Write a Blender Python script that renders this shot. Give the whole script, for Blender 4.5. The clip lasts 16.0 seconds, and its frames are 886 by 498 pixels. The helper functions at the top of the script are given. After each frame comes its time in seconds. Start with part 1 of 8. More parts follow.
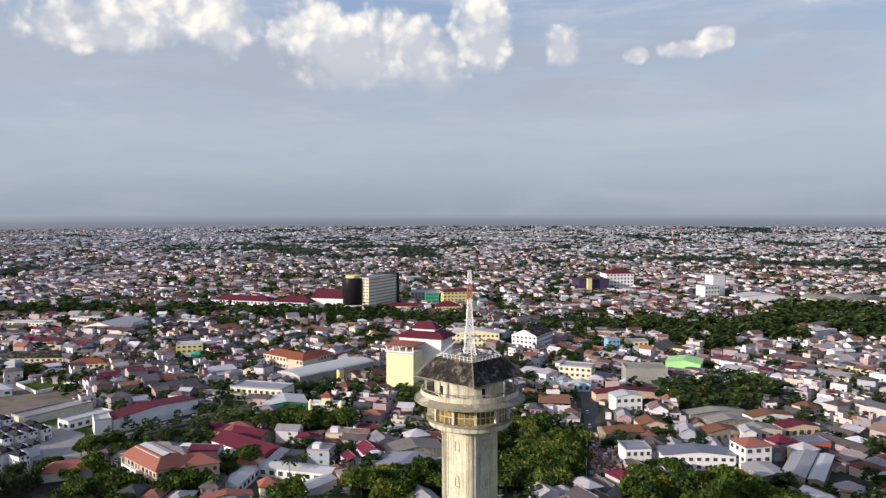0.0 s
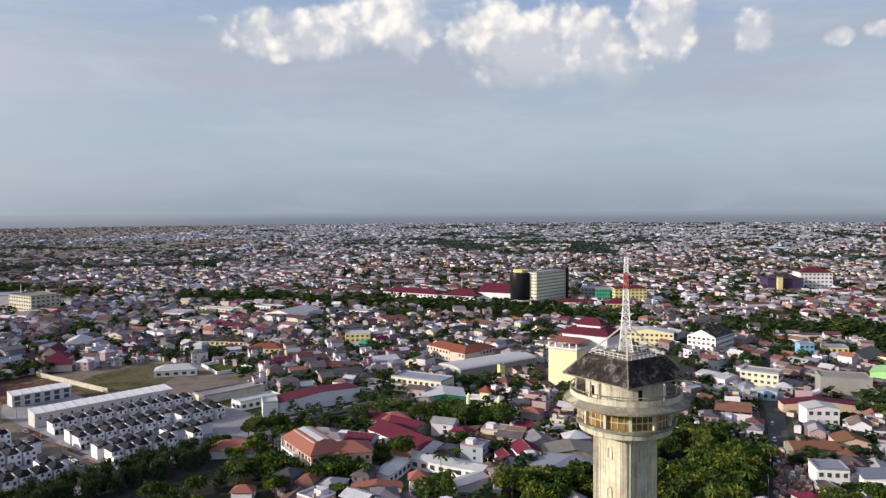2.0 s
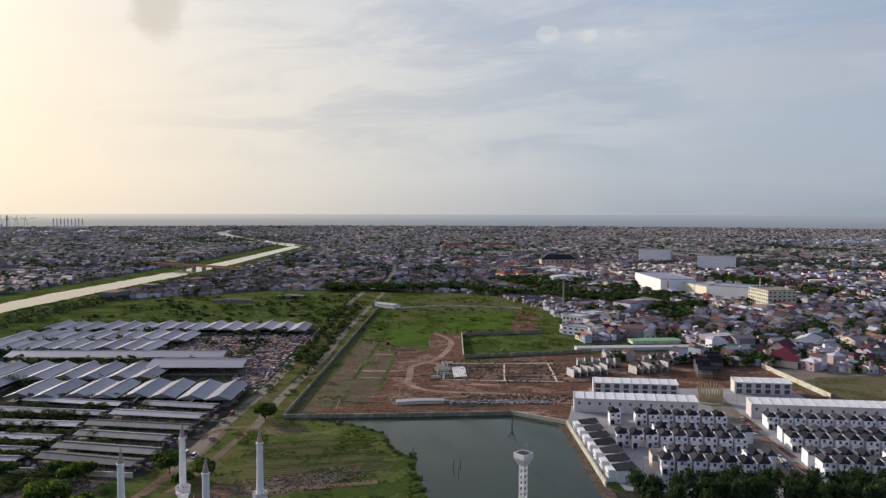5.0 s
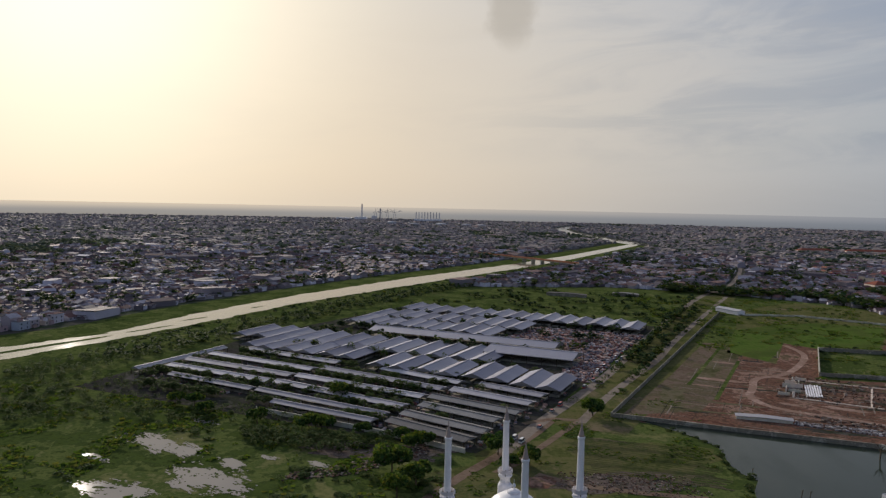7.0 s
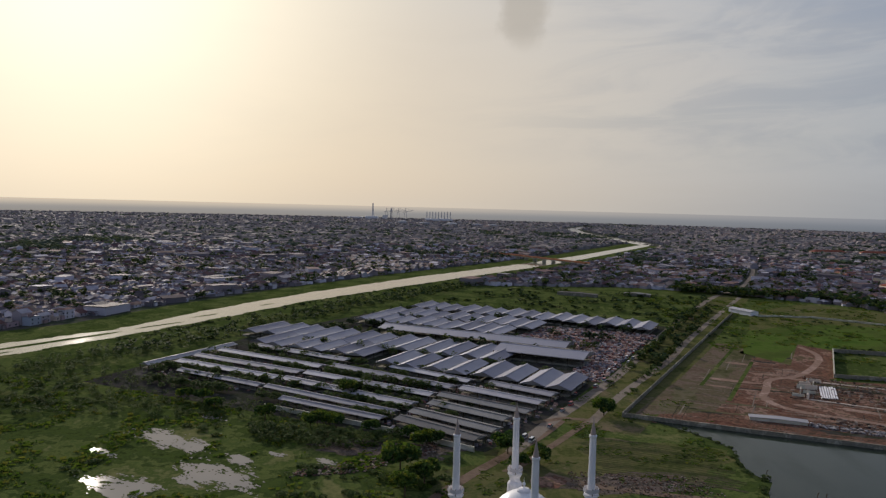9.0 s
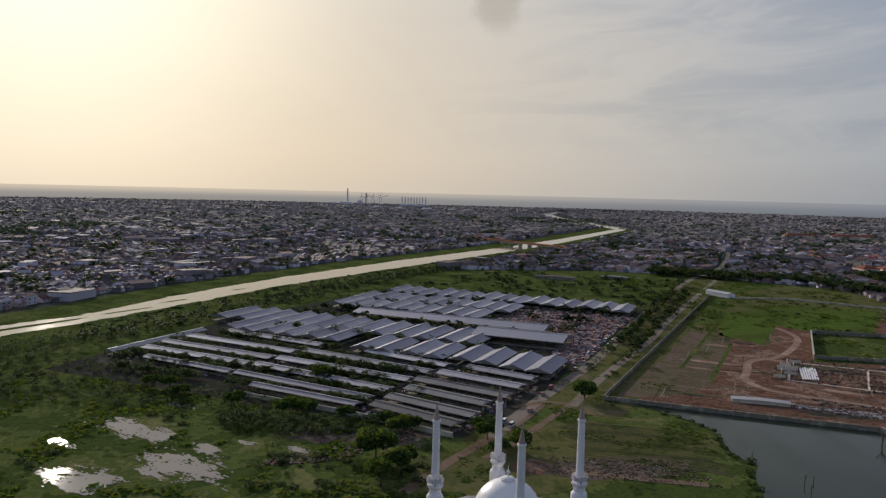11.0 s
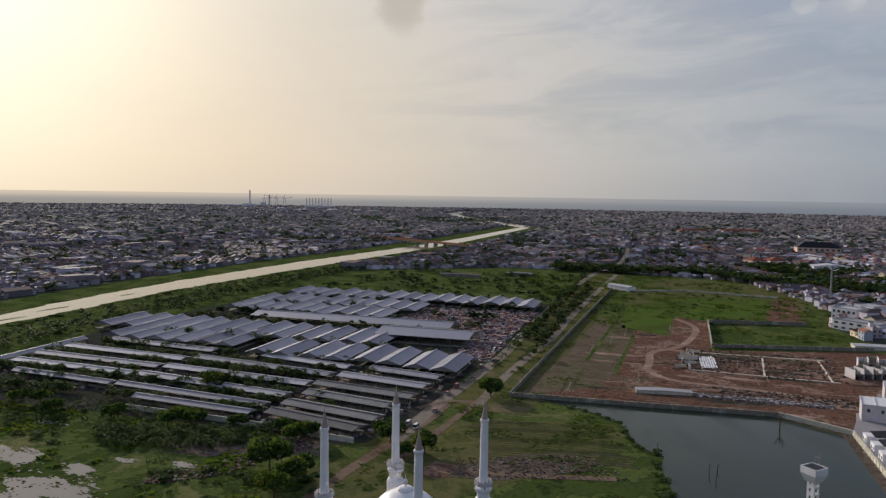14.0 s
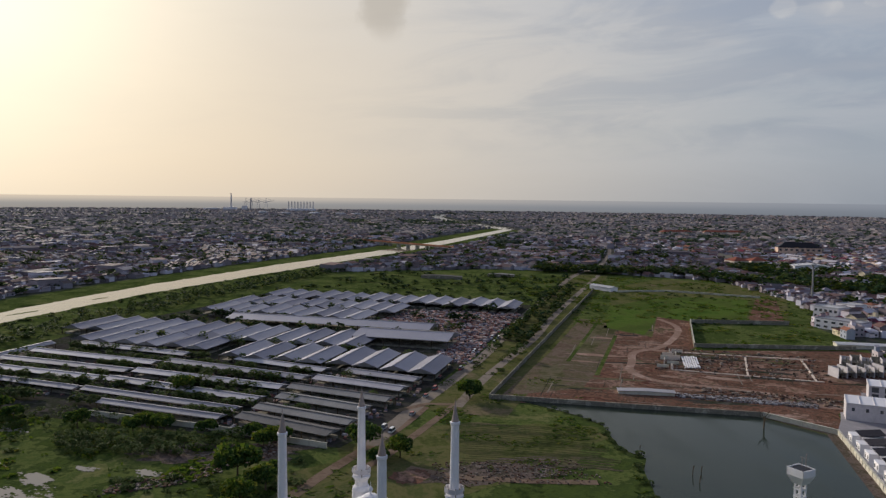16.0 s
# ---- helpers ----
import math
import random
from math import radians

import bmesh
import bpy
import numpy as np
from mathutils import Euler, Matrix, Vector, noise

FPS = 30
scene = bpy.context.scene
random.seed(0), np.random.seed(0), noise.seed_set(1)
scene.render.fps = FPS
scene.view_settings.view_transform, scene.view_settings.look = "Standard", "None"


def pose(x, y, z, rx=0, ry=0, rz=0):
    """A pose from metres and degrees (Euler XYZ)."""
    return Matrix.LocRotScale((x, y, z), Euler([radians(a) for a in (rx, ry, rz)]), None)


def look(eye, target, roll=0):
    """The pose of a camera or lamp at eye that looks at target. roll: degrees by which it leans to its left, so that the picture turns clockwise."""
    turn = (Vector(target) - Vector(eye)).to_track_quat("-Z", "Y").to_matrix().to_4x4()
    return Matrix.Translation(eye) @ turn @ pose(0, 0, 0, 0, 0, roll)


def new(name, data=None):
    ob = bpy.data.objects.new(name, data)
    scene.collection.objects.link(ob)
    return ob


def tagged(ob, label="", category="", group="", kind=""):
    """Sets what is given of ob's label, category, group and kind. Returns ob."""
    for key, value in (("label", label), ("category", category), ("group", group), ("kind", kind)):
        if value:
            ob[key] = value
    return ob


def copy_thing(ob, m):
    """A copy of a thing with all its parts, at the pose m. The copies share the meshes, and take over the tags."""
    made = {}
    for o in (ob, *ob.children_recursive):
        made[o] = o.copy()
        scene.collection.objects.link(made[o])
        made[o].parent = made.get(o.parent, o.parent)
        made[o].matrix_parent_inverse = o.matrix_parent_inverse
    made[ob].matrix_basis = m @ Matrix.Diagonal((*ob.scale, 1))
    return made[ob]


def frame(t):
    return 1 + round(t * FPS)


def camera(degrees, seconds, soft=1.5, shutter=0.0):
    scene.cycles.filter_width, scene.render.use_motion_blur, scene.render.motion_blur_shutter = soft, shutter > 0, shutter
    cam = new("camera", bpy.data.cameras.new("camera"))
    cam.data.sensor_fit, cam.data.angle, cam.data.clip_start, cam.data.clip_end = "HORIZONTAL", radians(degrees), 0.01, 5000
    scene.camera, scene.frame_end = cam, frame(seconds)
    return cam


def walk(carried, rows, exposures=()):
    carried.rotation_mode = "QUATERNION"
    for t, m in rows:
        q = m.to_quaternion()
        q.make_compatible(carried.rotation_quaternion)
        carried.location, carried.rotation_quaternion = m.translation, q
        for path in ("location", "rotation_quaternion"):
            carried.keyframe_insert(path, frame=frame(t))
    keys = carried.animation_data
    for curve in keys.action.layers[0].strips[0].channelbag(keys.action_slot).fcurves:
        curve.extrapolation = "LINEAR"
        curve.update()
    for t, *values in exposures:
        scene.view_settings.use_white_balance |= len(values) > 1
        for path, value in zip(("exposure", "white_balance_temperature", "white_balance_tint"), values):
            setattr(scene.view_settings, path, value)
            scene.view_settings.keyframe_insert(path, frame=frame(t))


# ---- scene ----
cam = camera(60.84, 16.0, soft=1.35)
# seconds, eye, target, roll
PATH = [
    (0, (0.01, 0.02, 117.02), (0.01, 99.88, 111.73), -0.14),
    (0.5, (1.70, 3.47, 116.04), (1.96, 103.32, 110.60), -0.20),
    (1, (3.37, 7.47, 114.97), (3.25, 107.32, 109.48), -0.22),
    (1.5, (5.07, 12.53, 113.75), (-4.98, 111.89, 108.43), -0.31),
    (2, (6.38, 17.70, 112.62), (-16.55, 114.88, 107.04), -0.41),
    (2.5, (7.43, 22.70, 111.54), (-27.87, 116.10, 105.99), -0.47),
    (3, (7.72, 27.54, 110.63), (-41.77, 114.27, 105.25), -0.48),
    (3.5, (6.90, 32.21, 109.66), (-55.76, 109.97, 104.46), -0.33),
    (4, (5.01, 36.23, 108.46), (-68.79, 103.52, 103.34), -0.19),
    (4.5, (2.49, 39.78, 107.17), (-81.04, 94.53, 102.09), -0.01),
    (5, (0.05, 42.08, 106.43), (-91.34, 82.34, 101.32), 0.17),
    (7.5, (-8.84, 45.38, 103.35), (-108.54, 40.51, 97.41), 1.25),
    (8, (-9.15, 45.37, 103.03), (-108.91, 41.27, 97.50), 1.48),
    (8.5, (-9.45, 45.56, 102.75), (-109.19, 41.45, 96.92), 1.49),
    (11, (-23.28, 44.62, 98.52), (-122.98, 43.90, 90.84), 1.39),
    (11.5, (-25.34, 44.77, 97.86), (-124.99, 48.00, 90.21), 1.35),
    (12, (-27.89, 45.14, 97.00), (-127.42, 51.21, 89.44), 1.25),
    (12.5, (-30.33, 45.73, 96.48), (-129.72, 53.81, 88.90), 1.19),
    (13, (-32.90, 46.63, 95.96), (-132.16, 56.18, 88.42), 1.12),
    (13.5, (-35.19, 47.44, 95.34), (-134.33, 58.14, 87.87), 1.02),
    (14, (-37.44, 48.48, 94.80), (-136.51, 59.97, 87.49), 0.88),
    (14.5, (-39.70, 49.64, 94.04), (-138.71, 61.69, 86.85), 0.79),
    (15, (-41.93, 50.57, 93.64), (-140.87, 63.23, 86.51), 0.68),
    (15.5, (-43.91, 51.60, 93.01), (-142.79, 64.81, 86.00), 0.62),
    (16, (-45.76, 52.48, 92.10), (-144.59, 66.13, 85.25), 0.67),
]
EXPOSURES = [(0, 0.05, 6500, 10), (1.5, 0.05, 6500, 10), (2.5, 0.0, 6500, 10), (3.5, 0.06, 6500, 10), (4.2, 0.08, 6490, 10), (5, -0.1, 6480, 10), (7.5, -0.6, 6420, 11), (11, -0.62, 6420, 11), (12.5, -0.52, 6420, 11), (16, -0.51, 6420, 11)]
walk(cam, [(t, look(eye, target, roll)) for t, eye, target, roll in PATH], EXPOSURES)

# ---- light ----
SUN_LEFT, SUN_UP = 118.0, 17.0  # degrees left of +y, degrees above the horizon


def plug(nt, socket, value):
    if isinstance(value, bpy.types.NodeSocket):
        nt.links.new(value, socket)
    else:
        socket.default_value = value


def calc(nt, op, a, b=0.0, c=0.0, clamp=False):
    n = nt.nodes.new("ShaderNodeMath")
    n.operation, n.use_clamp = op, clamp
    for s, v in zip(n.inputs, (a, b, c)):
        plug(nt, s, v)
    return n.outputs[0]


def blend(nt, fac, a, b, mode="MIX"):
    n = nt.nodes.new("ShaderNodeMix")
    n.data_type, n.blend_type = "RGBA", mode
    plug(nt, n.inputs[0], fac)
    plug(nt, n.inputs[6], a)
    plug(nt, n.inputs[7], b)
    return n.outputs[2]


def cloudy(nt, vector, scale, detail=4.0, rough=0.55, warp=0.0):
    n = nt.nodes.new("ShaderNodeTexNoise")
    plug(nt, n.inputs["Vector"], vector)
    n.inputs["Scale"].default_value, n.inputs["Detail"].default_value = scale, detail
    n.inputs["Roughness"].default_value, n.inputs["Distortion"].default_value = rough, warp
    return n.outputs[0]


def steps(nt, fac, stops, mode="LINEAR"):
    n = nt.nodes.new("ShaderNodeValToRGB")
    n.color_ramp.interpolation = mode
    while len(n.color_ramp.elements) < len(stops):
        n.color_ramp.elements.new(0.5)
    for e, (p, c) in zip(n.color_ramp.elements, stops):
        e.position, e.color = p, (*c, 1)
    plug(nt, n.inputs[0], fac)
    return n.outputs[0]


def smooth(nt, value, low, high, a=0.0, b=1.0):
    n = nt.nodes.new("ShaderNodeMapRange")
    n.interpolation_type = "SMOOTHSTEP"
    for s, v in zip(n.inputs, (value, low, high, a, b)):
        plug(nt, s, v)
    return n.outputs[0]


def join_xyz(nt, x, y, z):
    n = nt.nodes.new("ShaderNodeCombineXYZ")
    for s, v in zip(n.inputs, (x, y, z)):
        plug(nt, s, v)
    return n.outputs[0]


def make_world():
    w = bpy.data.worlds.new("sky")
    scene.world, w.use_nodes = w, True
    nt = w.node_tree
    back = nt.nodes["Background"]
    sky = nt.nodes.new("ShaderNodeTexSky")
    sky.sky_type, sky.sun_disc = "NISHITA", False
    sky.sun_elevation, sky.sun_rotation = radians(SUN_UP), radians(-SUN_LEFT)
    sky.air_density, sky.dust_density, sky.ozone_density = 1.2, 2.5, 1.0
    clear = blend(nt, 1.0, sky.outputs[0], (0.10, 0.10, 0.10, 1), "MULTIPLY")
    way = nt.nodes.new("ShaderNodeTexCoord").outputs["Generated"]
    sep = nt.nodes.new("ShaderNodeSeparateXYZ")
    plug(nt, sep.inputs[0], way)
    x, y, z = sep.outputs
    up = calc(nt, "MULTIPLY", calc(nt, "ARCSINE", z), 57.2958)
    left = calc(nt, "MULTIPLY", calc(nt, "ARCTAN2", calc(nt, "MULTIPLY", x, -1.0), y), 57.2958)
    # angle from the sun, as a falling glow behind thin cloud
    a, e = radians(SUN_LEFT), radians(SUN_UP)
    sun = (-math.sin(a) * math.cos(e), math.cos(a) * math.cos(e), math.sin(e))
    dot = nt.nodes.new("ShaderNodeVectorMath")
    dot.operation = "DOT_PRODUCT"
    plug(nt, dot.inputs[0], way)
    dot.inputs[1].default_value = sun
    away = calc(nt, "MULTIPLY", calc(nt, "ARCCOSINE", calc(nt, "MINIMUM", dot.outputs["Value"], 0.99999)), 57.2958)
    # high veil of haze: grey-blue, a little darker towards the horizon
    veil = steps(nt, calc(nt, "DIVIDE", up, 60.0, clamp=True),
                 [(0.0, (0.385, 0.455, 0.56)), (0.05, (0.44, 0.53, 0.66)), (0.16, (0.45, 0.54, 0.69)), (0.28, (0.27, 0.40, 0.66)), (0.45, (0.12, 0.23, 0.52)), (1.0, (0.07, 0.15, 0.40))])
    col = blend(nt, 0.78, clear, veil)
    # streaks of thin layered cloud
    layer = cloudy(nt, join_xyz(nt, calc(nt, "MULTIPLY", left, 0.035), calc(nt, "MULTIPLY", up, 0.16), 3.0), 1.6, 5.0, 0.6, 0.6)
    col = blend(nt, calc(nt, "MULTIPLY", smooth(nt, layer, 0.38, 0.68), smooth(nt, up, 1.0, 11.0, 0.22, 0.68)), col, (0.53, 0.57, 0.65, 1))
    fine = cloudy(nt, join_xyz(nt, calc(nt, "MULTIPLY", left, 0.10), calc(nt, "MULTIPLY", up, 0.55), 8.0), 1.3, 6.0, 0.6, 0.4)
    col = blend(nt, calc(nt, "MULTIPLY", smooth(nt, fine, 0.5, 0.75), smooth(nt, up, 1.0, 9.0, 0.06, 0.28)), col, (0.62, 0.64, 0.68, 1))
    # heaped clouds over the land
    place = join_xyz(nt, left, up, 0.0)
    puff = cloudy(nt, place, 0.22, 8.0, 0.58, 0.25)
    lump = nt.nodes.new("ShaderNodeTexVoronoi")
    lump.feature = "SMOOTH_F1"
    lump.inputs["Scale"].default_value, lump.inputs["Smoothness"].default_value, lump.inputs["Detail"].default_value = 0.62, 0.4, 1.5
    lump.inputs["Roughness"].default_value = 0.55
    stir = nt.nodes.new("ShaderNodeVectorMath")
    stir.operation = "ADD"
    plug(nt, stir.inputs[0], place)
    plug(nt, stir.inputs[1], join_xyz(nt, calc(nt, "MULTIPLY", puff, 2.2), calc(nt, "MULTIPLY", puff, -1.6), 0.0))
    plug(nt, lump.inputs["Vector"], stir.outputs[0])
    # left of +y, height, half width, half height of each heap, in degrees
    heap = None
    for la, ua, wa, ha in ((23.0, 12.6, 7.0, 2.3), (17.0, 13.8, 4.2, 3.2), (10.2, 13.2, 3.0, 3.5), (7.0, 11.2, 5.4, 3.0), (3.4, 11.6, 3.4, 3.5), (0.6, 10.4, 2.4, 2.6), (-2.9, 13.4, 2.5, 4.2),
                           (-9.0, 11.8, 1.6, 1.8), (-14.2, 11.0, 1.0, 0.75), (-17.4, 11.2, 1.9, 0.8), (-19.6, 11.8, 1.5, 1.0), (-30, 14.6, 7.0, 1.3), (58.4, 12.9, 1.0, 0.7), (55.6, 12.6, 1.0, 0.7), (52.4, 12.9, 1.3, 0.6)):
        dx = calc(nt, "DIVIDE", calc(nt, "SUBTRACT", left, la), wa)
        dy = calc(nt, "DIVIDE", calc(nt, "SUBTRACT", up, ua), ha)
        one = calc(nt, "SUBTRACT", 1.0, calc(nt, "ADD", calc(nt, "MULTIPLY", dx, dx), calc(nt, "MULTIPLY", dy, dy)))
        one = calc(nt, "MAXIMUM", one, -1.6)
        heap = one if heap is None else calc(nt, "MAXIMUM", heap, one)
    dense = calc(nt, "ADD", calc(nt, "MULTIPLY", heap, 0.9), calc(nt, "ADD", calc(nt, "MULTIPLY", calc(nt, "SUBTRACT", 0.62, lump.outputs["Distance"]), 0.55), calc(nt, "MULTIPLY", calc(nt, "SUBTRACT", puff, 0.5), 2.3)))
    # their grey shaded undersides, spread into a low bank
    bank = cloudy(nt, join_xyz(nt, calc(nt, "MULTIPLY", left, 0.05), calc(nt, "MULTIPLY", up, 0.2), 5.0), 1.5, 6.0, 0.6, 0.5)
    under = calc(nt, "MULTIPLY", smooth(nt, up, 5.0, 9.0), smooth(nt, up, 14.5, 11.0))
    under = calc(nt, "MULTIPLY", under, calc(nt, "MULTIPLY", smooth(nt, left, 56.0, 30.0), smooth(nt, left, -36.0, -20.0)))
    col = blend(nt, calc(nt, "MULTIPLY", under, smooth(nt, bank, 0.30, 0.60, 0.15, 0.85)), col, (0.415, 0.455, 0.545, 1))
    soft = calc(nt, "MULTIPLY", smooth(nt, up, 7.6, 11.4), smooth(nt, left, 50.0, 42.0, 0.3, 1.0))
    mask = calc(nt, "MULTIPLY", smooth(nt, dense, -0.12, 0.50), soft)
    lit = cloudy(nt, place, 0.34, 4.0, 0.5, 0.3)
    tone = calc(nt, "ADD", lit, calc(nt, "MULTIPLY", calc(nt, "SUBTRACT", 0.4, lump.outputs["Distance"]), 0.35))
    tone = calc(nt, "ADD", tone, calc(nt, "MULTIPLY", calc(nt, "SUBTRACT", up, 11.4), 0.035))
    white = blend(nt, smooth(nt, tone, 0.26, 0.62), (0.60, 0.62, 0.68, 1), (1.10, 1.04, 0.95, 1))
    col = blend(nt, calc(nt, "MULTIPLY", mask, 0.9), col, white)
    # the glow round the sun, white at its far edge
    pale = calc(nt, "POWER", smooth(nt, away, 104.0, 38.0), 1.25)
    col = blend(nt, calc(nt, "MULTIPLY", pale, 0.26), col, (0.86, 0.90, 0.90, 1))
    wide = calc(nt, "POWER", smooth(nt, away, 80.0, 2.0), 1.35)
    peach = blend(nt, smooth(nt, up, 2.0, 26.0), (1.32, 1.08, 0.76, 1), (1.22, 1.14, 0.98, 1))
    col = blend(nt, calc(nt, "MULTIPLY", wide, 0.9), col, peach)
    # thin grey banks drawn out across the edge of the glow
    drawn = cloudy(nt, join_xyz(nt, calc(nt, "MULTIPLY", left, 0.05), calc(nt, "ADD", calc(nt, "MULTIPLY", up, 0.22), calc(nt, "MULTIPLY", left, 0.02)), 12.0), 1.5, 6.0, 0.58, 0.7)
    drawn = calc(nt, "MULTIPLY", smooth(nt, drawn, 0.40, 0.62), calc(nt, "MULTIPLY", smooth(nt, left, 44.0, 56.0), smooth(nt, away, 22.0, 48.0)))
    col = blend(nt, calc(nt, "MULTIPLY", drawn, smooth(nt, up, 1.5, 6.0)), col, blend(nt, 1.0, col, (0.83, 0.86, 0.91, 1), "MULTIPLY"))
    near = calc(nt, "POWER", smooth(nt, away, 30.0, 0.0), 1.7)
    col = blend(nt, near, col, (2.0, 1.82, 1.42, 1))
    # small smoky cloud in front of the glow
    dx = calc(nt, "DIVIDE", calc(nt, "SUBTRACT", calc(nt, "ADD", left, calc(nt, "MULTIPLY", calc(nt, "SUBTRACT", puff, 0.5), 4.0)), 86.8), 1.9)
    dy = calc(nt, "DIVIDE", calc(nt, "SUBTRACT", up, 14.4), 3.0)
    smoke = smooth(nt, calc(nt, "ADD", calc(nt, "MULTIPLY", dx, dx), calc(nt, "MULTIPLY", dy, dy)), 1.3, 0.1)
    col = blend(nt, calc(nt, "MULTIPLY", smoke, 0.55), col, (0.62, 0.56, 0.47, 1))
    nt.links.new(col, back.inputs[0])
    back.inputs[1].default_value = 1.0


make_world()
sun_data = bpy.data.lights.new("sun", "SUN")
sun_data.energy, sun_data.angle, sun_data.color = 5.0, radians(1.0), (1.0, 0.90, 0.78)
sun_lamp = new("sun", sun_data)
sun_lamp.matrix_world = pose(0, 0, 300, 90 - SUN_UP, 0, 180 + SUN_LEFT)

# ---- materials ----
def surf(name, cols, rough=0.8, metal=0.0, big=0.05, fine=0.7, var=0.3, bump=0.25, rnd="", gloss=0.08, crowns=False):
    """A weathered surface: palette by object, island or patch, and two scales of stain in world metres."""
    m = bpy.data.materials.new(name)
    m.use_nodes = True
    nt = m.node_tree
    b = nt.nodes["Principled BSDF"]
    geo = nt.nodes.new("ShaderNodeNewGeometry")
    place = geo.outputs["Position"]
    large, small = cloudy(nt, place, big, 4.0, 0.6, 0.4), cloudy(nt, place, fine, 5.0, 0.65)
    if len(cols) > 1:
        if rnd == "object":
            key = nt.nodes.new("ShaderNodeObjectInfo").outputs["Random"]
        elif rnd == "island":
            key = geo.outputs["Random Per Island"]
        else:
            key = smooth(nt, calc(nt, "ADD", calc(nt, "MULTIPLY", large, 0.7), calc(nt, "MULTIPLY", small, 0.3)), 0.34, 0.66)
        mode = "LINEAR" if not rnd else "CONSTANT"
        n = len(cols)
        col = steps(nt, key, [(i / (n - 1 if not rnd else n), c) for i, c in enumerate(cols)], mode)
    else:
        col = (*cols[0], 1)
    if crowns:
        cell = nt.nodes.new("ShaderNodeTexVoronoi")
        cell.inputs["Scale"].default_value = 0.14
        spot = nt.nodes.new("ShaderNodeVectorMath")
        spot.operation = "MULTIPLY"
        plug(nt, spot.inputs[0], place)
        spot.inputs[1].default_value = (1, 1, 0)
        plug(nt, cell.inputs["Vector"], spot.outputs[0])
        pick = nt.nodes.new("ShaderNodeSeparateXYZ")
        plug(nt, pick.inputs[0], cell.outputs["Color"])
        tint = steps(nt, pick.outputs[0], [(0.0, (0.55, 0.62, 0.75)), (0.35, (0.8, 0.85, 0.85)), (0.7, (1.0, 1.0, 0.85)), (1.0, (1.75, 1.45, 0.9))])
        col = blend(nt, 1.0, col, tint, "MULTIPLY")
    shade = calc(nt, "ADD", calc(nt, "MULTIPLY", calc(nt, "SUBTRACT", large, 0.5), var * 1.6), calc(nt, "MULTIPLY", calc(nt, "SUBTRACT", small, 0.5), var * 1.6))
    grey = calc(nt, "ADD", 1.0, shade, clamp=False)
    tone = join_xyz(nt, grey, grey, grey)
    plug(nt, b.inputs["Base Color"], blend(nt, 1.0, col, tone, "MULTIPLY"))
    plug(nt, b.inputs["Roughness"], calc(nt, "ADD", rough - 0.08, calc(nt, "MULTIPLY", small, 0.16)))
    b.inputs["Metallic"].default_value = metal
    b.inputs["Specular IOR Level"].default_value = gloss
    if bump:
        bn = nt.nodes.new("ShaderNodeBump")
        bn.inputs["Strength"].default_value, bn.inputs["Distance"].default_value = bump, 0.3
        plug(nt, bn.inputs["Height"], small)
        plug(nt, b.inputs["Normal"], bn.outputs[0])
    return m


ROOFS = [(0.150, 0.088, 0.080), (0.200, 0.190, 0.220), (0.105, 0.030, 0.050), (0.120, 0.100, 0.106), (0.440, 0.425, 0.480), (0.200, 0.095, 0.075), (0.075, 0.070, 0.082), (0.280, 0.265, 0.298), (0.120, 0.065, 0.066),
         (0.170, 0.158, 0.180), (0.150, 0.030, 0.055), (0.100, 0.080, 0.084), (0.280, 0.130, 0.090), (0.360, 0.342, 0.385), (0.130, 0.060, 0.066), (0.090, 0.080, 0.093), (0.200, 0.135, 0.125), (0.580, 0.560, 0.630), (0.130, 0.110, 0.124), (0.150, 0.072, 0.062),
         (0.400, 0.375, 0.405), (0.110, 0.090, 0.092), (0.490, 0.475, 0.530), (0.230, 0.205, 0.222)]
# far roofs and walls: distance haze is put into these pale, low-contrast colours
ROOFS_HAZED = [(0.255, 0.240, 0.275), (0.210, 0.215, 0.255), (0.340, 0.345, 0.395), (0.265, 0.215, 0.230), (0.195, 0.203, 0.243), (0.430, 0.440, 0.510), (0.245, 0.235, 0.268), (0.210, 0.190, 0.215), (0.540, 0.555, 0.640), (0.200, 0.208, 0.248), (0.185, 0.198, 0.238), (0.275, 0.210, 0.215)]
WALLS_HAZED = [(0.400, 0.410, 0.470), (0.325, 0.338, 0.388), (0.500, 0.515, 0.580), (0.268, 0.278, 0.325), (0.355, 0.355, 0.400), (0.245, 0.258, 0.305)]
# western far town: the warm haze towards the sun is painted into these greys
ROOFS_WARM_HAZE = [(0.235, 0.205, 0.200), (0.270, 0.232, 0.220), (0.195, 0.172, 0.170), (0.310, 0.275, 0.262), (0.240, 0.175, 0.165), (0.210, 0.190, 0.190), (0.270, 0.225, 0.215)]
WALLS_WARM_HAZE = [(0.300, 0.280, 0.280), (0.240, 0.222, 0.222), (0.310, 0.285, 0.280), (0.200, 0.186, 0.188)]
# blue is raised in these wall tones: the town's haze put into colour
WALLS = [(0.700, 0.669, 0.742), (0.400, 0.345, 0.366), (0.680, 0.640, 0.694), (0.330, 0.275, 0.295), (0.560, 0.470, 0.410), (0.420, 0.310, 0.325), (0.740, 0.709, 0.795), (0.270, 0.240, 0.256), (0.360, 0.389, 0.456), (0.520, 0.470, 0.480), (0.220, 0.185, 0.195), (0.600, 0.560, 0.610), (0.340, 0.243, 0.235), (0.640, 0.560, 0.400)]
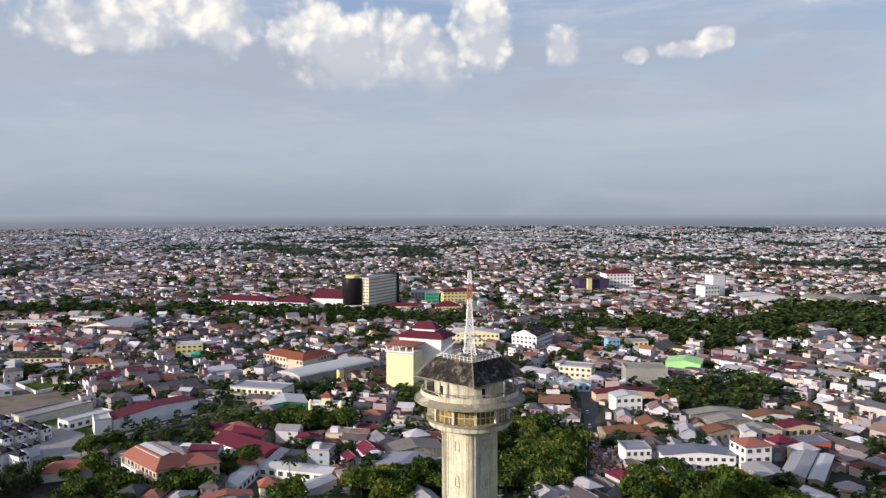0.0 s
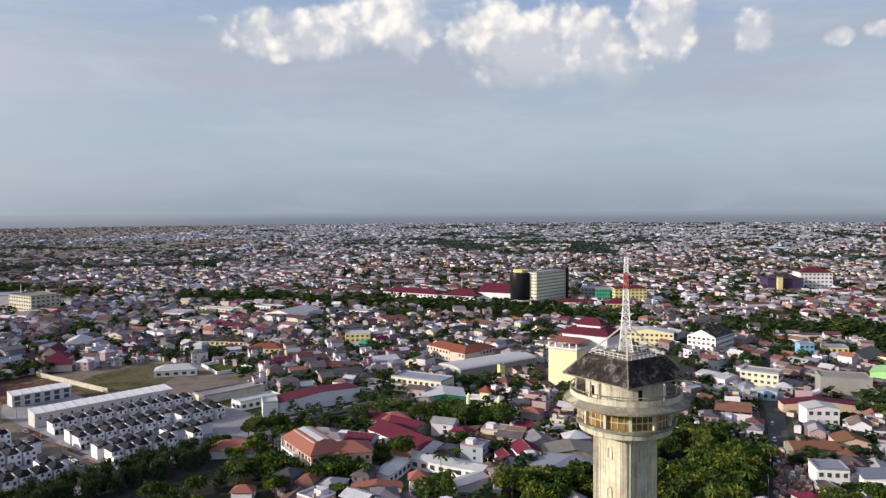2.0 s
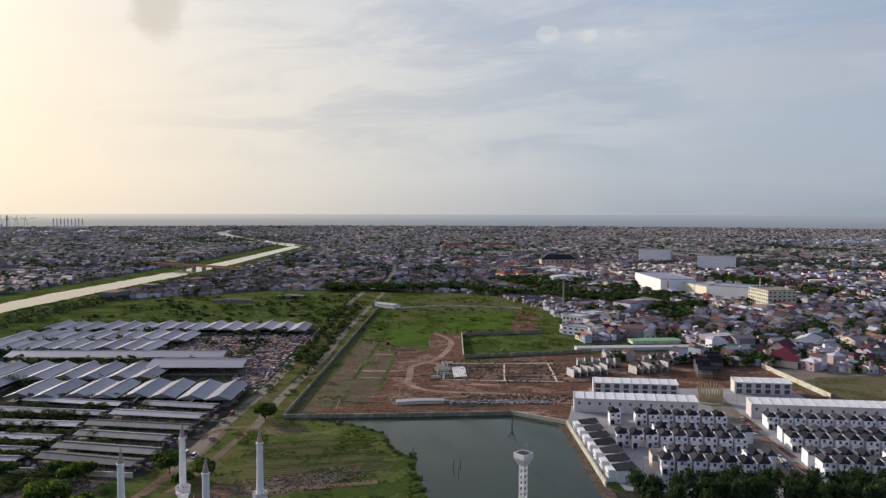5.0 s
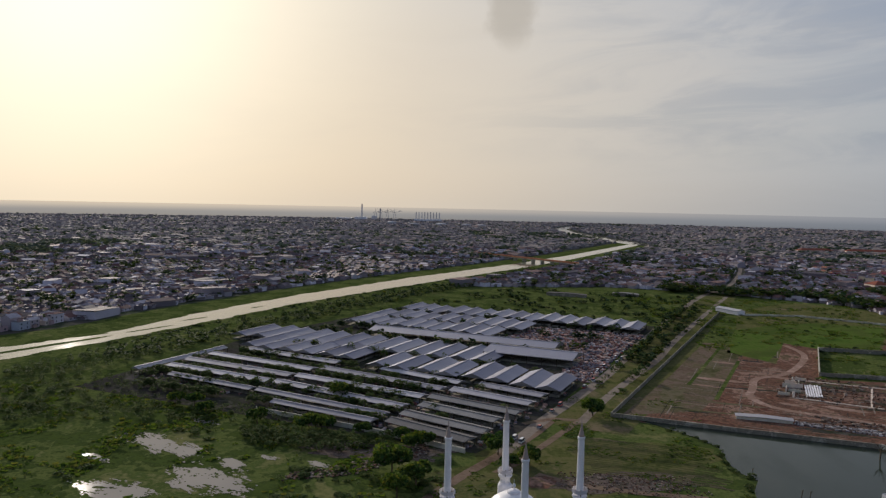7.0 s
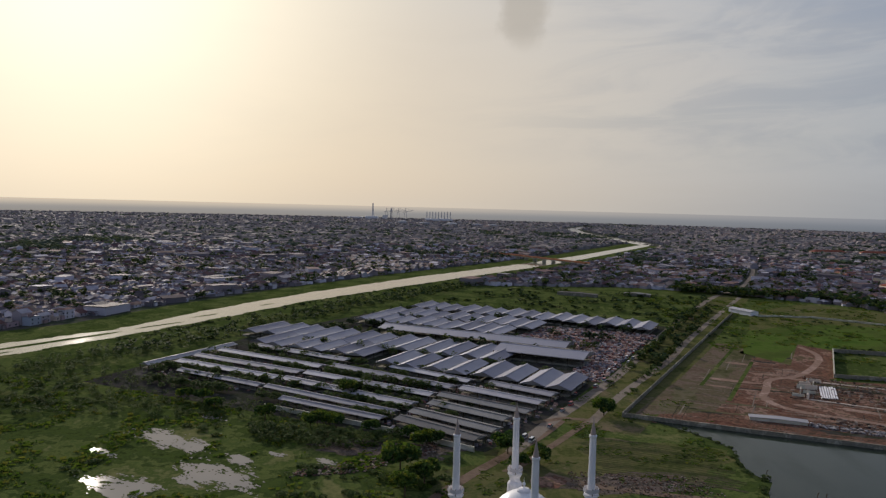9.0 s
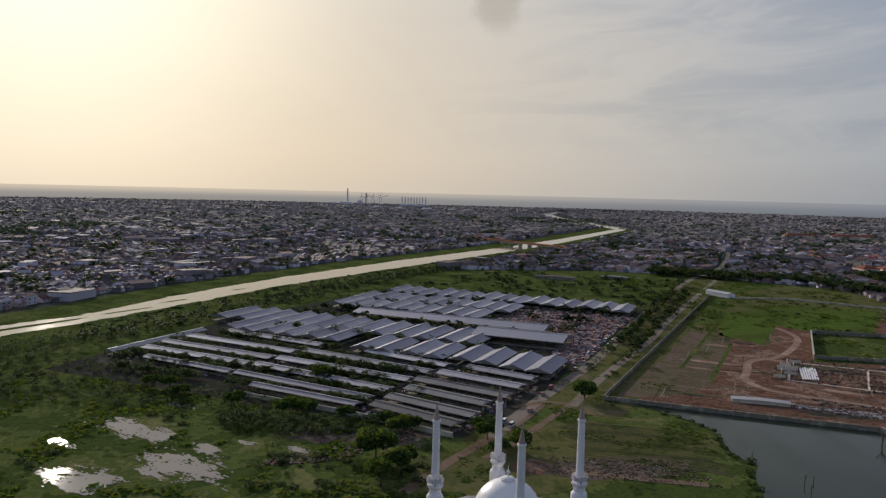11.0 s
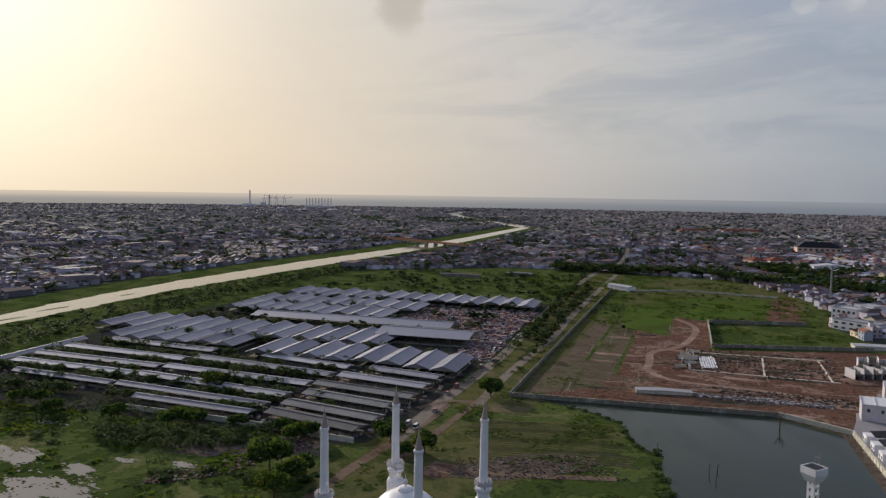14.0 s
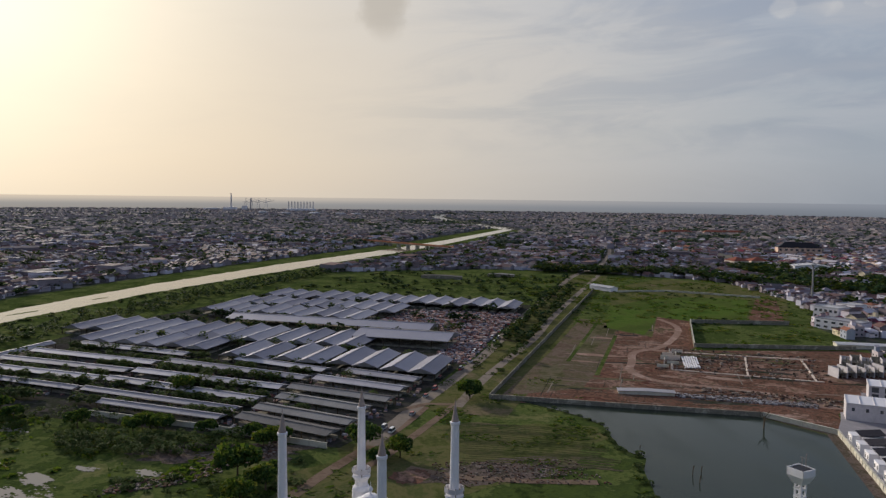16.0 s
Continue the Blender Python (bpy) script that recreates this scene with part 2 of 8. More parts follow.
# near trees: sunlight is put into these brighter leaf colours
LEAVES_LIT = [(0.040, 0.076, 0.022), (0.064, 0.112, 0.030), (0.032, 0.062, 0.022), (0.095, 0.135, 0.036), (0.048, 0.092, 0.030), (0.12, 0.145, 0.042), (0.07, 0.122, 0.028)]
# darker copy of the same leaves for woods, hedges and gardens
LEAVES_DIM = [(0.032, 0.060, 0.026), (0.052, 0.088, 0.032), (0.028, 0.050, 0.026), (0.074, 0.102, 0.036), (0.040, 0.074, 0.032), (0.090, 0.112, 0.042)]
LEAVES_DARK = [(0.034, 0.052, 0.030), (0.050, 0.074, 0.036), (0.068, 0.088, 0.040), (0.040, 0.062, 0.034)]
M = {}
M["roof"] = surf("roof_tiles", ROOFS, 0.75, rnd="object", big=0.16, fine=1.2, var=0.55, gloss=0.0)
M["roof_far"] = surf("roof_tiles_town", ROOFS, 0.8, rnd="island", big=0.16, fine=1.2, var=0.5, bump=0, gloss=0.05)
M["wall"] = surf("house_plaster", WALLS, 0.85, rnd="object", fine=0.8, var=0.22, gloss=0.0)
M["wall_far"] = surf("house_plaster_town", WALLS, 0.85, rnd="island", fine=0.8, var=0.22, bump=0, gloss=0.0)
M["roof_haze"] = surf("roofs_far_off", ROOFS_HAZED, 0.85, rnd="island", fine=0.5, var=0.2, bump=0, gloss=0.08)
M["wall_haze"] = surf("walls_far_off", WALLS_HAZED, 0.9, rnd="island", fine=0.5, var=0.25, bump=0, gloss=0.0)
M["roof_dust"] = surf("dusty_brown_roofs", ROOFS_WARM_HAZE, 0.8, rnd="island", fine=0.5, var=0.25, bump=0, gloss=0.04)
M["wall_dust"] = surf("dusty_grey_walls", WALLS_WARM_HAZE, 0.9, rnd="island", fine=0.5, var=0.2, bump=0, gloss=0.0)
M["leaf"] = surf("leaves", LEAVES_LIT, 0.7, rnd="island", big=0.11, fine=0.5, var=0.5, bump=0, gloss=0.03, crowns=True)


def let_light_through(m, amount):
    """Thin leaves pass some light on to their shaded side."""
    nt = m.node_tree
    b, out = nt.nodes["Principled BSDF"], nt.nodes["Material Output"]
    tr, mix = nt.nodes.new("ShaderNodeBsdfTranslucent"), nt.nodes.new("ShaderNodeMixShader")
    source = b.inputs["Base Color"].links[0].from_socket
    warm = blend(nt, 1.0, source, (1.3, 1.25, 0.7, 1), "MULTIPLY")
    nt.links.new(warm, tr.inputs[0])
    mix.inputs[0].default_value = amount
    nt.links.new(b.outputs[0], mix.inputs[1])
    nt.links.new(tr.outputs[0], mix.inputs[2])
    nt.links.new(mix.outputs[0], out.inputs[0])


M["leaf_wood"] = surf("leaves_dim", LEAVES_DIM, 0.7, rnd="island", big=0.11, fine=0.5, var=0.5, bump=0, gloss=0.02, crowns=True)
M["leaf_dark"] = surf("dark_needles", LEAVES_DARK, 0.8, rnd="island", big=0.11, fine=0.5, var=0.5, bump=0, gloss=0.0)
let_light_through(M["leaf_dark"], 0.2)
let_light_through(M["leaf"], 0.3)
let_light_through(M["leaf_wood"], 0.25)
M["reed"] = surf("marsh_reeds", [(0.06, 0.10, 0.02), (0.045, 0.085, 0.018), (0.10, 0.11, 0.03), (0.075, 0.115, 0.022)], 0.8, rnd="island", big=0.05, fine=0.3, var=0.45, bump=0)
let_light_through(M["reed"], 0.4)
# far leaves, lightened and blued: haze is part of this base colour
M["leaf_far"] = surf("leaves_far_hazed", [(0.052, 0.078, 0.066), (0.070, 0.098, 0.078), (0.046, 0.068, 0.064), (0.078, 0.102, 0.084)], 0.8, rnd="island", big=0.02, fine=0.2, var=0.4, bump=0)
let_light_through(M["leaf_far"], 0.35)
M["leaf_scrub"] = surf("scrub_leaves", [(0.060, 0.098, 0.032), (0.085, 0.120, 0.040), (0.050, 0.082, 0.030), (0.105, 0.120, 0.046)], 0.75, rnd="island", big=0.08, fine=0.5, var=0.45, bump=0, gloss=0.02)
let_light_through(M["leaf_scrub"], 0.3)
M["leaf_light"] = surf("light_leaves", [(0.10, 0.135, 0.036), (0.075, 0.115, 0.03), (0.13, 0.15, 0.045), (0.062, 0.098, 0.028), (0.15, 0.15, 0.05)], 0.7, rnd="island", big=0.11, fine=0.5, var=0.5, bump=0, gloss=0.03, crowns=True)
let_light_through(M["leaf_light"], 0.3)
M["bark"] = surf("bark", [(0.10, 0.075, 0.05)], 0.9)
M["ground"] = surf("city_ground", [(0.050, 0.052, 0.050), (0.078, 0.074, 0.068), (0.042, 0.058, 0.032), (0.11, 0.10, 0.092)], 0.95, big=0.012, fine=0.12, var=0.35, gloss=0.0)
M["asphalt"] = surf("asphalt", [(0.07, 0.07, 0.072), (0.10, 0.098, 0.095)], 0.9, big=0.05, fine=0.6, var=0.2)
M["lane"] = surf("dusty_lane", [(0.16, 0.135, 0.115), (0.22, 0.182, 0.15), (0.12, 0.10, 0.085)], 0.95, big=0.05, fine=0.5, var=0.25)
M["paving"] = surf("concrete_paving", [(0.25, 0.235, 0.25), (0.32, 0.305, 0.315)], 0.9, big=0.04, fine=0.5, var=0.22)
M["grass"] = surf("grass", [(0.062, 0.072, 0.026), (0.095, 0.105, 0.036), (0.125, 0.115, 0.052), (0.066, 0.08, 0.028), (0.14, 0.112, 0.07)], 0.95, big=0.03, fine=0.35, var=0.4, bump=0.6, gloss=0.0)
M["marsh"] = surf("marsh_grass", [(0.030, 0.046, 0.016), (0.070, 0.097, 0.026), (0.042, 0.062, 0.020), (0.10, 0.120, 0.038), (0.056, 0.080, 0.024), (0.125, 0.125, 0.052)], 0.95, big=0.035, fine=0.28, var=0.55, bump=0.8, gloss=0.0)
M["lawn"] = surf("bright_rice_grass", [(0.055, 0.098, 0.02), (0.085, 0.13, 0.028), (0.07, 0.09, 0.026), (0.048, 0.085, 0.018)], 0.95, big=0.02, fine=0.3, var=0.3, bump=0.4, gloss=0.0)
M["soil"] = surf("red_earth", [(0.110, 0.056, 0.042), (0.22, 0.118, 0.085), (0.066, 0.048, 0.034), (0.18, 0.092, 0.068), (0.090, 0.062, 0.046), (0.27, 0.165, 0.13), (0.075, 0.062, 0.036)], 0.95, big=0.05, fine=0.3, var=0.5, bump=0.6, gloss=0.0)
M["palesoil"] = surf("pale_trodden_earth", [(0.30, 0.205, 0.165), (0.24, 0.160, 0.125), (0.36, 0.26, 0.215)], 0.95, big=0.06, fine=0.5, var=0.3, bump=0.4, gloss=0.0)
M["track"] = surf("brown_wheel_track", [(0.150, 0.105, 0.076), (0.200, 0.145, 0.110), (0.110, 0.088, 0.055)], 0.95, big=0.08, fine=0.5, var=0.4, bump=0.5, gloss=0.0)
M["flatland"] = surf("dusty_brown_flat", [(0.125, 0.092, 0.068), (0.165, 0.125, 0.098), (0.090, 0.082, 0.046), (0.145, 0.105, 0.080), (0.085, 0.088, 0.040)], 0.95, big=0.03, fine=0.3, var=0.35, bump=0.5, gloss=0.0)
M["rubble"] = surf("rubble", [(0.085, 0.062, 0.05), (0.16, 0.125, 0.11), (0.06, 0.052, 0.036), (0.2, 0.165, 0.15)], 0.95, big=0.12, fine=0.9, var=0.5, bump=0.8, gloss=0.0)
M["metal"] = surf("grey_metal_roof", [(0.215, 0.218, 0.285), (0.265, 0.268, 0.335), (0.185, 0.186, 0.245), (0.305, 0.304, 0.365)], 0.55, 0.25, rnd="object", fine=0.9, var=0.22, gloss=0.4)
M["whiteroof"] = surf("pale_metal_roof", [(0.44, 0.435, 0.46), (0.34, 0.335, 0.36), (0.50, 0.495, 0.51)], 0.6, 0.1, rnd="object", var=0.2)
M["sheet"] = surf("pale_sheet_roof", [(0.38, 0.365, 0.395), (0.31, 0.298, 0.325), (0.46, 0.445, 0.475)], 0.75, rnd="object", big=0.08, fine=0.8, var=0.3, gloss=0.1)
M["asbestos"] = surf("weathered_sheet_roof", [(0.20, 0.19, 0.18), (0.27, 0.26, 0.25), (0.16, 0.15, 0.145)], 0.85, rnd="object", var=0.4, gloss=0.0)
M["white"] = surf("white_paint", [(0.76, 0.74, 0.755)], 0.7, var=0.14, fine=0.5)
M["concrete"] = surf("stained_concrete", [(0.52, 0.49, 0.40), (0.62, 0.59, 0.49), (0.40, 0.36, 0.28)], 0.85, big=0.12, fine=0.9, var=0.3)
M["streaked"] = surf("rain_streaked_concrete", [(0.54, 0.51, 0.43), (0.64, 0.61, 0.52), (0.44, 0.40, 0.32)], 0.85, big=0.12, fine=0.9, var=0.3)
M["grime"] = surf("grimy_concrete", [(0.30, 0.27, 0.21), (0.19, 0.175, 0.14), (0.38, 0.35, 0.28)], 0.9, big=0.2, fine=1.2, var=0.4)
nt = M["streaked"].node_tree
run = nt.nodes.new("ShaderNodeMapping")
run.inputs["Scale"].default_value = (1.4, 1.4, 0.05)
plug(nt, run.inputs["Vector"], nt.nodes.new("ShaderNodeNewGeometry").outputs["Position"])
drip = smooth(nt, cloudy(nt, run.outputs[0], 1.0, 5.0, 0.65), 0.44, 0.72, 1.0, 0.52)
base = nt.nodes["Principled BSDF"].inputs["Base Color"]
plug(nt, base, blend(nt, 1.0, base.links[0].from_socket, join_xyz(nt, drip, calc(nt, "MULTIPLY", drip, 0.98), calc(nt, "MULTIPLY", drip, 0.93)), "MULTIPLY"))
M["shingle"] = surf("blackened_shingles", [(0.020, 0.018, 0.017), (0.032, 0.028, 0.026), (0.05, 0.042, 0.038), (0.16, 0.14, 0.13)], 0.85, big=0.35, fine=1.4, var=0.5)
M["dark"] = surf("dark_slate_roof", [(0.034, 0.034, 0.042), (0.05, 0.048, 0.055), (0.024, 0.024, 0.03)], 0.7, rnd="object", var=0.25, gloss=0.0)
M["black"] = surf("black_cladding", [(0.018, 0.017, 0.022)], 0.35, var=0.15, bump=0.05)
M["glass"] = surf("window_glass", [(0.06, 0.066, 0.076)], 0.12, var=0.2, bump=0, gloss=0.6)
M["amber"] = surf("amber_panes", [(0.30, 0.19, 0.05), (0.16, 0.10, 0.04)], 0.3, rnd="object", var=0.3, bump=0)
M["cream"] = surf("cream_plaster", [(0.78, 0.70, 0.44)], 0.8, var=0.15)
M["yellow"] = surf("yellow_plaster", [(0.70, 0.60, 0.27)], 0.75, var=0.2)
M["orange"] = surf("orange_plaster", [(0.62, 0.45, 0.35)], 0.8, var=0.2)
M["terracotta"] = surf("terracotta_tiles", [(0.26, 0.085, 0.055), (0.20, 0.068, 0.046)], 0.8, big=0.1, var=0.35)
M["coral"] = surf("coral_tiles", [(0.32, 0.125, 0.10), (0.26, 0.105, 0.085)], 0.8, big=0.1, var=0.25)
M["maroon"] = surf("maroon_sheet_roof", [(0.130, 0.022, 0.042), (0.092, 0.020, 0.034)], 0.65, big=0.1, var=0.25)
M["green"] = surf("bright_green_cladding", [(0.36, 0.64, 0.28)], 0.6, var=0.12)
M["palegreen"] = surf("pale_green_sheets", [(0.24, 0.44, 0.26), (0.20, 0.37, 0.22)], 0.8, var=0.3)
M["teal"] = surf("green_netting", [(0.05, 0.34, 0.22)], 0.8, var=0.3)
M["blue"] = surf("sky_blue_plaster", [(0.22, 0.42, 0.62)], 0.8, var=0.2)
M["ivory"] = surf("ivory_plaster", [(0.70, 0.65, 0.51)], 0.8, var=0.18)
M["peach"] = surf("peach_plaster", [(0.64, 0.54, 0.45)], 0.8, var=0.18)
M["gold"] = surf("golden_beige_stone", [(0.46, 0.36, 0.19)], 0.8, var=0.25)
# dirty plaster, darkened further with the shade of the terrace fronts
M["offwhite"] = surf("dirty_shaded_plaster", [(0.54, 0.51, 0.52)], 0.8, big=0.15, fine=0.8, var=0.3)
M["scrub"] = surf("dry_scrub_grass", [(0.07, 0.072, 0.034), (0.105, 0.098, 0.052), (0.135, 0.115, 0.078), (0.058, 0.068, 0.028)], 0.95, big=0.04, fine=0.3, var=0.45, bump=0.6, gloss=0.0)
# rusty roofs and walls, darkened for backlit shade and blued for haze
ROOFS_BACKLIT = [(0.156, 0.091, 0.085), (0.120, 0.104, 0.116), (0.108, 0.055, 0.060), (0.180, 0.146, 0.163), (0.102, 0.079, 0.085), (0.240, 0.220, 0.247), (0.144, 0.085, 0.082), (0.084, 0.073, 0.085), (0.360, 0.342, 0.395), (0.132, 0.091, 0.096)]
WALLS_BACKLIT = [(0.345, 0.316, 0.353), (0.230, 0.205, 0.224), (0.483, 0.456, 0.515), (0.172, 0.152, 0.169), (0.299, 0.257, 0.271), (0.632, 0.608, 0.692)]
M["roof_old"] = surf("rusty_old_roofs", ROOFS_BACKLIT, 0.8, rnd="island", fine=0.8, var=0.3, bump=0, gloss=0.12)
M["wall_old"] = surf("weathered_old_walls", WALLS_BACKLIT, 0.9, rnd="island", fine=0.8, var=0.25, bump=0, gloss=0.0)
M["bridge"] = surf("orange_bridge_paint", [(0.50, 0.22, 0.12)], 0.7, var=0.2)
M["paleblue"] = surf("pale_blue_plaster", [(0.36, 0.52, 0.66)], 0.8, var=0.2)
M["browntile"] = surf("brown_clay_tiles", [(0.22, 0.105, 0.065), (0.16, 0.08, 0.055)], 0.85, big=0.1, var=0.35)
M["purple"] = surf("purple_cladding", [(0.06, 0.04, 0.11)], 0.6, var=0.2)
M["grey"] = surf("grey_render", [(0.30, 0.29, 0.28)], 0.85, var=0.25)
M["dome"] = surf("white_dome_tiles", [(0.80, 0.79, 0.80)], 0.35, var=0.08, bump=0.05, gloss=0.5)
M["spire"] = surf("brown_grey_spire", [(0.36, 0.29, 0.26)], 0.6, 0.1, var=0.2)
M["red"] = surf("red_mast_paint", [(0.46, 0.11, 0.095)], 0.6, var=0.2)
M["tyre"] = surf("tyre_rubber", [(0.02, 0.02, 0.02)], 0.9)
M["paint"] = surf("car_paint", [(0.7, 0.7, 0.7), (0.03, 0.03, 0.035), (0.4, 0.05, 0.04), (0.3, 0.32, 0.34), (0.75, 0.74, 0.7)], 0.3, rnd="object", var=0.05, bump=0, gloss=0.6)
M["debris"] = surf("earth_debris", [(0.10, 0.065, 0.05), (0.17, 0.12, 0.09), (0.06, 0.05, 0.04), (0.24, 0.20, 0.17), (0.13, 0.07, 0.05)], 0.9, rnd="island", var=0.3, bump=0)
M["scrap"] = surf("pale_scrap", [(0.22, 0.21, 0.22), (0.40, 0.39, 0.40), (0.12, 0.10, 0.09), (0.30, 0.27, 0.27), (0.09, 0.08, 0.08), (0.18, 0.13, 0.11)], 0.9, rnd="island", var=0.3, bump=0)
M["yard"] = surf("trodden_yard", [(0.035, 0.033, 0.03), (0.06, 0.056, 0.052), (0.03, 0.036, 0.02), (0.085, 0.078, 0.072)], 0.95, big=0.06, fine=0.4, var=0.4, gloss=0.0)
M["goods"] = surf("market_goods", [(0.24, 0.13, 0.11), (0.42, 0.38, 0.38), (0.17, 0.16, 0.20), (0.34, 0.22, 0.18), (0.07, 0.07, 0.075), (0.44, 0.30, 0.25), (0.20, 0.09, 0.08), (0.24, 0.21, 0.23)], 0.85, rnd="island", var=0.3, bump=0)


def water_material(name, tint, ripple, scale):
    m = bpy.data.materials.new(name)
    m.use_nodes = True
    nt = m.node_tree
    b = nt.nodes["Principled BSDF"]
    place = nt.nodes.new("ShaderNodeNewGeometry").outputs["Position"]
    large = cloudy(nt, place, 0.02, 3.0, 0.5)
    plug(nt, b.inputs["Base Color"], blend(nt, large, (*tint, 1), (tint[0] * 1.5, tint[1] * 1.4, tint[2] * 1.3, 1)))
    gust = nt.nodes.new("ShaderNodeMapping")
    gust.inputs["Rotation"].default_value, gust.inputs["Scale"].default_value = (0, 0, 0.5), (0.35, 1.6, 1)
    plug(nt, gust.inputs["Vector"], place)
    wind = smooth(nt, cloudy(nt, gust.outputs[0], 0.05, 4.0, 0.6), 0.4, 0.66)
    plug(nt, b.inputs["Roughness"], calc(nt, "ADD", 0.05, calc(nt, "MULTIPLY", wind, 0.22 if name == "pond_water" else 0.03)))
    b.inputs["Specular IOR Level"].default_value = 0.27 if name == "pond_water" else 0.3 if name == "canal_water" else 0.04
    b.inputs["IOR"].default_value = 1.3
    bn = nt.nodes.new("ShaderNodeBump")
    bn.inputs["Strength"].default_value, bn.inputs["Distance"].default_value = ripple, 0.1
    plug(nt, bn.inputs["Height"], cloudy(nt, place, scale, 3.0, 0.6))
    plug(nt, b.inputs["Normal"], bn.outputs[0])
    return m


M["water"] = water_material("pond_water", (0.024, 0.034, 0.026), 0.2, 0.7)
# puddles hardly reflect; the pale base colour stands in for the mirrored sky
M["shallow"] = water_material("sky_pale_water", (0.24, 0.23, 0.21), 0.1, 0.5)
M["canal"] = water_material("canal_water", (0.13, 0.125, 0.10), 0.25, 0.5)


def distance_material():
    """The far shore, the sea and the haze over them, as a plain glowing backdrop."""
    m = bpy.data.materials.new("far_distance")
    m.use_nodes = True
    nt = m.node_tree
    nt.nodes.remove(nt.nodes["Principled BSDF"])
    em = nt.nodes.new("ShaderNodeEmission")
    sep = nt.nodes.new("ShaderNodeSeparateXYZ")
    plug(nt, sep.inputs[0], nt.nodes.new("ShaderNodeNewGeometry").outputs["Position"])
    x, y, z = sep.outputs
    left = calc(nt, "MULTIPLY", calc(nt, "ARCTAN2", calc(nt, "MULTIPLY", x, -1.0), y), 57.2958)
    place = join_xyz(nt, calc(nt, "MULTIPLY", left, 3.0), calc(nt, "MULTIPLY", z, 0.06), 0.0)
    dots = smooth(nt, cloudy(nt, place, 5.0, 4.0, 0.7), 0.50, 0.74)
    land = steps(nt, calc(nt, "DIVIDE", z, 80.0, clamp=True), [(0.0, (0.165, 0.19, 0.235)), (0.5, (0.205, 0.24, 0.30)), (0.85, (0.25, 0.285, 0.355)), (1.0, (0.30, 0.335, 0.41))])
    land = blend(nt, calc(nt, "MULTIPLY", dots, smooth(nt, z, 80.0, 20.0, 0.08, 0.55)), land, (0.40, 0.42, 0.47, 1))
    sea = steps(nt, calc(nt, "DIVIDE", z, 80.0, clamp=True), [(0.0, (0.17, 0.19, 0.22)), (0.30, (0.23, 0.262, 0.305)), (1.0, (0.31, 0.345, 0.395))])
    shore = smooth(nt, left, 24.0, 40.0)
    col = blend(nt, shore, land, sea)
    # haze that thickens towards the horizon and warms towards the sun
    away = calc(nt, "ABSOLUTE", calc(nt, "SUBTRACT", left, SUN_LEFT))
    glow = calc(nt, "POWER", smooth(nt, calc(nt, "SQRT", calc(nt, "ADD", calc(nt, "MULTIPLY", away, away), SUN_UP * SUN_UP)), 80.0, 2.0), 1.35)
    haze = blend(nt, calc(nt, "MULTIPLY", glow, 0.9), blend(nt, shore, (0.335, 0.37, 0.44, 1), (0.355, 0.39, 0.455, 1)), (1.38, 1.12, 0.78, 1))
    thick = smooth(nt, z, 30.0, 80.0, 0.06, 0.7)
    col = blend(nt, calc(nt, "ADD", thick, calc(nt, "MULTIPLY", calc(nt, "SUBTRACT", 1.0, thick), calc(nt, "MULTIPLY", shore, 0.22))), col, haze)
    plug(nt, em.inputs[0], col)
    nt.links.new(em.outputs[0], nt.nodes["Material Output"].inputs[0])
    return m


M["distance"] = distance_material()

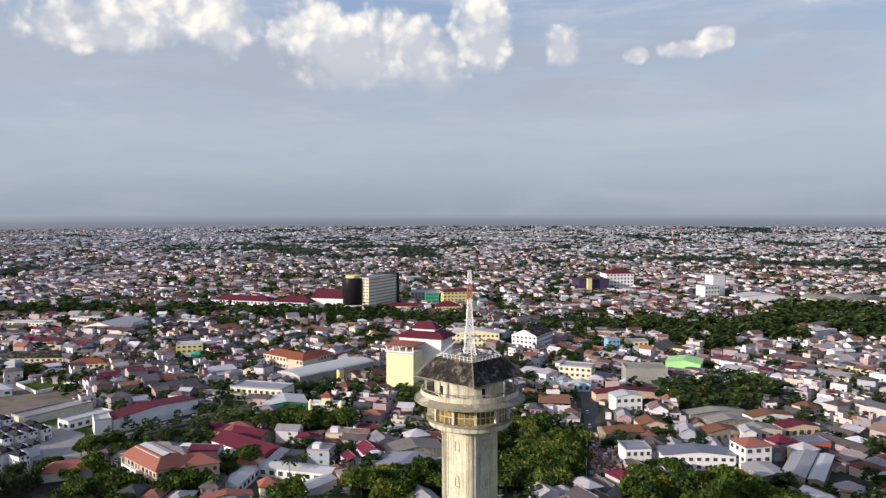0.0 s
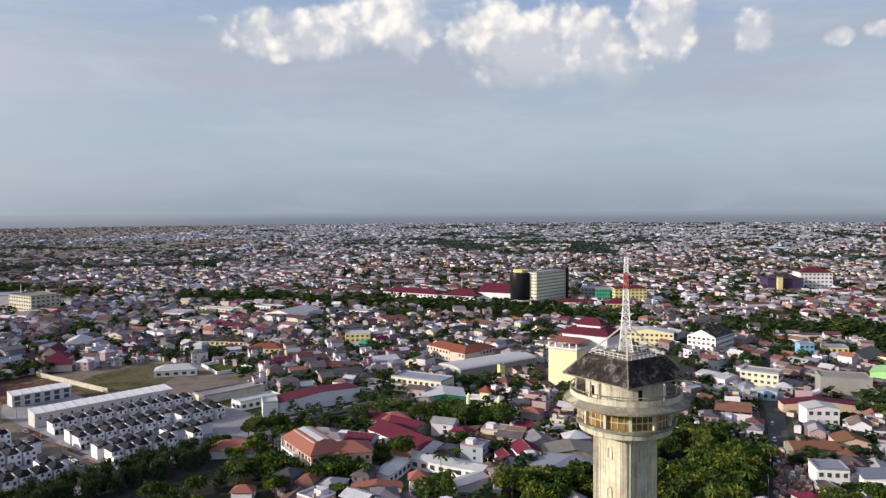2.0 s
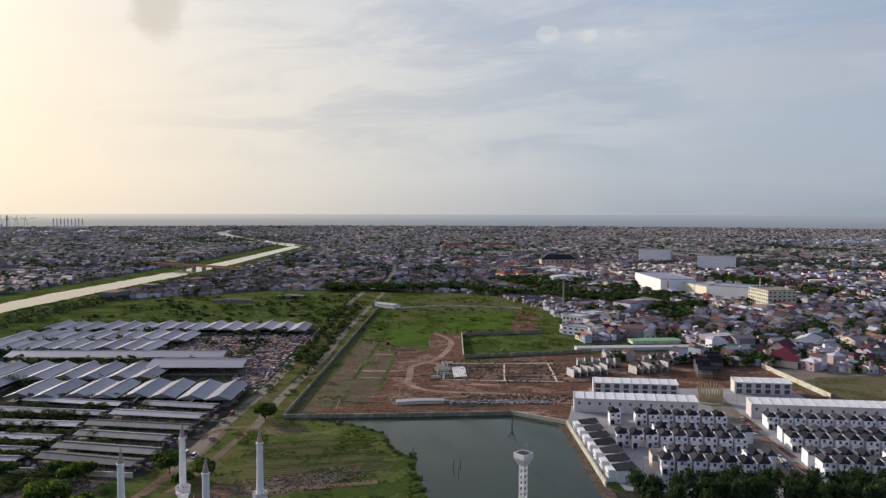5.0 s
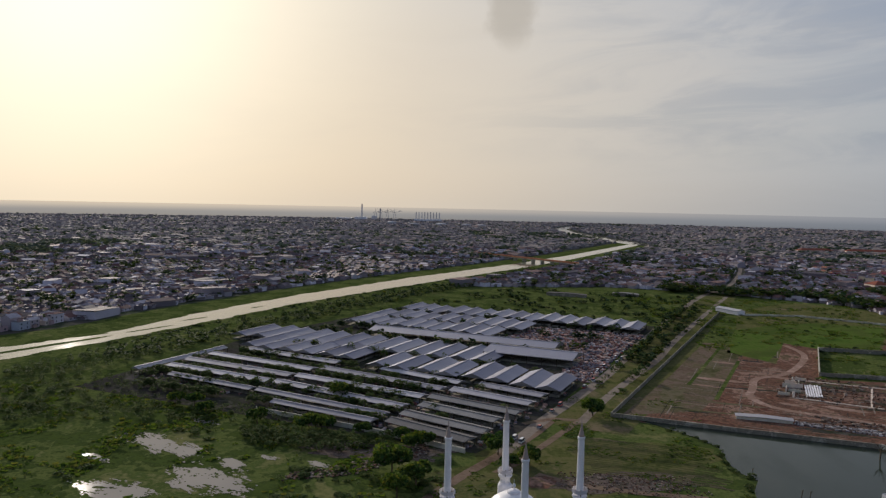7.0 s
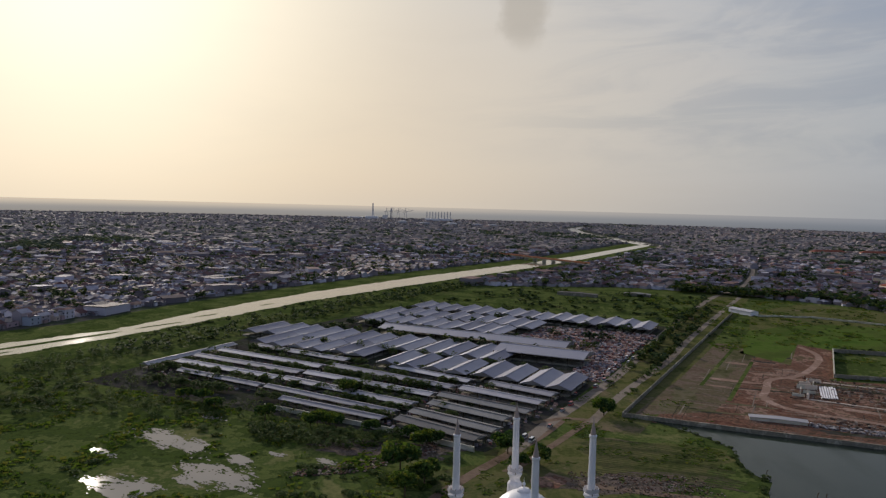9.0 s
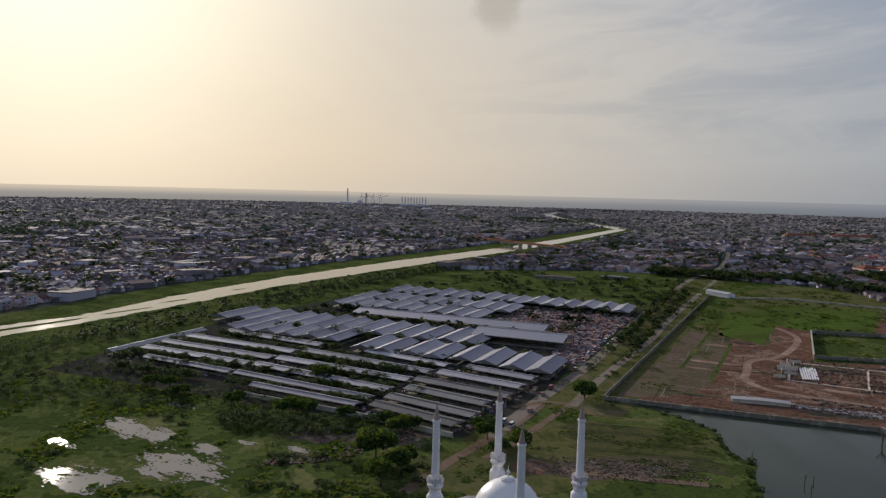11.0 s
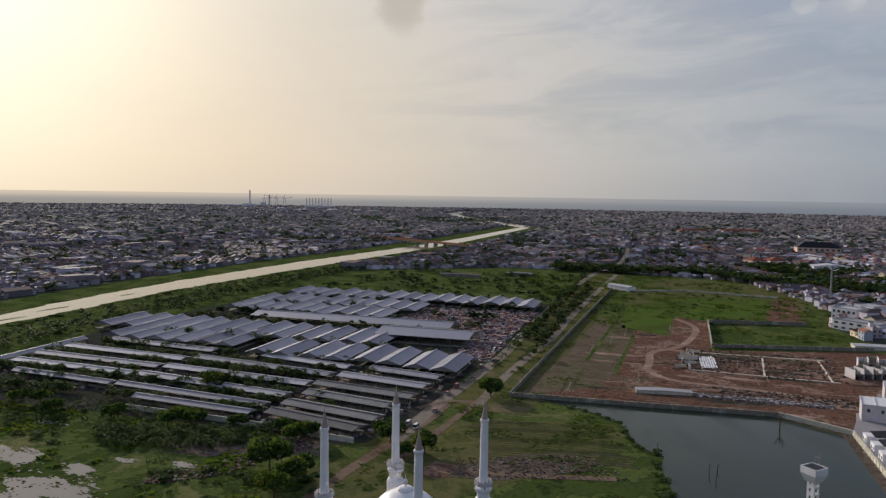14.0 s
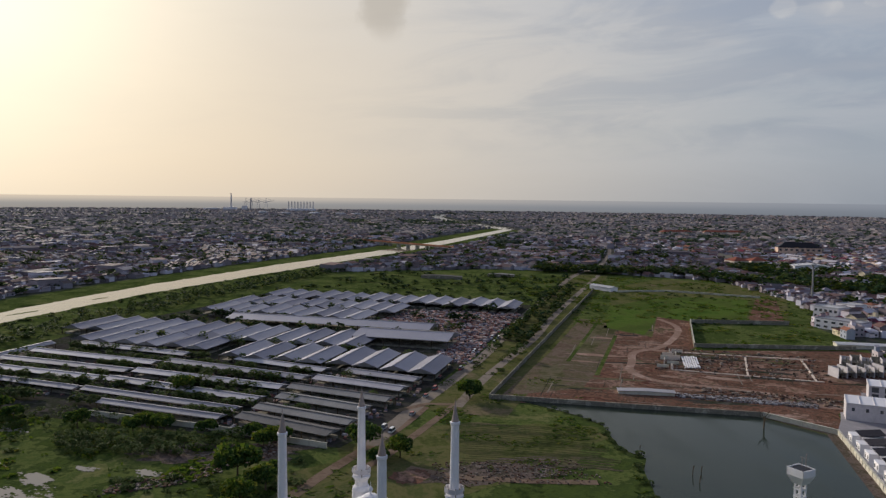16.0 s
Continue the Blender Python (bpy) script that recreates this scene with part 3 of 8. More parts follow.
# ---- building tools ----
class Shape:
    """Vertices and faces gathered into one mesh; several materials by slot."""

    def __init__(self):
        self.v, self.f, self.s = [], [], []

    def add(self, verts, faces, slot=0):
        n = len(self.v)
        self.v += verts
        self.f += [tuple(n + i for i in f) for f in faces]
        self.s += [slot] * len(faces)
        return self

    def box(self, x0, x1, y0, y1, z0, z1, slot=0):
        return self.prism([(x0, y0), (x1, y0), (x1, y1), (x0, y1)], z0, z1, slot)

    def prism(self, ring, z0, z1, slot=0, top=None):
        """A ring of (x, y), counter-clockwise, from z0 to z1; top: another ring for the upper end."""
        n = len(ring)
        verts = [(x, y, z0) for x, y in ring] + [(x, y, z1) for x, y in (top or ring)]
        faces = [(i, (i + 1) % n, n + (i + 1) % n, n + i) for i in range(n)]
        return self.add(verts, faces + [tuple(range(n - 1, -1, -1)), tuple(range(n, 2 * n))], slot)

    def lathe(self, profile, n=24, cx=0.0, cy=0.0, slot=0, turn=0.0):
        """A profile of (radius, z) turned round the vertical."""
        verts = [(cx + r * math.cos(turn + math.tau * i / n), cy + r * math.sin(turn + math.tau * i / n), z) for r, z in profile for i in range(n)]
        faces = [(k * n + i, k * n + (i + 1) % n, (k + 1) * n + (i + 1) % n, (k + 1) * n + i) for k in range(len(profile) - 1) for i in range(n)]
        return self.add(verts, faces, slot)

    def beam(self, a, b, r, slot=0, n=4):
        """A thin bar from a to b."""
        a, b = Vector(a), Vector(b)
        q = (b - a).to_track_quat("Z", "Y")
        ends = [p + q @ Vector((r * math.cos(math.tau * (i + 0.5) / n), r * math.sin(math.tau * (i + 0.5) / n), 0)) for p in (a, b) for i in range(n)]
        faces = [(i, (i + 1) % n, n + (i + 1) % n, n + i) for i in range(n)] + [tuple(range(n - 1, -1, -1)), tuple(range(n, 2 * n))]
        return self.add([tuple(p) for p in ends], faces, slot)

    def gable(self, w, d, z, rise, over=0.5, thick=0.18, slot=0):
        """A ridged roof along y over a plan w by d, with eaves and thickness."""
        x, y = w / 2 + over, d / 2 + over
        low = z - over * rise / (w / 2)
        for s in (-1, 1):
            a = [(s * x, -y, low), (s * x, y, low), (0, y, z + rise), (0, -y, z + rise)]
            verts = a + [(p[0], p[1], p[2] + thick) for p in a]
            self.add(verts, [(0, 1, 2, 3), (7, 6, 5, 4), (0, 4, 5, 1), (1, 5, 6, 2), (2, 6, 7, 3), (3, 7, 4, 0)], slot)
        return self

    def hip(self, w, d, z, rise, over=0.6, thick=0.2, slot=0, flat=0.0):
        """A hipped roof; flat: how much of the width stays level at the top."""
        x, y = w / 2 + over, d / 2 + over
        tx, ty = max(w * flat / 2, 0.05), max(y - x + w * flat / 2, 0.05)
        ring, top = [(-x, -y), (x, -y), (x, y), (-x, y)], [(-tx, -ty), (tx, -ty), (tx, ty), (-tx, ty)]
        self.prism(ring, z - 0.05, z + thick, slot)
        return self.prism(ring, z + thick, z + rise, slot, top)

    def body(self, w, d, h, rise=0.0, slot=0):
        """Four walls with pointed gable ends under a ridge along y."""
        x, y = w / 2, d / 2
        if rise <= 0:
            return self.box(-x, x, -y, y, 0, h, slot)
        verts = [(-x, -y, 0), (x, -y, 0), (x, -y, h), (0, -y, h + rise), (-x, -y, h), (-x, y, 0), (x, y, 0), (x, y, h), (0, y, h + rise), (-x, y, h)]
        return self.add(verts, [(0, 1, 2, 3, 4), (9, 8, 7, 6, 5), (1, 6, 7, 2), (5, 0, 4, 9), (5, 6, 1, 0), (2, 7, 8, 3), (3, 8, 9, 4)], slot)

    def moved(self, x, y, z=0.0, turn=0.0):
        c, s = math.cos(turn), math.sin(turn)
        self.v = [(x + c * p[0] - s * p[1], y + s * p[0] + c * p[1], z + p[2]) for p in self.v]
        return self

    def take(self, other, slot=None):
        n = len(self.v)
        self.v += other.v
        self.f += [tuple(n + i for i in f) for f in other.f]
        self.s += other.s if slot is None else [slot] * len(other.f)
        return self

    def mesh(self, name, mats, even=False):
        me = bpy.data.meshes.new(name)
        me.from_pydata(self.v, [], self.f)
        mats = mats if isinstance(mats, (list, tuple)) else [mats]
        for m in mats:
            me.materials.append(M[m])
        if len(mats) > 1:
            me.polygons.foreach_set("material_index", self.s)
        if even:
            me.polygons.foreach_set("use_smooth", [True] * len(me.polygons))
        me.update()
        return me


def pent(x0, x1, y0, y1, z0, z1, thick=0.12):
    """A sloping sheet from z0 at y0 to z1 at y1."""
    p = [(x0, y0, z0), (x1, y0, z0), (x1, y1, z1), (x0, y1, z1)]
    return Shape().add(p + [(a, b, c + thick) for a, b, c in p], [(3, 2, 1, 0), (4, 5, 6, 7), (0, 1, 5, 4), (1, 2, 6, 5), (2, 3, 7, 6), (3, 0, 4, 7)])


def part(name, shape, mats, parent, label="", even=False):
    ob = new(name, shape.mesh(name, mats, even) if isinstance(shape, Shape) else shape)
    ob.parent = parent
    return tagged(ob, label)


def thing(name, label, category, m=None, group="", kind=""):
    ob = new(name)
    ob.matrix_basis = m or Matrix()
    return tagged(ob, label, category, group, kind)


def setting(name, shape, mats, label="", category="", kind="structure", even=False):
    return tagged(new(name, shape.mesh(name, mats, even)), label, category or name.replace("_", " "), "", kind)


def inside(x, y, ring):
    hit, j = False, len(ring) - 1
    for i in range(len(ring)):
        (xi, yi), (xj, yj) = ring[i], ring[j]
        if (yi > y) != (yj > y) and x < (xj - xi) * (y - yi) / (yj - yi) + xi:
            hit = not hit
        j = i
    return hit


def strip(points, width):
    """A band of that width along a line of (x, y), as a ring."""
    left, right = [], []
    for i, (x, y) in enumerate(points):
        a, b = points[max(i - 1, 0)], points[min(i + 1, len(points) - 1)]
        dx, dy = b[0] - a[0], b[1] - a[1]
        n = math.hypot(dx, dy)
        left.append((x - dy / n * width / 2, y + dx / n * width / 2))
        right.append((x + dy / n * width / 2, y - dx / n * width / 2))
    return right + left[::-1]


def sheet(name, ring, z, mats, label, category="", kind="structure"):
    area = sum(ring[i - 1][0] * ring[i][1] - ring[i][0] * ring[i - 1][1] for i in range(len(ring)))
    ring = ring if area > 0 else ring[::-1]
    s = Shape().add([(x, y, z) for x, y in ring], [tuple(range(len(ring)))])
    return setting(name, s, mats, label, category, kind)


def band(name, points, width, z, mats, label, category=""):
    """A road or bank as quads along a line."""
    ring, n = strip(points, width), len(points)
    s = Shape().add([(x, y, z) for x, y in ring], [(i, i + 1, 2 * n - 2 - i, 2 * n - 1 - i) for i in range(n - 1)])
    return setting(name, s, mats, label, category)


def eased(points, times=2):
    """The same line with its corners cut."""
    for _ in range(times):
        out = [points[0]]
        for (xa, ya), (xb, yb) in zip(points, points[1:]):
            out += [(0.75 * xa + 0.25 * xb, 0.75 * ya + 0.25 * yb), (0.25 * xa + 0.75 * xb, 0.25 * ya + 0.75 * yb)]
        points = out + [points[-1]]
    return points


def blob(cx, cy, rx, ry, turn, seed, n=72, rough=0.45):
    """A ragged closed outline."""
    out = []
    for i in range(n):
        a = math.tau * i / n
        p = Vector((math.cos(a) * 1.7, math.sin(a) * 1.7, seed * 7.3))
        r = 1.0 + rough * (noise.noise(p) + 0.6 * noise.noise(p * 2.9) + 0.45 * noise.noise(p * 7.0))
        x, y = rx * r * math.cos(a), ry * r * math.sin(a)
        out.append((cx + x * math.cos(turn) - y * math.sin(turn), cy + x * math.sin(turn) + y * math.cos(turn)))
    return out


def wall_line(name, points, height, thick, mats, label, z=0.0):
    """A free-standing wall along a line, with a coping."""
    s = Shape()
    for (xa, ya), (xb, yb) in zip(points, points[1:]):
        n, a = math.hypot(xb - xa, yb - ya), math.atan2(yb - ya, xb - xa)
        one = Shape().box(0, n, -thick / 2, thick / 2, z - 0.3, z + height).box(0, n, -thick * 0.8, thick * 0.8, z + height, z + height + 0.12)
        for k in range(int(n / 4) + 1):
            one.box(k * 4 - 0.2, k * 4 + 0.2, -thick * 0.9, thick * 0.9, z - 0.3, z + height + 0.2)
        s.take(one.moved(xa, ya, 0, a))
    return setting(name, s, mats, label, "wall")


# ---- ground, water and roads ----
UX, VX, MO = Vector((-0.921, 0.39)), Vector((0.39, 0.921)), Vector((-450.0, 117.0))  # market axes
EX, EY, EO = Vector((0.513, 0.858)), Vector((0.858, -0.513)), Vector((-333.3, 265.2))  # estate axes


def market(u, v):
    return (MO + UX * u + VX * v).to_tuple()


def estate(s, d):
    return (EO + EX * s + EY * d).to_tuple()


CANAL_N = [(-250, -430), (-505, -275), (-572, -229), (-688, -198), (-844, -137), (-1059, -33), (-1376, 143), (-1640, 275), (-2290, 566)]
CANAL_S = [(-200, -385), (-450, -255), (-538, -212), (-625, -175), (-770, -120), (-955, -26), (-1248, 131), (-1492, 252), (-2150, 540)]
OPEN = [(-960, -26), (-1000, 250), (-960, 360), (-850, 480), (-700, 470), (-600, 440), (-560, 400), (-480, 385), (-440, 362), (-378, 446), (-330, 510), (-240, 500), (-215, 440), (-190, 420),
        (-185, 380), (-145, 330), (-140, 290), (-60, 250), (60, 200), (200, -200), (-250, -430), (-505, -275), (-770, -121)]
disc = Shape().lathe([(0.01, 0), (150, 0), (400, 0), (900, 0), (1800, 0), (3200, 0), (4880, 0)], 96)
setting("ground", disc, "ground", "dark city ground of soil, asphalt and scrub", "ground")
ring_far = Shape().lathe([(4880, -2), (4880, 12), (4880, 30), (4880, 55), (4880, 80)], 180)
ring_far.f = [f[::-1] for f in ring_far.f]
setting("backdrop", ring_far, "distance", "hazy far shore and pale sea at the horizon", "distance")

sheet("ground_marsh", OPEN, 0.06, "marsh", "boggy green grassland round the market and mosque", "grassland")
band("ground_bank_north", [(x - 11, y - 20) for x, y in CANAL_N], 50, 0.10, "marsh", "mown green canal bank", "river bank")
band("ground_bank_south", [(x + 8, y + 16) for x, y in CANAL_S], 44, 0.11, "marsh", "rough green canal bank", "river bank")
ring = CANAL_S + CANAL_N[::-1]
n = len(CANAL_S)
canal = Shape().add([(x, y, 0.2) for x, y in ring], [(i, i + 1, 2 * n - 2 - i, 2 * n - 1 - i) for i in range(n - 1)])
setting("water_canal", canal, "canal", "wide pale canal with smooth water", "canal")
band("water_canal_far", [(-2215, 552), (-2500, 530), (-2865, 487), (-3200, 480), (-3600, 500), (-4300, 700)], 62, 0.2, "canal", "far reach of the pale canal", "canal")
for k, (x, y, a, b) in enumerate(((-520, -243, 60, 3.0), (-600, -202, 22, 1.8), (-655, -186, 14, 1.5), (-735, -155, 9, 1.5), (-452, -268, 30, 3.5))):
    sheet("ground_bar", blob(x, y, a, b, 2.63, k, 40, 0.3), 0.26, "marsh", "low dark sandbar with weeds in the canal", "sandbar")

weeds = random.Random(41)
s = Shape()
for line, side in ((CANAL_S[:7], 1), (CANAL_N[:7], -1)):
    for (xa, ya), (xb, yb) in zip(line, line[1:]):
        n = math.hypot(xb - xa, yb - ya)
        for k in range(int(n / 11)):
            f = weeds.random()
            ring = blob(xa + (xb - xa) * f, ya + (yb - ya) * f, weeds.uniform(5, 15), weeds.uniform(0.8, 3.2), math.atan2(yb - ya, xb - xa), weeds.uniform(0, 90), 18, 0.4)
            s.add([(x, y, 0.23 + 0.002 * (k % 20)) for x, y in ring], [tuple(range(18))])
setting("bank_weeds", s, "marsh", "ragged weeds along the canal's edges", "weeds", "stuff")
# pond beside the estate
POND = [(-377, 132), (-341, 229), (-313, 244), (-236, 211), (-222, 205), (-235, 150), (-256, 148), (-270, 152), (-284, 155), (-296, 161), (-306, 156), (-319, 157), (-336, 159), (-350, 153), (-360, 146)]
sheet("water_pond", POND, 0.24, "water", "still green-grey pond", "pond")
band("ground_shore", [(-340, 234), (-315, 247), (-237, 214), (-222, 208)], 6, 0.245, "rubble", "strewn stones between pond and wall", "shore")
# marsh puddles
def puddle(cx, cy, rx, ry, turn, seed, cell=0.6):
    """Ragged shallow water: cells of a grid where a field of noise lies low."""
    s = Shape()
    n, m = int(rx * 1.5 / cell), int(ry * 1.8 / cell)
    c, t = math.cos(turn), math.sin(turn)
    for i in range(-n, n):
        for j in range(-m, m):
            px, py = i * cell, j * cell
            p = Vector((px * 0.09, py * 0.24, seed * 9.1))
            v = noise.noise(p) + 0.6 * noise.noise(p * 2.7) + 0.55 * noise.noise(p * 6.5) + 0.3 * noise.noise(p * 14.0)
            if (px / rx) ** 2 + (py / ry) ** 2 + 1.35 * v < 0.75:
                q = [(px, py), (px + cell, py), (px + cell, py + cell), (px, py + cell)]
                s.add([(cx + c * a - t * b, cy + t * a + c * b, 0.2) for a, b in q], [(0, 1, 2, 3)])
    return setting("water_puddle", s, "shallow", "ragged shallow marsh puddle with the bright sky put into its colour", "puddle")


for k, (x, y, a, b, r) in enumerate(((-319, -80, 22, 8, 1.0), (-266, -76, 18, 8, 1.1), (-280, -47, 20, 11, 0.9), (-299, -45, 8, 4, 0.9), (-305, -31, 5, 2.5, 1.0), (-354, -74, 9, 3, 0.9), (-299, -11, 6, 3, 1.0), (-300, -100, 9, 3, 1.0))):
    puddle(x, y, a, b, r, k)
# bare earth of the building site, fields and lanes
DIRT = [(-374, 128), (-470, 176), (-585, 252), (-600, 300), (-578, 312), (-486, 273), (-478, 266), (-452, 350), (-440, 357), (-395, 352), (-364, 330), (-335, 372), (-300, 400), (-290, 350), (-322, 322), (-342, 268), (-319, 254), (-340, 233), (-360, 176)]
sheet("ground_site", DIRT, 0.12, "soil", "churned red earth of a building site", "bare earth")
sheet("ground_field", [(-520, 262), (-560, 240), (-667, 285), (-790, 330), (-876, 420), (-768, 518), (-700, 470), (-560, 384), (-580, 313)], 0.14, "grass", "rough green field beyond the site", "field")
sheet("ground_field_bright", [(-667, 285), (-620, 262), (-560, 243), (-530, 258), (-560, 276), (-605, 300), (-583, 318), (-583, 362), (-640, 398), (-700, 430), (-720, 380), (-700, 330)], 0.155, "lawn", "bright green rice-grass field", "field")
sheet("ground_plot", [(-575, 313), (-561, 384), (-468, 371), (-487, 274)], 0.15, "marsh", "walled bright green plot", "field")
sheet("ground_lawn", [(-283, 497), (-275, 514), (-244, 496), (-259, 475)], 0.15, "lawn", "small bright green sports lawn", "lawn")
sheet("ground_park", [(-44, 536), (-40, 508), (20, 522), (56, 560), (40, 598), (-30, 588)], 0.10, "grass", "open green park behind the college", "grass")
sheet("ground_site_back", [(-404, 299), (-478, 268), (-468, 366), (-452, 384), (-448, 441), (-378, 446), (-300, 416), (-296, 380), (-333, 347)], 0.11, "soil", "brown bare earth among the unfinished houses", "bare earth")
sheet("ground_lots", [(-378, 446), (-300, 416), (-296, 392), (-215, 436), (-192, 420), (-212, 462), (-240, 500), (-330, 510)], 0.115, "lane", "brown-grey vacant lots behind the estate", "bare earth")
sheet("ground_meadow", [(-341, 456), (-335, 424), (-306, 412), (-278, 433), (-290, 500), (-330, 500)], 0.13, "scrub", "rough grass plot behind the wall", "grass")
sheet("ground_strip", [(-378, 118), (-772, 303), (-778, 290), (-384, 104)], 0.13, "grass", "narrow green verge along the wall", "verge")
sheet("ground_estate", [estate(11, -54), estate(70, -62), estate(130, -70), estate(135, -20), estate(175, -12), estate(182, 60), estate(160, 95), estate(80, 112), estate(14, 112), estate(-6, 30), estate(-2, 2), estate(-1, -12), estate(10, -14)], 0.16, "paving",
      "pale concrete paving of the new housing estate", "pavement")
sheet("ground_spoil", blob(-306, 92, 36, 62, 0.4, 21, 60, 0.25), 0.10, "grass", "rough grass beside the pond", "grass")
sheet("ground_rubble_heap", blob(-290, 108, 11, 28, 0.15, 22, 60, 0.4), 0.14, "rubble", "band of strewn rubble and dry weeds", "rubble")
sheet("ground_rubble_marsh", blob(-318, 12, 10, 30, -0.1, 23, 60, 0.45), 0.14, "rubble", "patch of rubble and rubbish in the grass", "rubble")
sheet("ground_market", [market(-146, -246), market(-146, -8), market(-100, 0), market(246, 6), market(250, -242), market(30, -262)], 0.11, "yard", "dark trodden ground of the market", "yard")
for k, (x, y, a, b, r) in enumerate(((-430, 165, 24, 6, 2.7), (-500, 208, 30, 7, 2.7), (-552, 238, 24, 10, 2.7), (-405, 150, 14, 6, 2.7))):
    sheet("ground_weeds", blob(x, y, a, b, r, k + 40, 60, 0.5), 0.13 + 0.005 * k, "scrub", "patch of weeds on the red earth", "weeds")
patch = random.Random(51)
for name, mats, label, count in (("ground_damp", "yard", "dark damp hollow in the red earth", 16), ("ground_growth", "scrub", "strip of weeds on the building site", 14), ("ground_pale", "palesoil", "pale trodden strip of the building site", 12)):
    while count:
        x, y = patch.uniform(-590, -345), patch.uniform(140, 350)
        a, b = patch.uniform(6, 20), patch.uniform(1.0, 3.0)
        if all(inside(x + 0.36 * q * a, y + 0.93 * q * a, DIRT) for q in (-1.2, 0, 1.2)):
            sheet(name, blob(x, y, a, b, 1.2 + patch.uniform(-0.15, 0.15), patch.uniform(0, 90), 40, 0.55), 0.134 + 0.0008 * count + (0.004 if mats == "yard" else 0.0), mats, label, "bare earth")
            count -= 1
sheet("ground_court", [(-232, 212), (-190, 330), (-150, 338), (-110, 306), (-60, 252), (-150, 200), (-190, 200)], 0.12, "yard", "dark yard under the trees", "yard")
ROAD = [(-320, 64), (-364, 83), (-402, 102), (-468, 135), (-605, 190), (-937, 338), (-1011, 396), (-1250, 500), (-1500, 590)]
band("ground_verge", [(x + 5, y + 19) for x, y in ROAD[1:6]], 44, 0.125, "grass", "trodden olive verge between road and wall", "verge")
band("road_market", eased(ROAD), 6.5, 0.18, "lane", "dusty grey road beside the market", "road")
band("road_lane", eased([(-368, 104), (-406, 120), (-457, 145), (-524, 181), (-600, 212), (-790, 302), (-925, 366)]), 5, 0.17, "lane", "narrow grey lane along the wall", "lane")
band("path", eased([(-262, 32), (-287, 44), (-312, 59), (-343, 78), (-370, 90)]), 4.6, 0.165, "track", "worn brown earth track", "track")
band("path_wheel", [(-296, 60), (-308, 69), (-335, 84), (-368, 102), (-386, 112)], 3.6, 0.16, "track", "brown wheel-rutted track across the grass", "track")
band("path_cross", [(-364, 76), (-374, 92), (-372, 104)], 4, 0.19, "track", "brown crossing of the tracks", "track")
sheet("ground_bare", blob(-288, 76, 6, 7, 0.4, 31, 40, 0.3), 0.17, "soil", "bare orange earth patch", "bare earth")
sheet("ground_flat", [(-384, 127), (-395, 170), (-440, 196), (-585, 262), (-600, 236), (-480, 178)], 0.126, "flatland", "grey-brown flat ground inside the wall", "bare earth")
band("path_site", eased([(-596, 297), (-560, 298), (-520, 276), (-485, 250), (-478, 228), (-446, 216), (-429, 206), (-403, 211), (-383, 252), (-352, 276)]), 4.5, 0.17, "palesoil", "pale earth track across the site", "track")
for a, b in (((-530, 238), (-420, 186)), ((-598, 251), (-454, 181))):
    band("ground_ditch", [a, ((a[0] + b[0]) / 2 + 2, (a[1] + b[1]) / 2 - 1), b], 2.4, 0.18, "marsh", "dark weedy ditch across the site", "ditch")
sheet("ground_track", [(-605, 300), (-517, 258), (-485, 268), (-500, 278), (-583, 317)], 0.165, "soil", "churned brown earth beside the plot", "bare earth")
sheet("ground_track_end", [(-583, 364), (-562, 382), (-697, 457), (-702, 440)], 0.165, "soil", "brown earth track along the field", "track")
wall_line("wall_field_line", [(-760, 327), (-761, 380), (-709, 448)], 1.6, 0.4, "concrete", "low pale wall across the field")
band("street", [(45, 300), (62, 315), (72, 325), (76, 368), (88, 450), (96, 520), (110, 600)], 9, 0.12, "asphalt", "busy narrow town street", "street")
band("avenue", [(-235, 330), (-177, 372), (-126, 438), (-80, 500), (-40, 560)], 9, 0.12, "asphalt", "tree-lined town avenue", "street")
band("estate_road", [estate(80, -50), estate(82, 118)], 12, 0.19, "lane", "concrete estate road", "road")
# plough ridges on the grass beside the pond, bowed across the slope
s = Shape()
for k in range(24):
    line = [(-345 + 1.9 * k + 9 * f + 7 * f * f, 96 + 52 * f + 3.0 * math.sin(2.2 * f + k)) for f in [j / 12 for j in range(13)]]
    line = [p for p in line if not inside(p[0] - 4, p[1] + 4, POND) and not inside(*p, POND)]
    for (xa, ya), (xb, yb) in zip(line, line[1:]):
        s.add([(xa - 0.5, ya, 0.13), (xb - 0.5, yb, 0.13), (xb, yb, 0.28), (xa, ya, 0.28), (xa + 0.5, ya, 0.13), (xb + 0.5, yb, 0.13)], [(3, 2, 1, 0), (5, 2, 3, 4)])
setting("ground_ridges", s, "grass", "low plough ridges in the rough grass", "ridges", "stuff")
band("path_bank", [(-296, 76), (-286, 90), (-280, 112), (-276, 136)], 4.0, 0.165, "track", "brown earth track above the pond", "track")
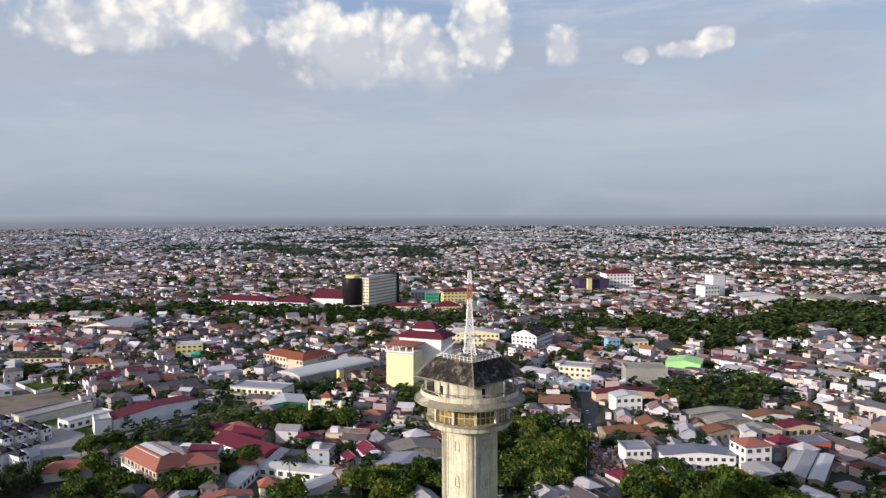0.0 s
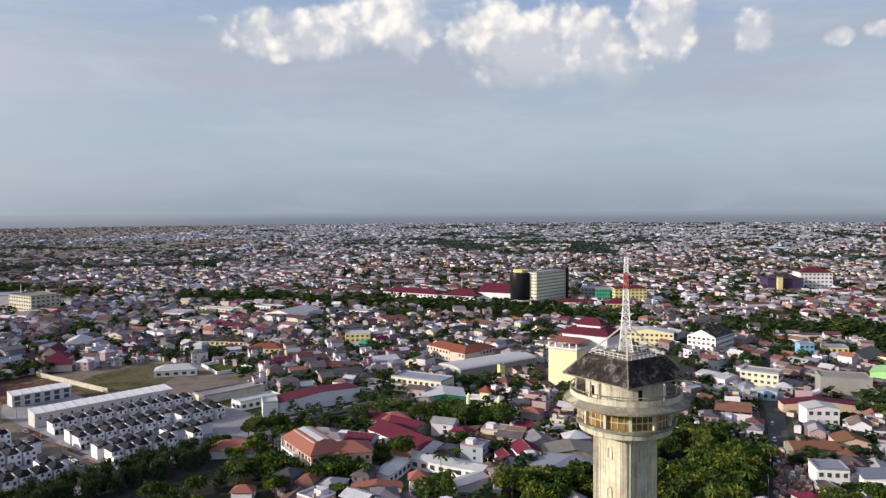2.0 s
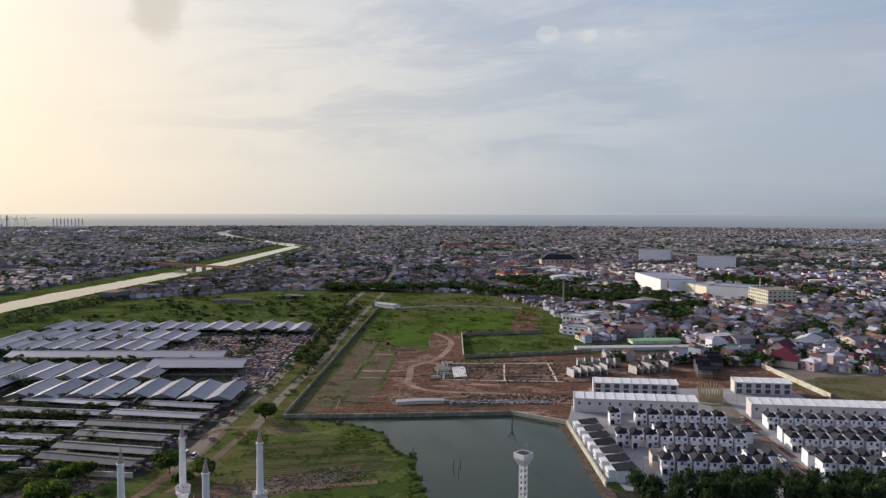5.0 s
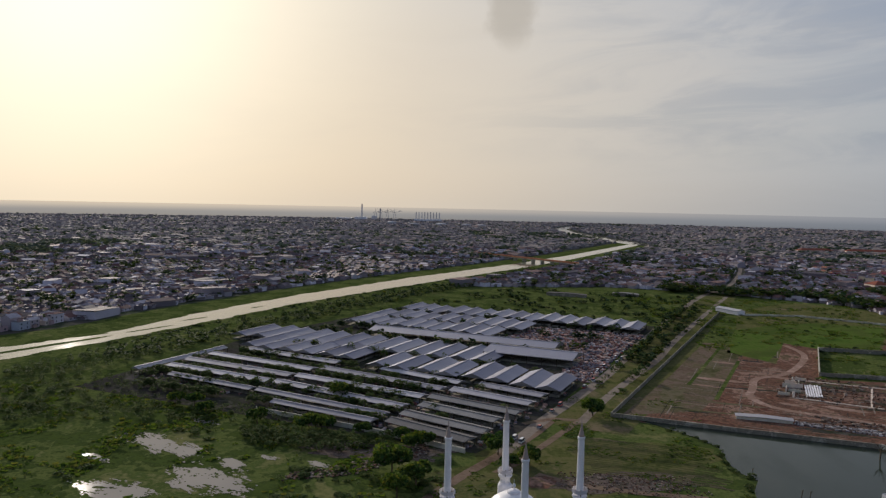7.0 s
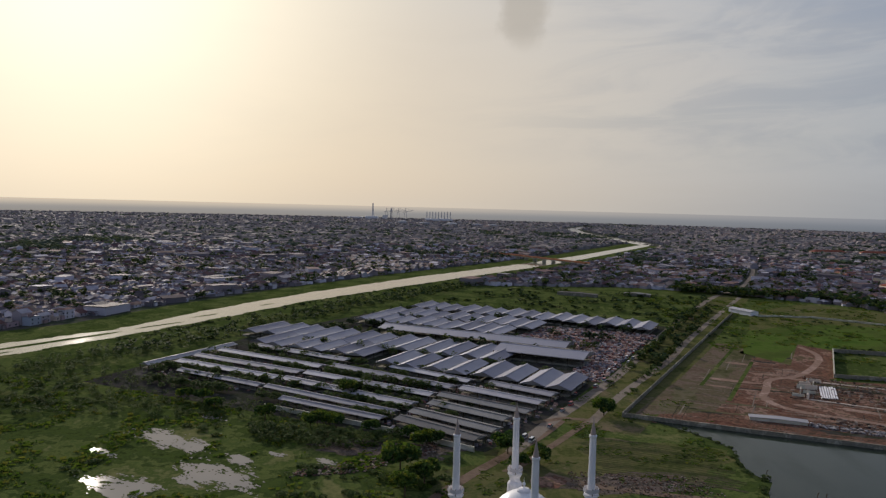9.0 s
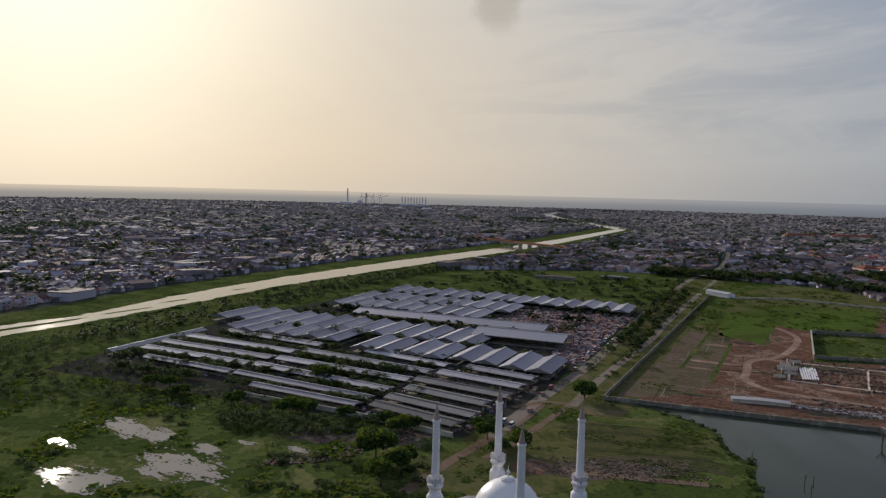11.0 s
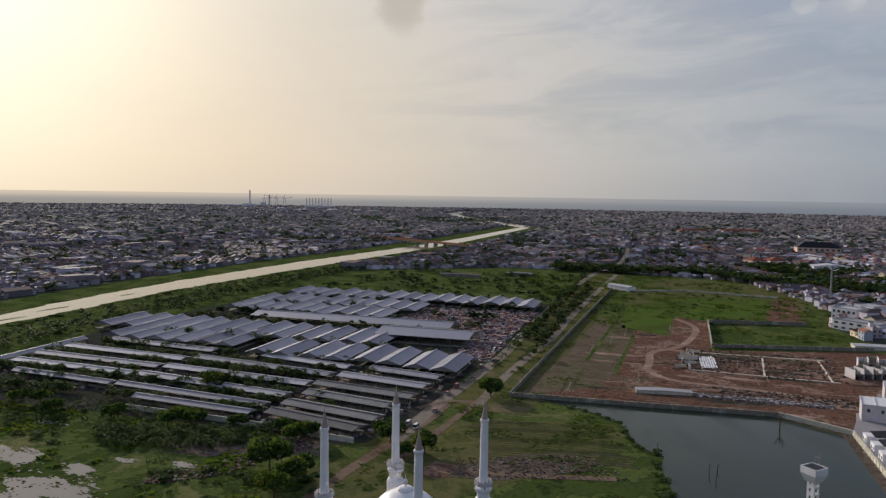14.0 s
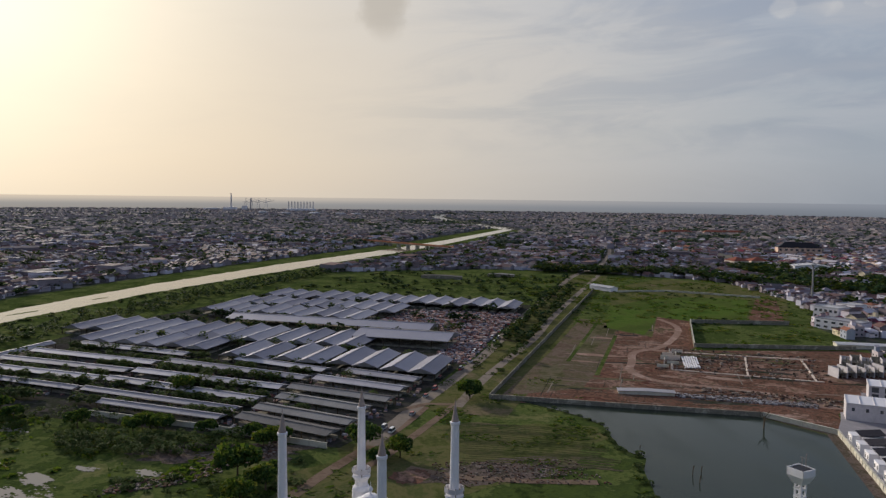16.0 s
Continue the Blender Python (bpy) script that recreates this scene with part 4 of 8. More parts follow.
# wheel ruts and furrows of the site, along the wall
ruts = random.Random(31)
for name, mats, label in (("ground_ruts", "lane", "pale wheel ruts in the red earth"), ("ground_furrows", "yard", "dark furrows in the red earth")):
    s = Shape()
    while len(s.f) < 74:
        x, y, n, w = ruts.uniform(-590, -360), ruts.uniform(140, 345), ruts.uniform(8, 46), ruts.uniform(0.3, 0.9)
        d = UX if ruts.random() < 0.25 else Vector((0.36 + ruts.uniform(-0.05, 0.05), 0.93))
        a, b = Vector((x, y)), Vector((x, y)) + d * n
        if inside(*a, DIRT) and inside(*b, DIRT):
            side = Vector((-d.y, d.x)) * w / 2
            z = 0.150 if mats == "lane" else 0.145
            s.add([(p.x, p.y, z) for p in (a - side, b - side * 0.6, b + side * 0.6, a + side)], [(0, 1, 2, 3)])
    setting(name, s, mats, label, "ruts")
for p, q in (((-293.7, 341.5), (-268.7, 329.7)), ((-261, 322.7), (-231.8, 310.5)), ((-228.7, 305.9), (-215.1, 299.8))):
    band("ground_planter", [p, q], 3.0, 0.20, "soil", "brown planting strip beside the estate road", "planter")
band("ground_sheets", [(-480, 345), (-474, 400), (-458, 462)], 9, 0.16, "paving", "pale concrete strip behind the walled plot", "pavement")
wall_line("wall_market", [(-380, 121), (-526, 190), (-772, 306)], 2.4, 0.3, "grime", "long weathered concrete wall")
wall_line("wall_pond", [(-380, 121), (-360, 175), (-340, 232)], 2.2, 0.4, "grime", "grey concrete wall above the pond")
wall_line("wall_estate", [(-340, 232), (-314, 248), (-236, 215)], 2.2, 0.5, "concrete", "pale concrete wall above the pond")
wall_line("wall_plot", [(-575, 313), (-487, 273)], 3.0, 0.4, "concrete", "pale wall of the green plot")
wall_line("wall_plot_side", [(-487, 273), (-470, 371)], 2.5, 0.4, "grime", "weathered wall of the green plot")
wall_line("wall_plot_back", [(-575, 313), (-561, 384)], 3.0, 0.4, "grime", "weathered wall of the green plot")
wall_line("wall_meadow", [(-378, 446), (-299, 415)], 3.0, 0.4, "concrete", "pale wall round the meadow")
wall_line("wall_lawn", [(-259, 474), (-244, 495), (-275, 515), (-284, 497), (-259, 474)], 2.2, 0.4, "white", "white wall round the sports lawn")
wall_line("wall_avenue", [(-168, 372), (-128, 424), (-104, 444)], 2.4, 0.4, "concrete", "pale wall along the avenue")
wall_line("wall_yard", [market(-138, -128), market(-141, -64), market(-148, -12)], 2.2, 0.3, "concrete", "pale wall along the front of the market")
wall_line("wall_field", [(-1054, 312), (-990, 375)], 2.6, 0.5, "concrete", "long pale wall at the field's end")

# ---- trees ----
def leaf_cloud(rng, lobes, count, size):
    """Many small leaf sprays on the skins of a few lobes."""
    s = Shape()
    for _ in range(count):
        cx, cy, cz, rx, ry, rz = lobes[int(rng.random() * len(lobes))]
        a, w = rng.random() * math.tau, rng.random() * 1.75 - 0.75
        h = math.sqrt(max(0.0, 1 - w * w))
        k = 0.72 + 0.36 * rng.random()
        p = Vector((cx + rx * k * h * math.cos(a), cy + ry * k * h * math.sin(a), cz + rz * k * w))
        q = Vector((rng.gauss(0, 1), rng.gauss(0, 1), rng.gauss(0.5, 0.8))).normalized()
        t = q.orthogonal().normalized()
        b, z = q.cross(t), size * (0.6 + 0.8 * rng.random())
        ends = [p + t * z, p + b * z * 0.8 + q * z * 0.25, p - t * z, p - b * z * 0.8 + q * z * 0.2]
        s.add([tuple(e) for e in ends], [(0, 1, 2, 3)])
    return s


def make_tree(rng, height, spread, count, label, m, foliage="leaf"):
    root = thing("tree", label, "tree", m, "town trees")
    trunk = Shape()
    r0, fork = height * 0.035, height * 0.42
    trunk.lathe([(r0 * 1.3, -0.2), (r0, height * 0.1), (r0 * 0.75, fork)], 7)
    lobes = []
    for k in range(6):
        a, out = math.tau * k / 6 + rng.random(), spread * (0.30 + 0.3 * rng.random())
        tip = (out * math.cos(a), out * math.sin(a), height * (0.58 + 0.22 * rng.random()))
        trunk.beam((0, 0, fork * 0.92), tip, r0 * 0.32, n=5)
        f = spread * (0.30 + 0.16 * rng.random())
        lobes.append((tip[0], tip[1], tip[2] + 0.3, f, f, f * (0.62 + 0.25 * rng.random())))
    lobes.append((0, 0, height * 0.82, spread * 0.38, spread * 0.38, height * 0.18))
    part("trunk", trunk, "bark", root)
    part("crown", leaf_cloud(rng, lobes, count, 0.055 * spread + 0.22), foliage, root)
    return root


def make_casuarina(rng, height, spread, label, m):
    """A slim tree with tiers of drooping needle sprays and light between them."""
    root = thing("casuarina_tree", label, "tree", m, "casuarina trees")
    trunk, crown = Shape().lathe([(0.24, -0.2), (0.17, height * 0.5), (0.05, height * 0.97)], 6), Shape()
    for k in range(30):
        f = 0.22 + 0.78 * k / 30
        a, out = rng.random() * math.tau, spread * 0.62 * min(1.0, 2.2 * (1.16 - f)) ** 0.7 * rng.uniform(0.5, 1.15)
        z = height * f
        tip = Vector((out * math.cos(a), out * math.sin(a), z + out * 0.45))
        trunk.beam((0, 0, z - 0.3), tuple(tip), 0.05, n=3)
        for j in range(15):
            p = Vector((0, 0, z)).lerp(tip, rng.uniform(0.25, 1.1)) + Vector((rng.gauss(0, 0.5), rng.gauss(0, 0.5), rng.gauss(0, 0.45)))
            b, n, w = rng.random() * math.tau, rng.uniform(0.6, 1.3), rng.uniform(0.2, 0.42)
            c, t = math.cos(b) * w, math.sin(b) * w
            lean = Vector((rng.gauss(0, 0.4), rng.gauss(0, 0.4), rng.choice((-0.9, 0.8)))) * n
            q = p + lean
            crown.add([(p.x - c, p.y - t, p.z), (p.x + c, p.y + t, p.z), (q.x + c * 0.5, q.y + t * 0.5, q.z), (q.x - c * 0.5, q.y - t * 0.5, q.z)], [(0, 1, 2, 3)])
    part("trunk", trunk, "bark", root)
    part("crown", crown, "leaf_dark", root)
    return root


def make_palm(rng, height, m):
    root = thing("palm_tree", "slender green palm with drooping fronds", "palm", m, "palms")
    lean = rng.uniform(-0.6, 0.6)
    trunk = Shape()
    for k in range(5):
        trunk.beam((lean * (k / 5) ** 2, 0, height * k / 5 - 0.1), (lean * ((k + 1) / 5) ** 2, 0, height * (k + 1) / 5), 0.22 - 0.02 * k, n=6)
    part("trunk", trunk, "bark", root)
    crown = Shape()
    for k in range(14):
        a, up = math.tau * k / 14 + rng.random() * 0.3, rng.uniform(0.1, 0.9)
        ca, sa = math.cos(a), math.sin(a)
        pts = [(lean + ca * d, sa * d, height + up * d * 0.8 - 0.16 * d * d) for d in (0, 1.2, 2.4, 3.6)]
        for p, q in zip(pts, pts[1:]):
            crown.add([(p[0] - sa * 0.45, p[1] + ca * 0.45, p[2] - 0.2), p, q, (q[0] - sa * 0.4, q[1] + ca * 0.4, q[2] - 0.3)], [(0, 1, 2, 3)])
            crown.add([(p[0] + sa * 0.45, p[1] - ca * 0.45, p[2] - 0.2), p, q, (q[0] + sa * 0.4, q[1] - ca * 0.4, q[2] - 0.3)], [(3, 2, 1, 0)])
    part("crown", crown, "leaf", root)
    return root


rng = random.Random(11)
TREES = [(h, w, int(520 + 60 * w)) for h, w in ((9, 6.5), (11, 8), (7, 6), (13, 8.5), (8, 8), (10, 10), (6, 5), (12, 7), (9, 9), (8.6, 5.2), (7.2, 4.6))]  # height, spread, sprays
TREE_SPOTS = []  # x, y, kind


def scatter(ring, gap, kinds, jitter=0.45, skip=0.0):
    xs, ys = [p[0] for p in ring], [p[1] for p in ring]
    x = min(xs)
    while x < max(xs):
        y = min(ys)
        while y < max(ys):
            px, py = x + rng.uniform(-jitter, jitter) * gap, y + rng.uniform(-jitter, jitter) * gap
            if inside(px, py, ring) and rng.random() >= skip:
                TREE_SPOTS.append((px, py, rng.choice(kinds)))
            y += gap
        x += gap


GROVES = [
    [(12, 296), (52, 302), (66, 330), (62, 384), (40, 396), (14, 372)],
    [(60, 262), (132, 262), (134, 300), (96, 320), (72, 300)],
    [(132, 428), (150, 420), (172, 416), (208, 450), (207, 492), (168, 488), (147, 482), (130, 470)],
    [(-62, 286), (2, 286), (6, 320), (-30, 312)],
    [(-232, 216), (-214, 262), (-196, 300), (-180, 318), (-168, 318), (-176, 290), (-196, 250), (-206, 214)],
    [(-180, 250), (-160, 290), (-148, 308), (-134, 300), (-120, 280), (-150, 240)],
    [(-176, 352), (-174, 384), (-150, 414), (-138, 428), (-113, 446), (-101, 403), (-127, 359)],
    [(-8, 395), (8, 385), (6, 440), (-14, 460), (-34, 440)],
    [(-96, 388), (-52, 380), (-38, 408), (-56, 418), (-88, 412)],
    [(-150, 292), (-128, 288), (-118, 305), (-140, 312)],
]
for g, (ring, gap) in enumerate(zip(GROVES, (8.8, 9, 9.5, 9, 5.2, 11, 8.5, 9, 9, 9))):
    scatter(ring, gap, (9, 10, 9, 10, 10) if g == 4 else (0, 9, 6, 10) if g in (5, 6) else (1, 3, 5, 7, 3) if g == 2 else (0, 1, 2, 5, 7, 8, 6) if g == 0 else (0, 1, 2, 3, 4, 5, 7, 8), skip=0.3 if g == 4 else 0.1)
# scrub and trees of the market and marsh
for k in range(8):
    TREE_SPOTS.append((*(MO + UX * rng.uniform(-118, -44) + VX * rng.uniform(-235, -12)), rng.choice((2, 6, 0))))
for k in range(26):
    TREE_SPOTS.append((*(MO + UX * (rng.choice((6.5, 62, 99, 143, 189)) + rng.uniform(-1.5, 1.5)) + VX * rng.uniform(-230, -10)), rng.choice((2, 6, 0))))
for k in range(16):
    a = rng.random()
    TREE_SPOTS.append((*(MO + UX * (-60 + 520 * a) + VX * rng.uniform(12, 30)), rng.choice((2, 6, 4, 0))))
for k in range(22):
    TREE_SPOTS.append((-238 + rng.uniform(-6, 8), 92 + rng.uniform(-45, 34), rng.choice((6, 2, 2))))
for x, y, k in ((-139, 307, 0), (-130, 300, 6), (-112, 296, 0), (-107, 303, 5), (-99, 304, 0), (-93, 322, 2), (-86, 330, 7), (-161, 348, 1), (-126, 296, 2), (-381, 112, 4), (-292, 20, 5), (-280, 30, 0), (-268, 24, 0), (-300, 66, 6), (-306, 74, 2), (-318, 62, 4), (-152, 322, 0), (-158, 334, 2), (-150, 345, 0), (-166, 348, 1), (-174, 330, 2), (-160, 318, 6)):
    TREE_SPOTS.append((x, y, k))
for k in range(14):
    TREE_SPOTS.append((*(MO + UX * rng.uniform(-156, -146) + VX * rng.uniform(-200, -20)), rng.choice((6, 6, 2))))

TREE_NAMES = ("dark green broadleaf tree with a dense crown", "tall spreading green street tree", "low bushy dark green tree", "tall dark green tree over the roofs", "wide low green shade tree",
              "broad-crowned dark green rain tree", "small round green shrub tree", "upright leafy green tree", "wide dusty green tree", "tall feathery blackish-green casuarina tree", "slim feathery blackish-green casuarina tree")
TREE_SPOTS.sort(key=lambda p: math.hypot(p[0], p[1]))
bushes = [(x, y, TREES[k][1] * 0.5, TREES[k][0]) for x, y, k in TREE_SPOTS[270:]]
first = {}
for x, y, k in TREE_SPOTS[:270]:
    turn = pose(x, y, 0.05, 0, 0, rng.uniform(0, 360))
    if k not in first:
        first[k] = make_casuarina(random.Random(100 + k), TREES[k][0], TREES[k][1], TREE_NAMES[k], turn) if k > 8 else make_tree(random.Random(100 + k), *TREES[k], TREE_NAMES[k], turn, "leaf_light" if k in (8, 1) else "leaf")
    else:
        copy_thing(first[k], turn)
palm = None
for x, y in ((44, 332), (49, 352), (56, 340), (-62, 326), (-58, 300), (38, 318), (-150, 300), (64, 392), (30, 312), (54, 322), (22, 330), (60, 352), (36, 346), (-92, 300), (-66, 318), (40, 300)):
    turn = pose(x, y, 0, 0, 0, rng.uniform(0, 360))
    palm = make_palm(rng, 9.5, turn) if palm is None else (copy_thing(palm, turn) and palm)

# ---- houses ----
LANDMARK_SPOTS = []  # x, y, radius kept clear

# ---- town landmarks ----
def windows(root, face, wide, x0, z0, bays, floors, step_x, step_z, w, h, mats="glass", deep=0.12, sills=False):
    """Rows of framed windows on a wall: face is the distance from the middle, wide the side (0 front, 1 right, 2 back, 3 left)."""
    pane = Shape().box(-w / 2, w / 2, -deep, 0.02, 0, h).mesh("window", mats)
    sill = Shape().box(-w / 2 - 0.12, w / 2 + 0.12, -deep - 0.14, 0.0, -0.14, 0.0).mesh("sill", "white")
    turn = (0, 90, 180, 270)[wide]
    for f in range(floors):
        for b in range(bays):
            p = pose(0, 0, 0, 0, 0, turn) @ pose(x0 + b * step_x, -face, z0 + f * step_z)
            ob = part("window", pane, mats, root)
            ob.matrix_basis = p
            if sills:
                part("sill", sill, "white", ob)


def block(name, label, category, x, y, turn, w, d, h, wall="white", roof="flat", roof_mat="metal", rise=3.0, floors=0, bays=0, sides=(0, 1), clear=True, ridge_y=True, roof_label=""):
    """A building: walls, roof and windows. Its plan is w by d, turned by that many degrees."""
    root = thing(name, label, category, pose(x, y, 0, 0, 0, turn))
    gable = roof == "gable"
    part("wall", Shape().body(w, d, h, rise if gable else 0), wall, root)
    if gable:
        part("roof", Shape().gable(w, d, h + 0.06, rise), roof_mat, root, roof_label)
    elif roof == "hip":
        s = Shape().hip(w, d, h + 0.02, rise) if d >= w else Shape().hip(d, w, h + 0.02, rise).moved(0, 0, 0, math.pi / 2)
        part("roof", s, roof_mat, root, roof_label)
    elif roof == "arch":
        s = Shape()
        n = 10
        for k in range(n):
            a, b = math.pi * k / n, math.pi * (k + 1) / n
            p = [(-math.cos(t) * (w / 2 + 0.4), h + 0.04 + math.sin(t) * rise) for t in (a, b)]
            s.add([(p[0][0], -d / 2 - 0.4, p[0][1]), (p[1][0], -d / 2 - 0.4, p[1][1]), (p[1][0], d / 2 + 0.4, p[1][1]), (p[0][0], d / 2 + 0.4, p[0][1])], [(0, 1, 2, 3)])
            s.add([(p[0][0], -d / 2 - 0.35, p[0][1]), (p[0][0], -d / 2 - 0.35, h), (p[1][0], -d / 2 - 0.35, h), (p[1][0], -d / 2 - 0.35, p[1][1])], [(0, 1, 2, 3)])
            s.add([(p[0][0], d / 2 + 0.35, p[0][1]), (p[0][0], d / 2 + 0.35, h), (p[1][0], d / 2 + 0.35, h), (p[1][0], d / 2 + 0.35, p[1][1])], [(3, 2, 1, 0)])
        part("roof", s, roof_mat, root, roof_label)
    else:
        s = Shape().box(-w / 2 + 0.3, w / 2 - 0.3, -d / 2 + 0.3, d / 2 - 0.3, h, h + 0.15)
        for x0, x1, y0, y1 in ((-w / 2, w / 2, -d / 2, -d / 2 + 0.3), (-w / 2, w / 2, d / 2 - 0.3, d / 2), (-w / 2, -w / 2 + 0.3, -d / 2 + 0.3, d / 2 - 0.3), (w / 2 - 0.3, w / 2, -d / 2 + 0.3, d / 2 - 0.3)):
            s.box(x0, x1, y0, y1, h, h + 0.9)
        part("roof", s, roof_mat, root, roof_label)
    if floors:
        sz = h / floors
        for side in sides:
            span, face = (w, d / 2) if side % 2 == 0 else (d, w / 2)
            n = max(1, round(bays * span / max(w, d)))
            sx = span / n
            windows(root, face, side, -span / 2 + sx / 2, sz * 0.3, n, floors, sx, sz, sx * 0.5, sz * 0.42, sills=math.hypot(x, y) < 365)
    if clear:
        LANDMARK_SPOTS.append((x, y, 0.42 * math.hypot(w, d) + 2.5))
    return root


def facing(p, q, depth):
    """Place, turn, width and depth of a building whose front runs from p to q, its body to the left of that line."""
    dx, dy = q[0] - p[0], q[1] - p[1]
    n = math.hypot(dx, dy)
    return (p[0] + q[0]) / 2 - dy / n * depth / 2, (p[1] + q[1]) / 2 + dx / n * depth / 2, math.degrees(math.atan2(dy, dx)), n, depth


def along(p, q, width):
    """The same for a building whose ridge runs from p to q."""
    dx, dy = q[0] - p[0], q[1] - p[1]
    return (p[0] + q[0]) / 2, (p[1] + q[1]) / 2, math.degrees(math.atan2(-dx, dy)), width, math.hypot(dx, dy)


def make_hotel():
    root = block("hotel", "tall cream slab hotel with a black drum at its corner", "hotel", -78, 900, 60, 62, 17, 37, "ivory", floors=10, bays=14, sides=(0, 3))
    part("drum", Shape().lathe([(0.1, 37), (13, 37), (13.3, 36.4), (13.3, 2.2), (12.6, 2.2), (12.6, 0)], 40).moved(-30, 14), "black", root, "glossy black drum", True)
    part("band", Shape().lathe([(13.5, 4), (13.5, 6), (13.2, 6)], 40).moved(-30, 14), "white", root)
    crown = part("crown", Shape().lathe([(9, 37), (9, 40), (0.1, 40)], 8).moved(-30, 14), "yellow", root, "gold emblem crown")
    part("stair_core", Shape().box(27, 32, -9.5, 9.5, 0, 40), "black", root)
    LANDMARK_SPOTS.append((-105, 880, 22))


make_hotel()
block("shopping_mall", "long low mall with maroon sheet roofs and white walls", "mall", -238, 905, -18, 78, 26, 9, "white", "hip", "maroon", 5, 2, 16, (0,))
block("shopping_mall", "low mall wing with a maroon hipped roof", "mall", -172, 888, -14, 46, 30, 9, "white", "hip", "maroon", 7, 2, 9, (0,))
block("shopping_mall", "tall maroon gabled hall beside the hotel", "mall", -132, 896, 76, 34, 40, 13, "white", "gable", "maroon", 9)
block("shopping_mall", "low maroon-roofed annex of the hotel", "mall", -40, 868, -5, 52, 18, 6, "cream", "hip", "maroon", 3, 1, 10, (0,))
block("parking_deck", "open brown concrete parking deck", "parking deck", -22, 925, 0, 34, 26, 16, "asbestos", floors=4, bays=8, sides=(0, 3))
block("school", "yellow five-storey school with a maroon roof", "school", 16, 900, 12, 36, 18, 19, "yellow", "hip", "maroon", 3, 5, 8, (0, 3))
block("school_annex", "school annex wrapped in green netting", "school", -14, 906, 8, 16, 14, 17, "teal", floors=4, bays=5, sides=(0,))
block("hall_house", "yellow pavilion with a maroon hipped roof", "hall", 4, 842, 4, 26, 18, 9, "yellow", "hip", "maroon", 5, 2, 7, (0,))


def make_yellow_block():
    root = block("college", "cream stepped college with orange terrace and maroon roofs", "college", -24, 486, -22, 19, 20, 25, "cream", roof_mat="whiteroof", floors=4, bays=3, sides=(3,))
    part("terrace_wall", Shape().box(-10.2, 10.2, -10.7, 10.7, 25.9, 26.7), "white", root)
    for k in range(5):
        part("column", Shape().box(-9.6 + k * 4.6, -8.8 + k * 4.6, -10.3, -9.5, 26.7, 30.2), "white", root)
    part("canopy", Shape().hip(21, 22, 30.2, 1.2), "coral", root, "orange tiled canopy")
    part("upper_wall", Shape().box(-8, 22, 6, 26, 0, 33), "white", root)
    part("upper_roof", Shape().hip(22, 34, 33.1, 3.6, flat=0.5).moved(7, 16, 0, math.pi / 2), "maroon", root, "maroon hipped roof skirt")
    part("lantern_wall", Shape().box(-1, 15, 12, 20, 36.2, 38.4), "white", root)
    part("lantern_roof", Shape().hip(9.4, 18, 38.4, 4.2).moved(7, 16, 0, math.pi / 2), "maroon", root, "steep maroon upper roof")
    for side, n in ((-7, 6), (-3, 6)):
        part("vent_stack", Shape().lathe([(0.5, 33), (0.5, 37), (0.1, 37.2)], 10).moved(14 + side, 20), "white", root)
    LANDMARK_SPOTS.append((-8, 506, 24))


make_yellow_block()
block("apartment_house", "white four-storey apartment house with a brown gabled roof", "apartment", 74, 622, -30, 22, 34, 14.5, "white", "gable", "shingle", 5, 4, 10, (0, 1, 3))
block("hostel", "yellow galleried hostel with white metal roof", "hostel", 28, 640, -6, 40, 15, 12, "cream", "gable", "whiteroof", 3, 3, 11, (0, 1))
block("town_hall", "long two-storey hall with a terracotta hipped roof", "hall", *facing((-136, 566), (-101, 537), 15), 8.5, "peach", "hip", "terracotta", 3.6, 2, 12, (0, 3))
block("town_hall", "wing with a terracotta hipped roof and pale walls", "hall", *facing((-100.5, 538), (-84, 568), 15), 8.3, "peach", "hip", "terracotta", 3.6, 2, 9, (0, 1))
block("sports_hall", "open sports hall under a wide white arched roof", "hall", *along((-104, 502), (-60, 553), 24), 6, "grey", "arch", "whiteroof", 2.1)
block("gate_tower", "yellow entrance pylon of the sports hall", "pylon", -68, 493, 40, 3.5, 3.5, 11, "yellow", clear=False)


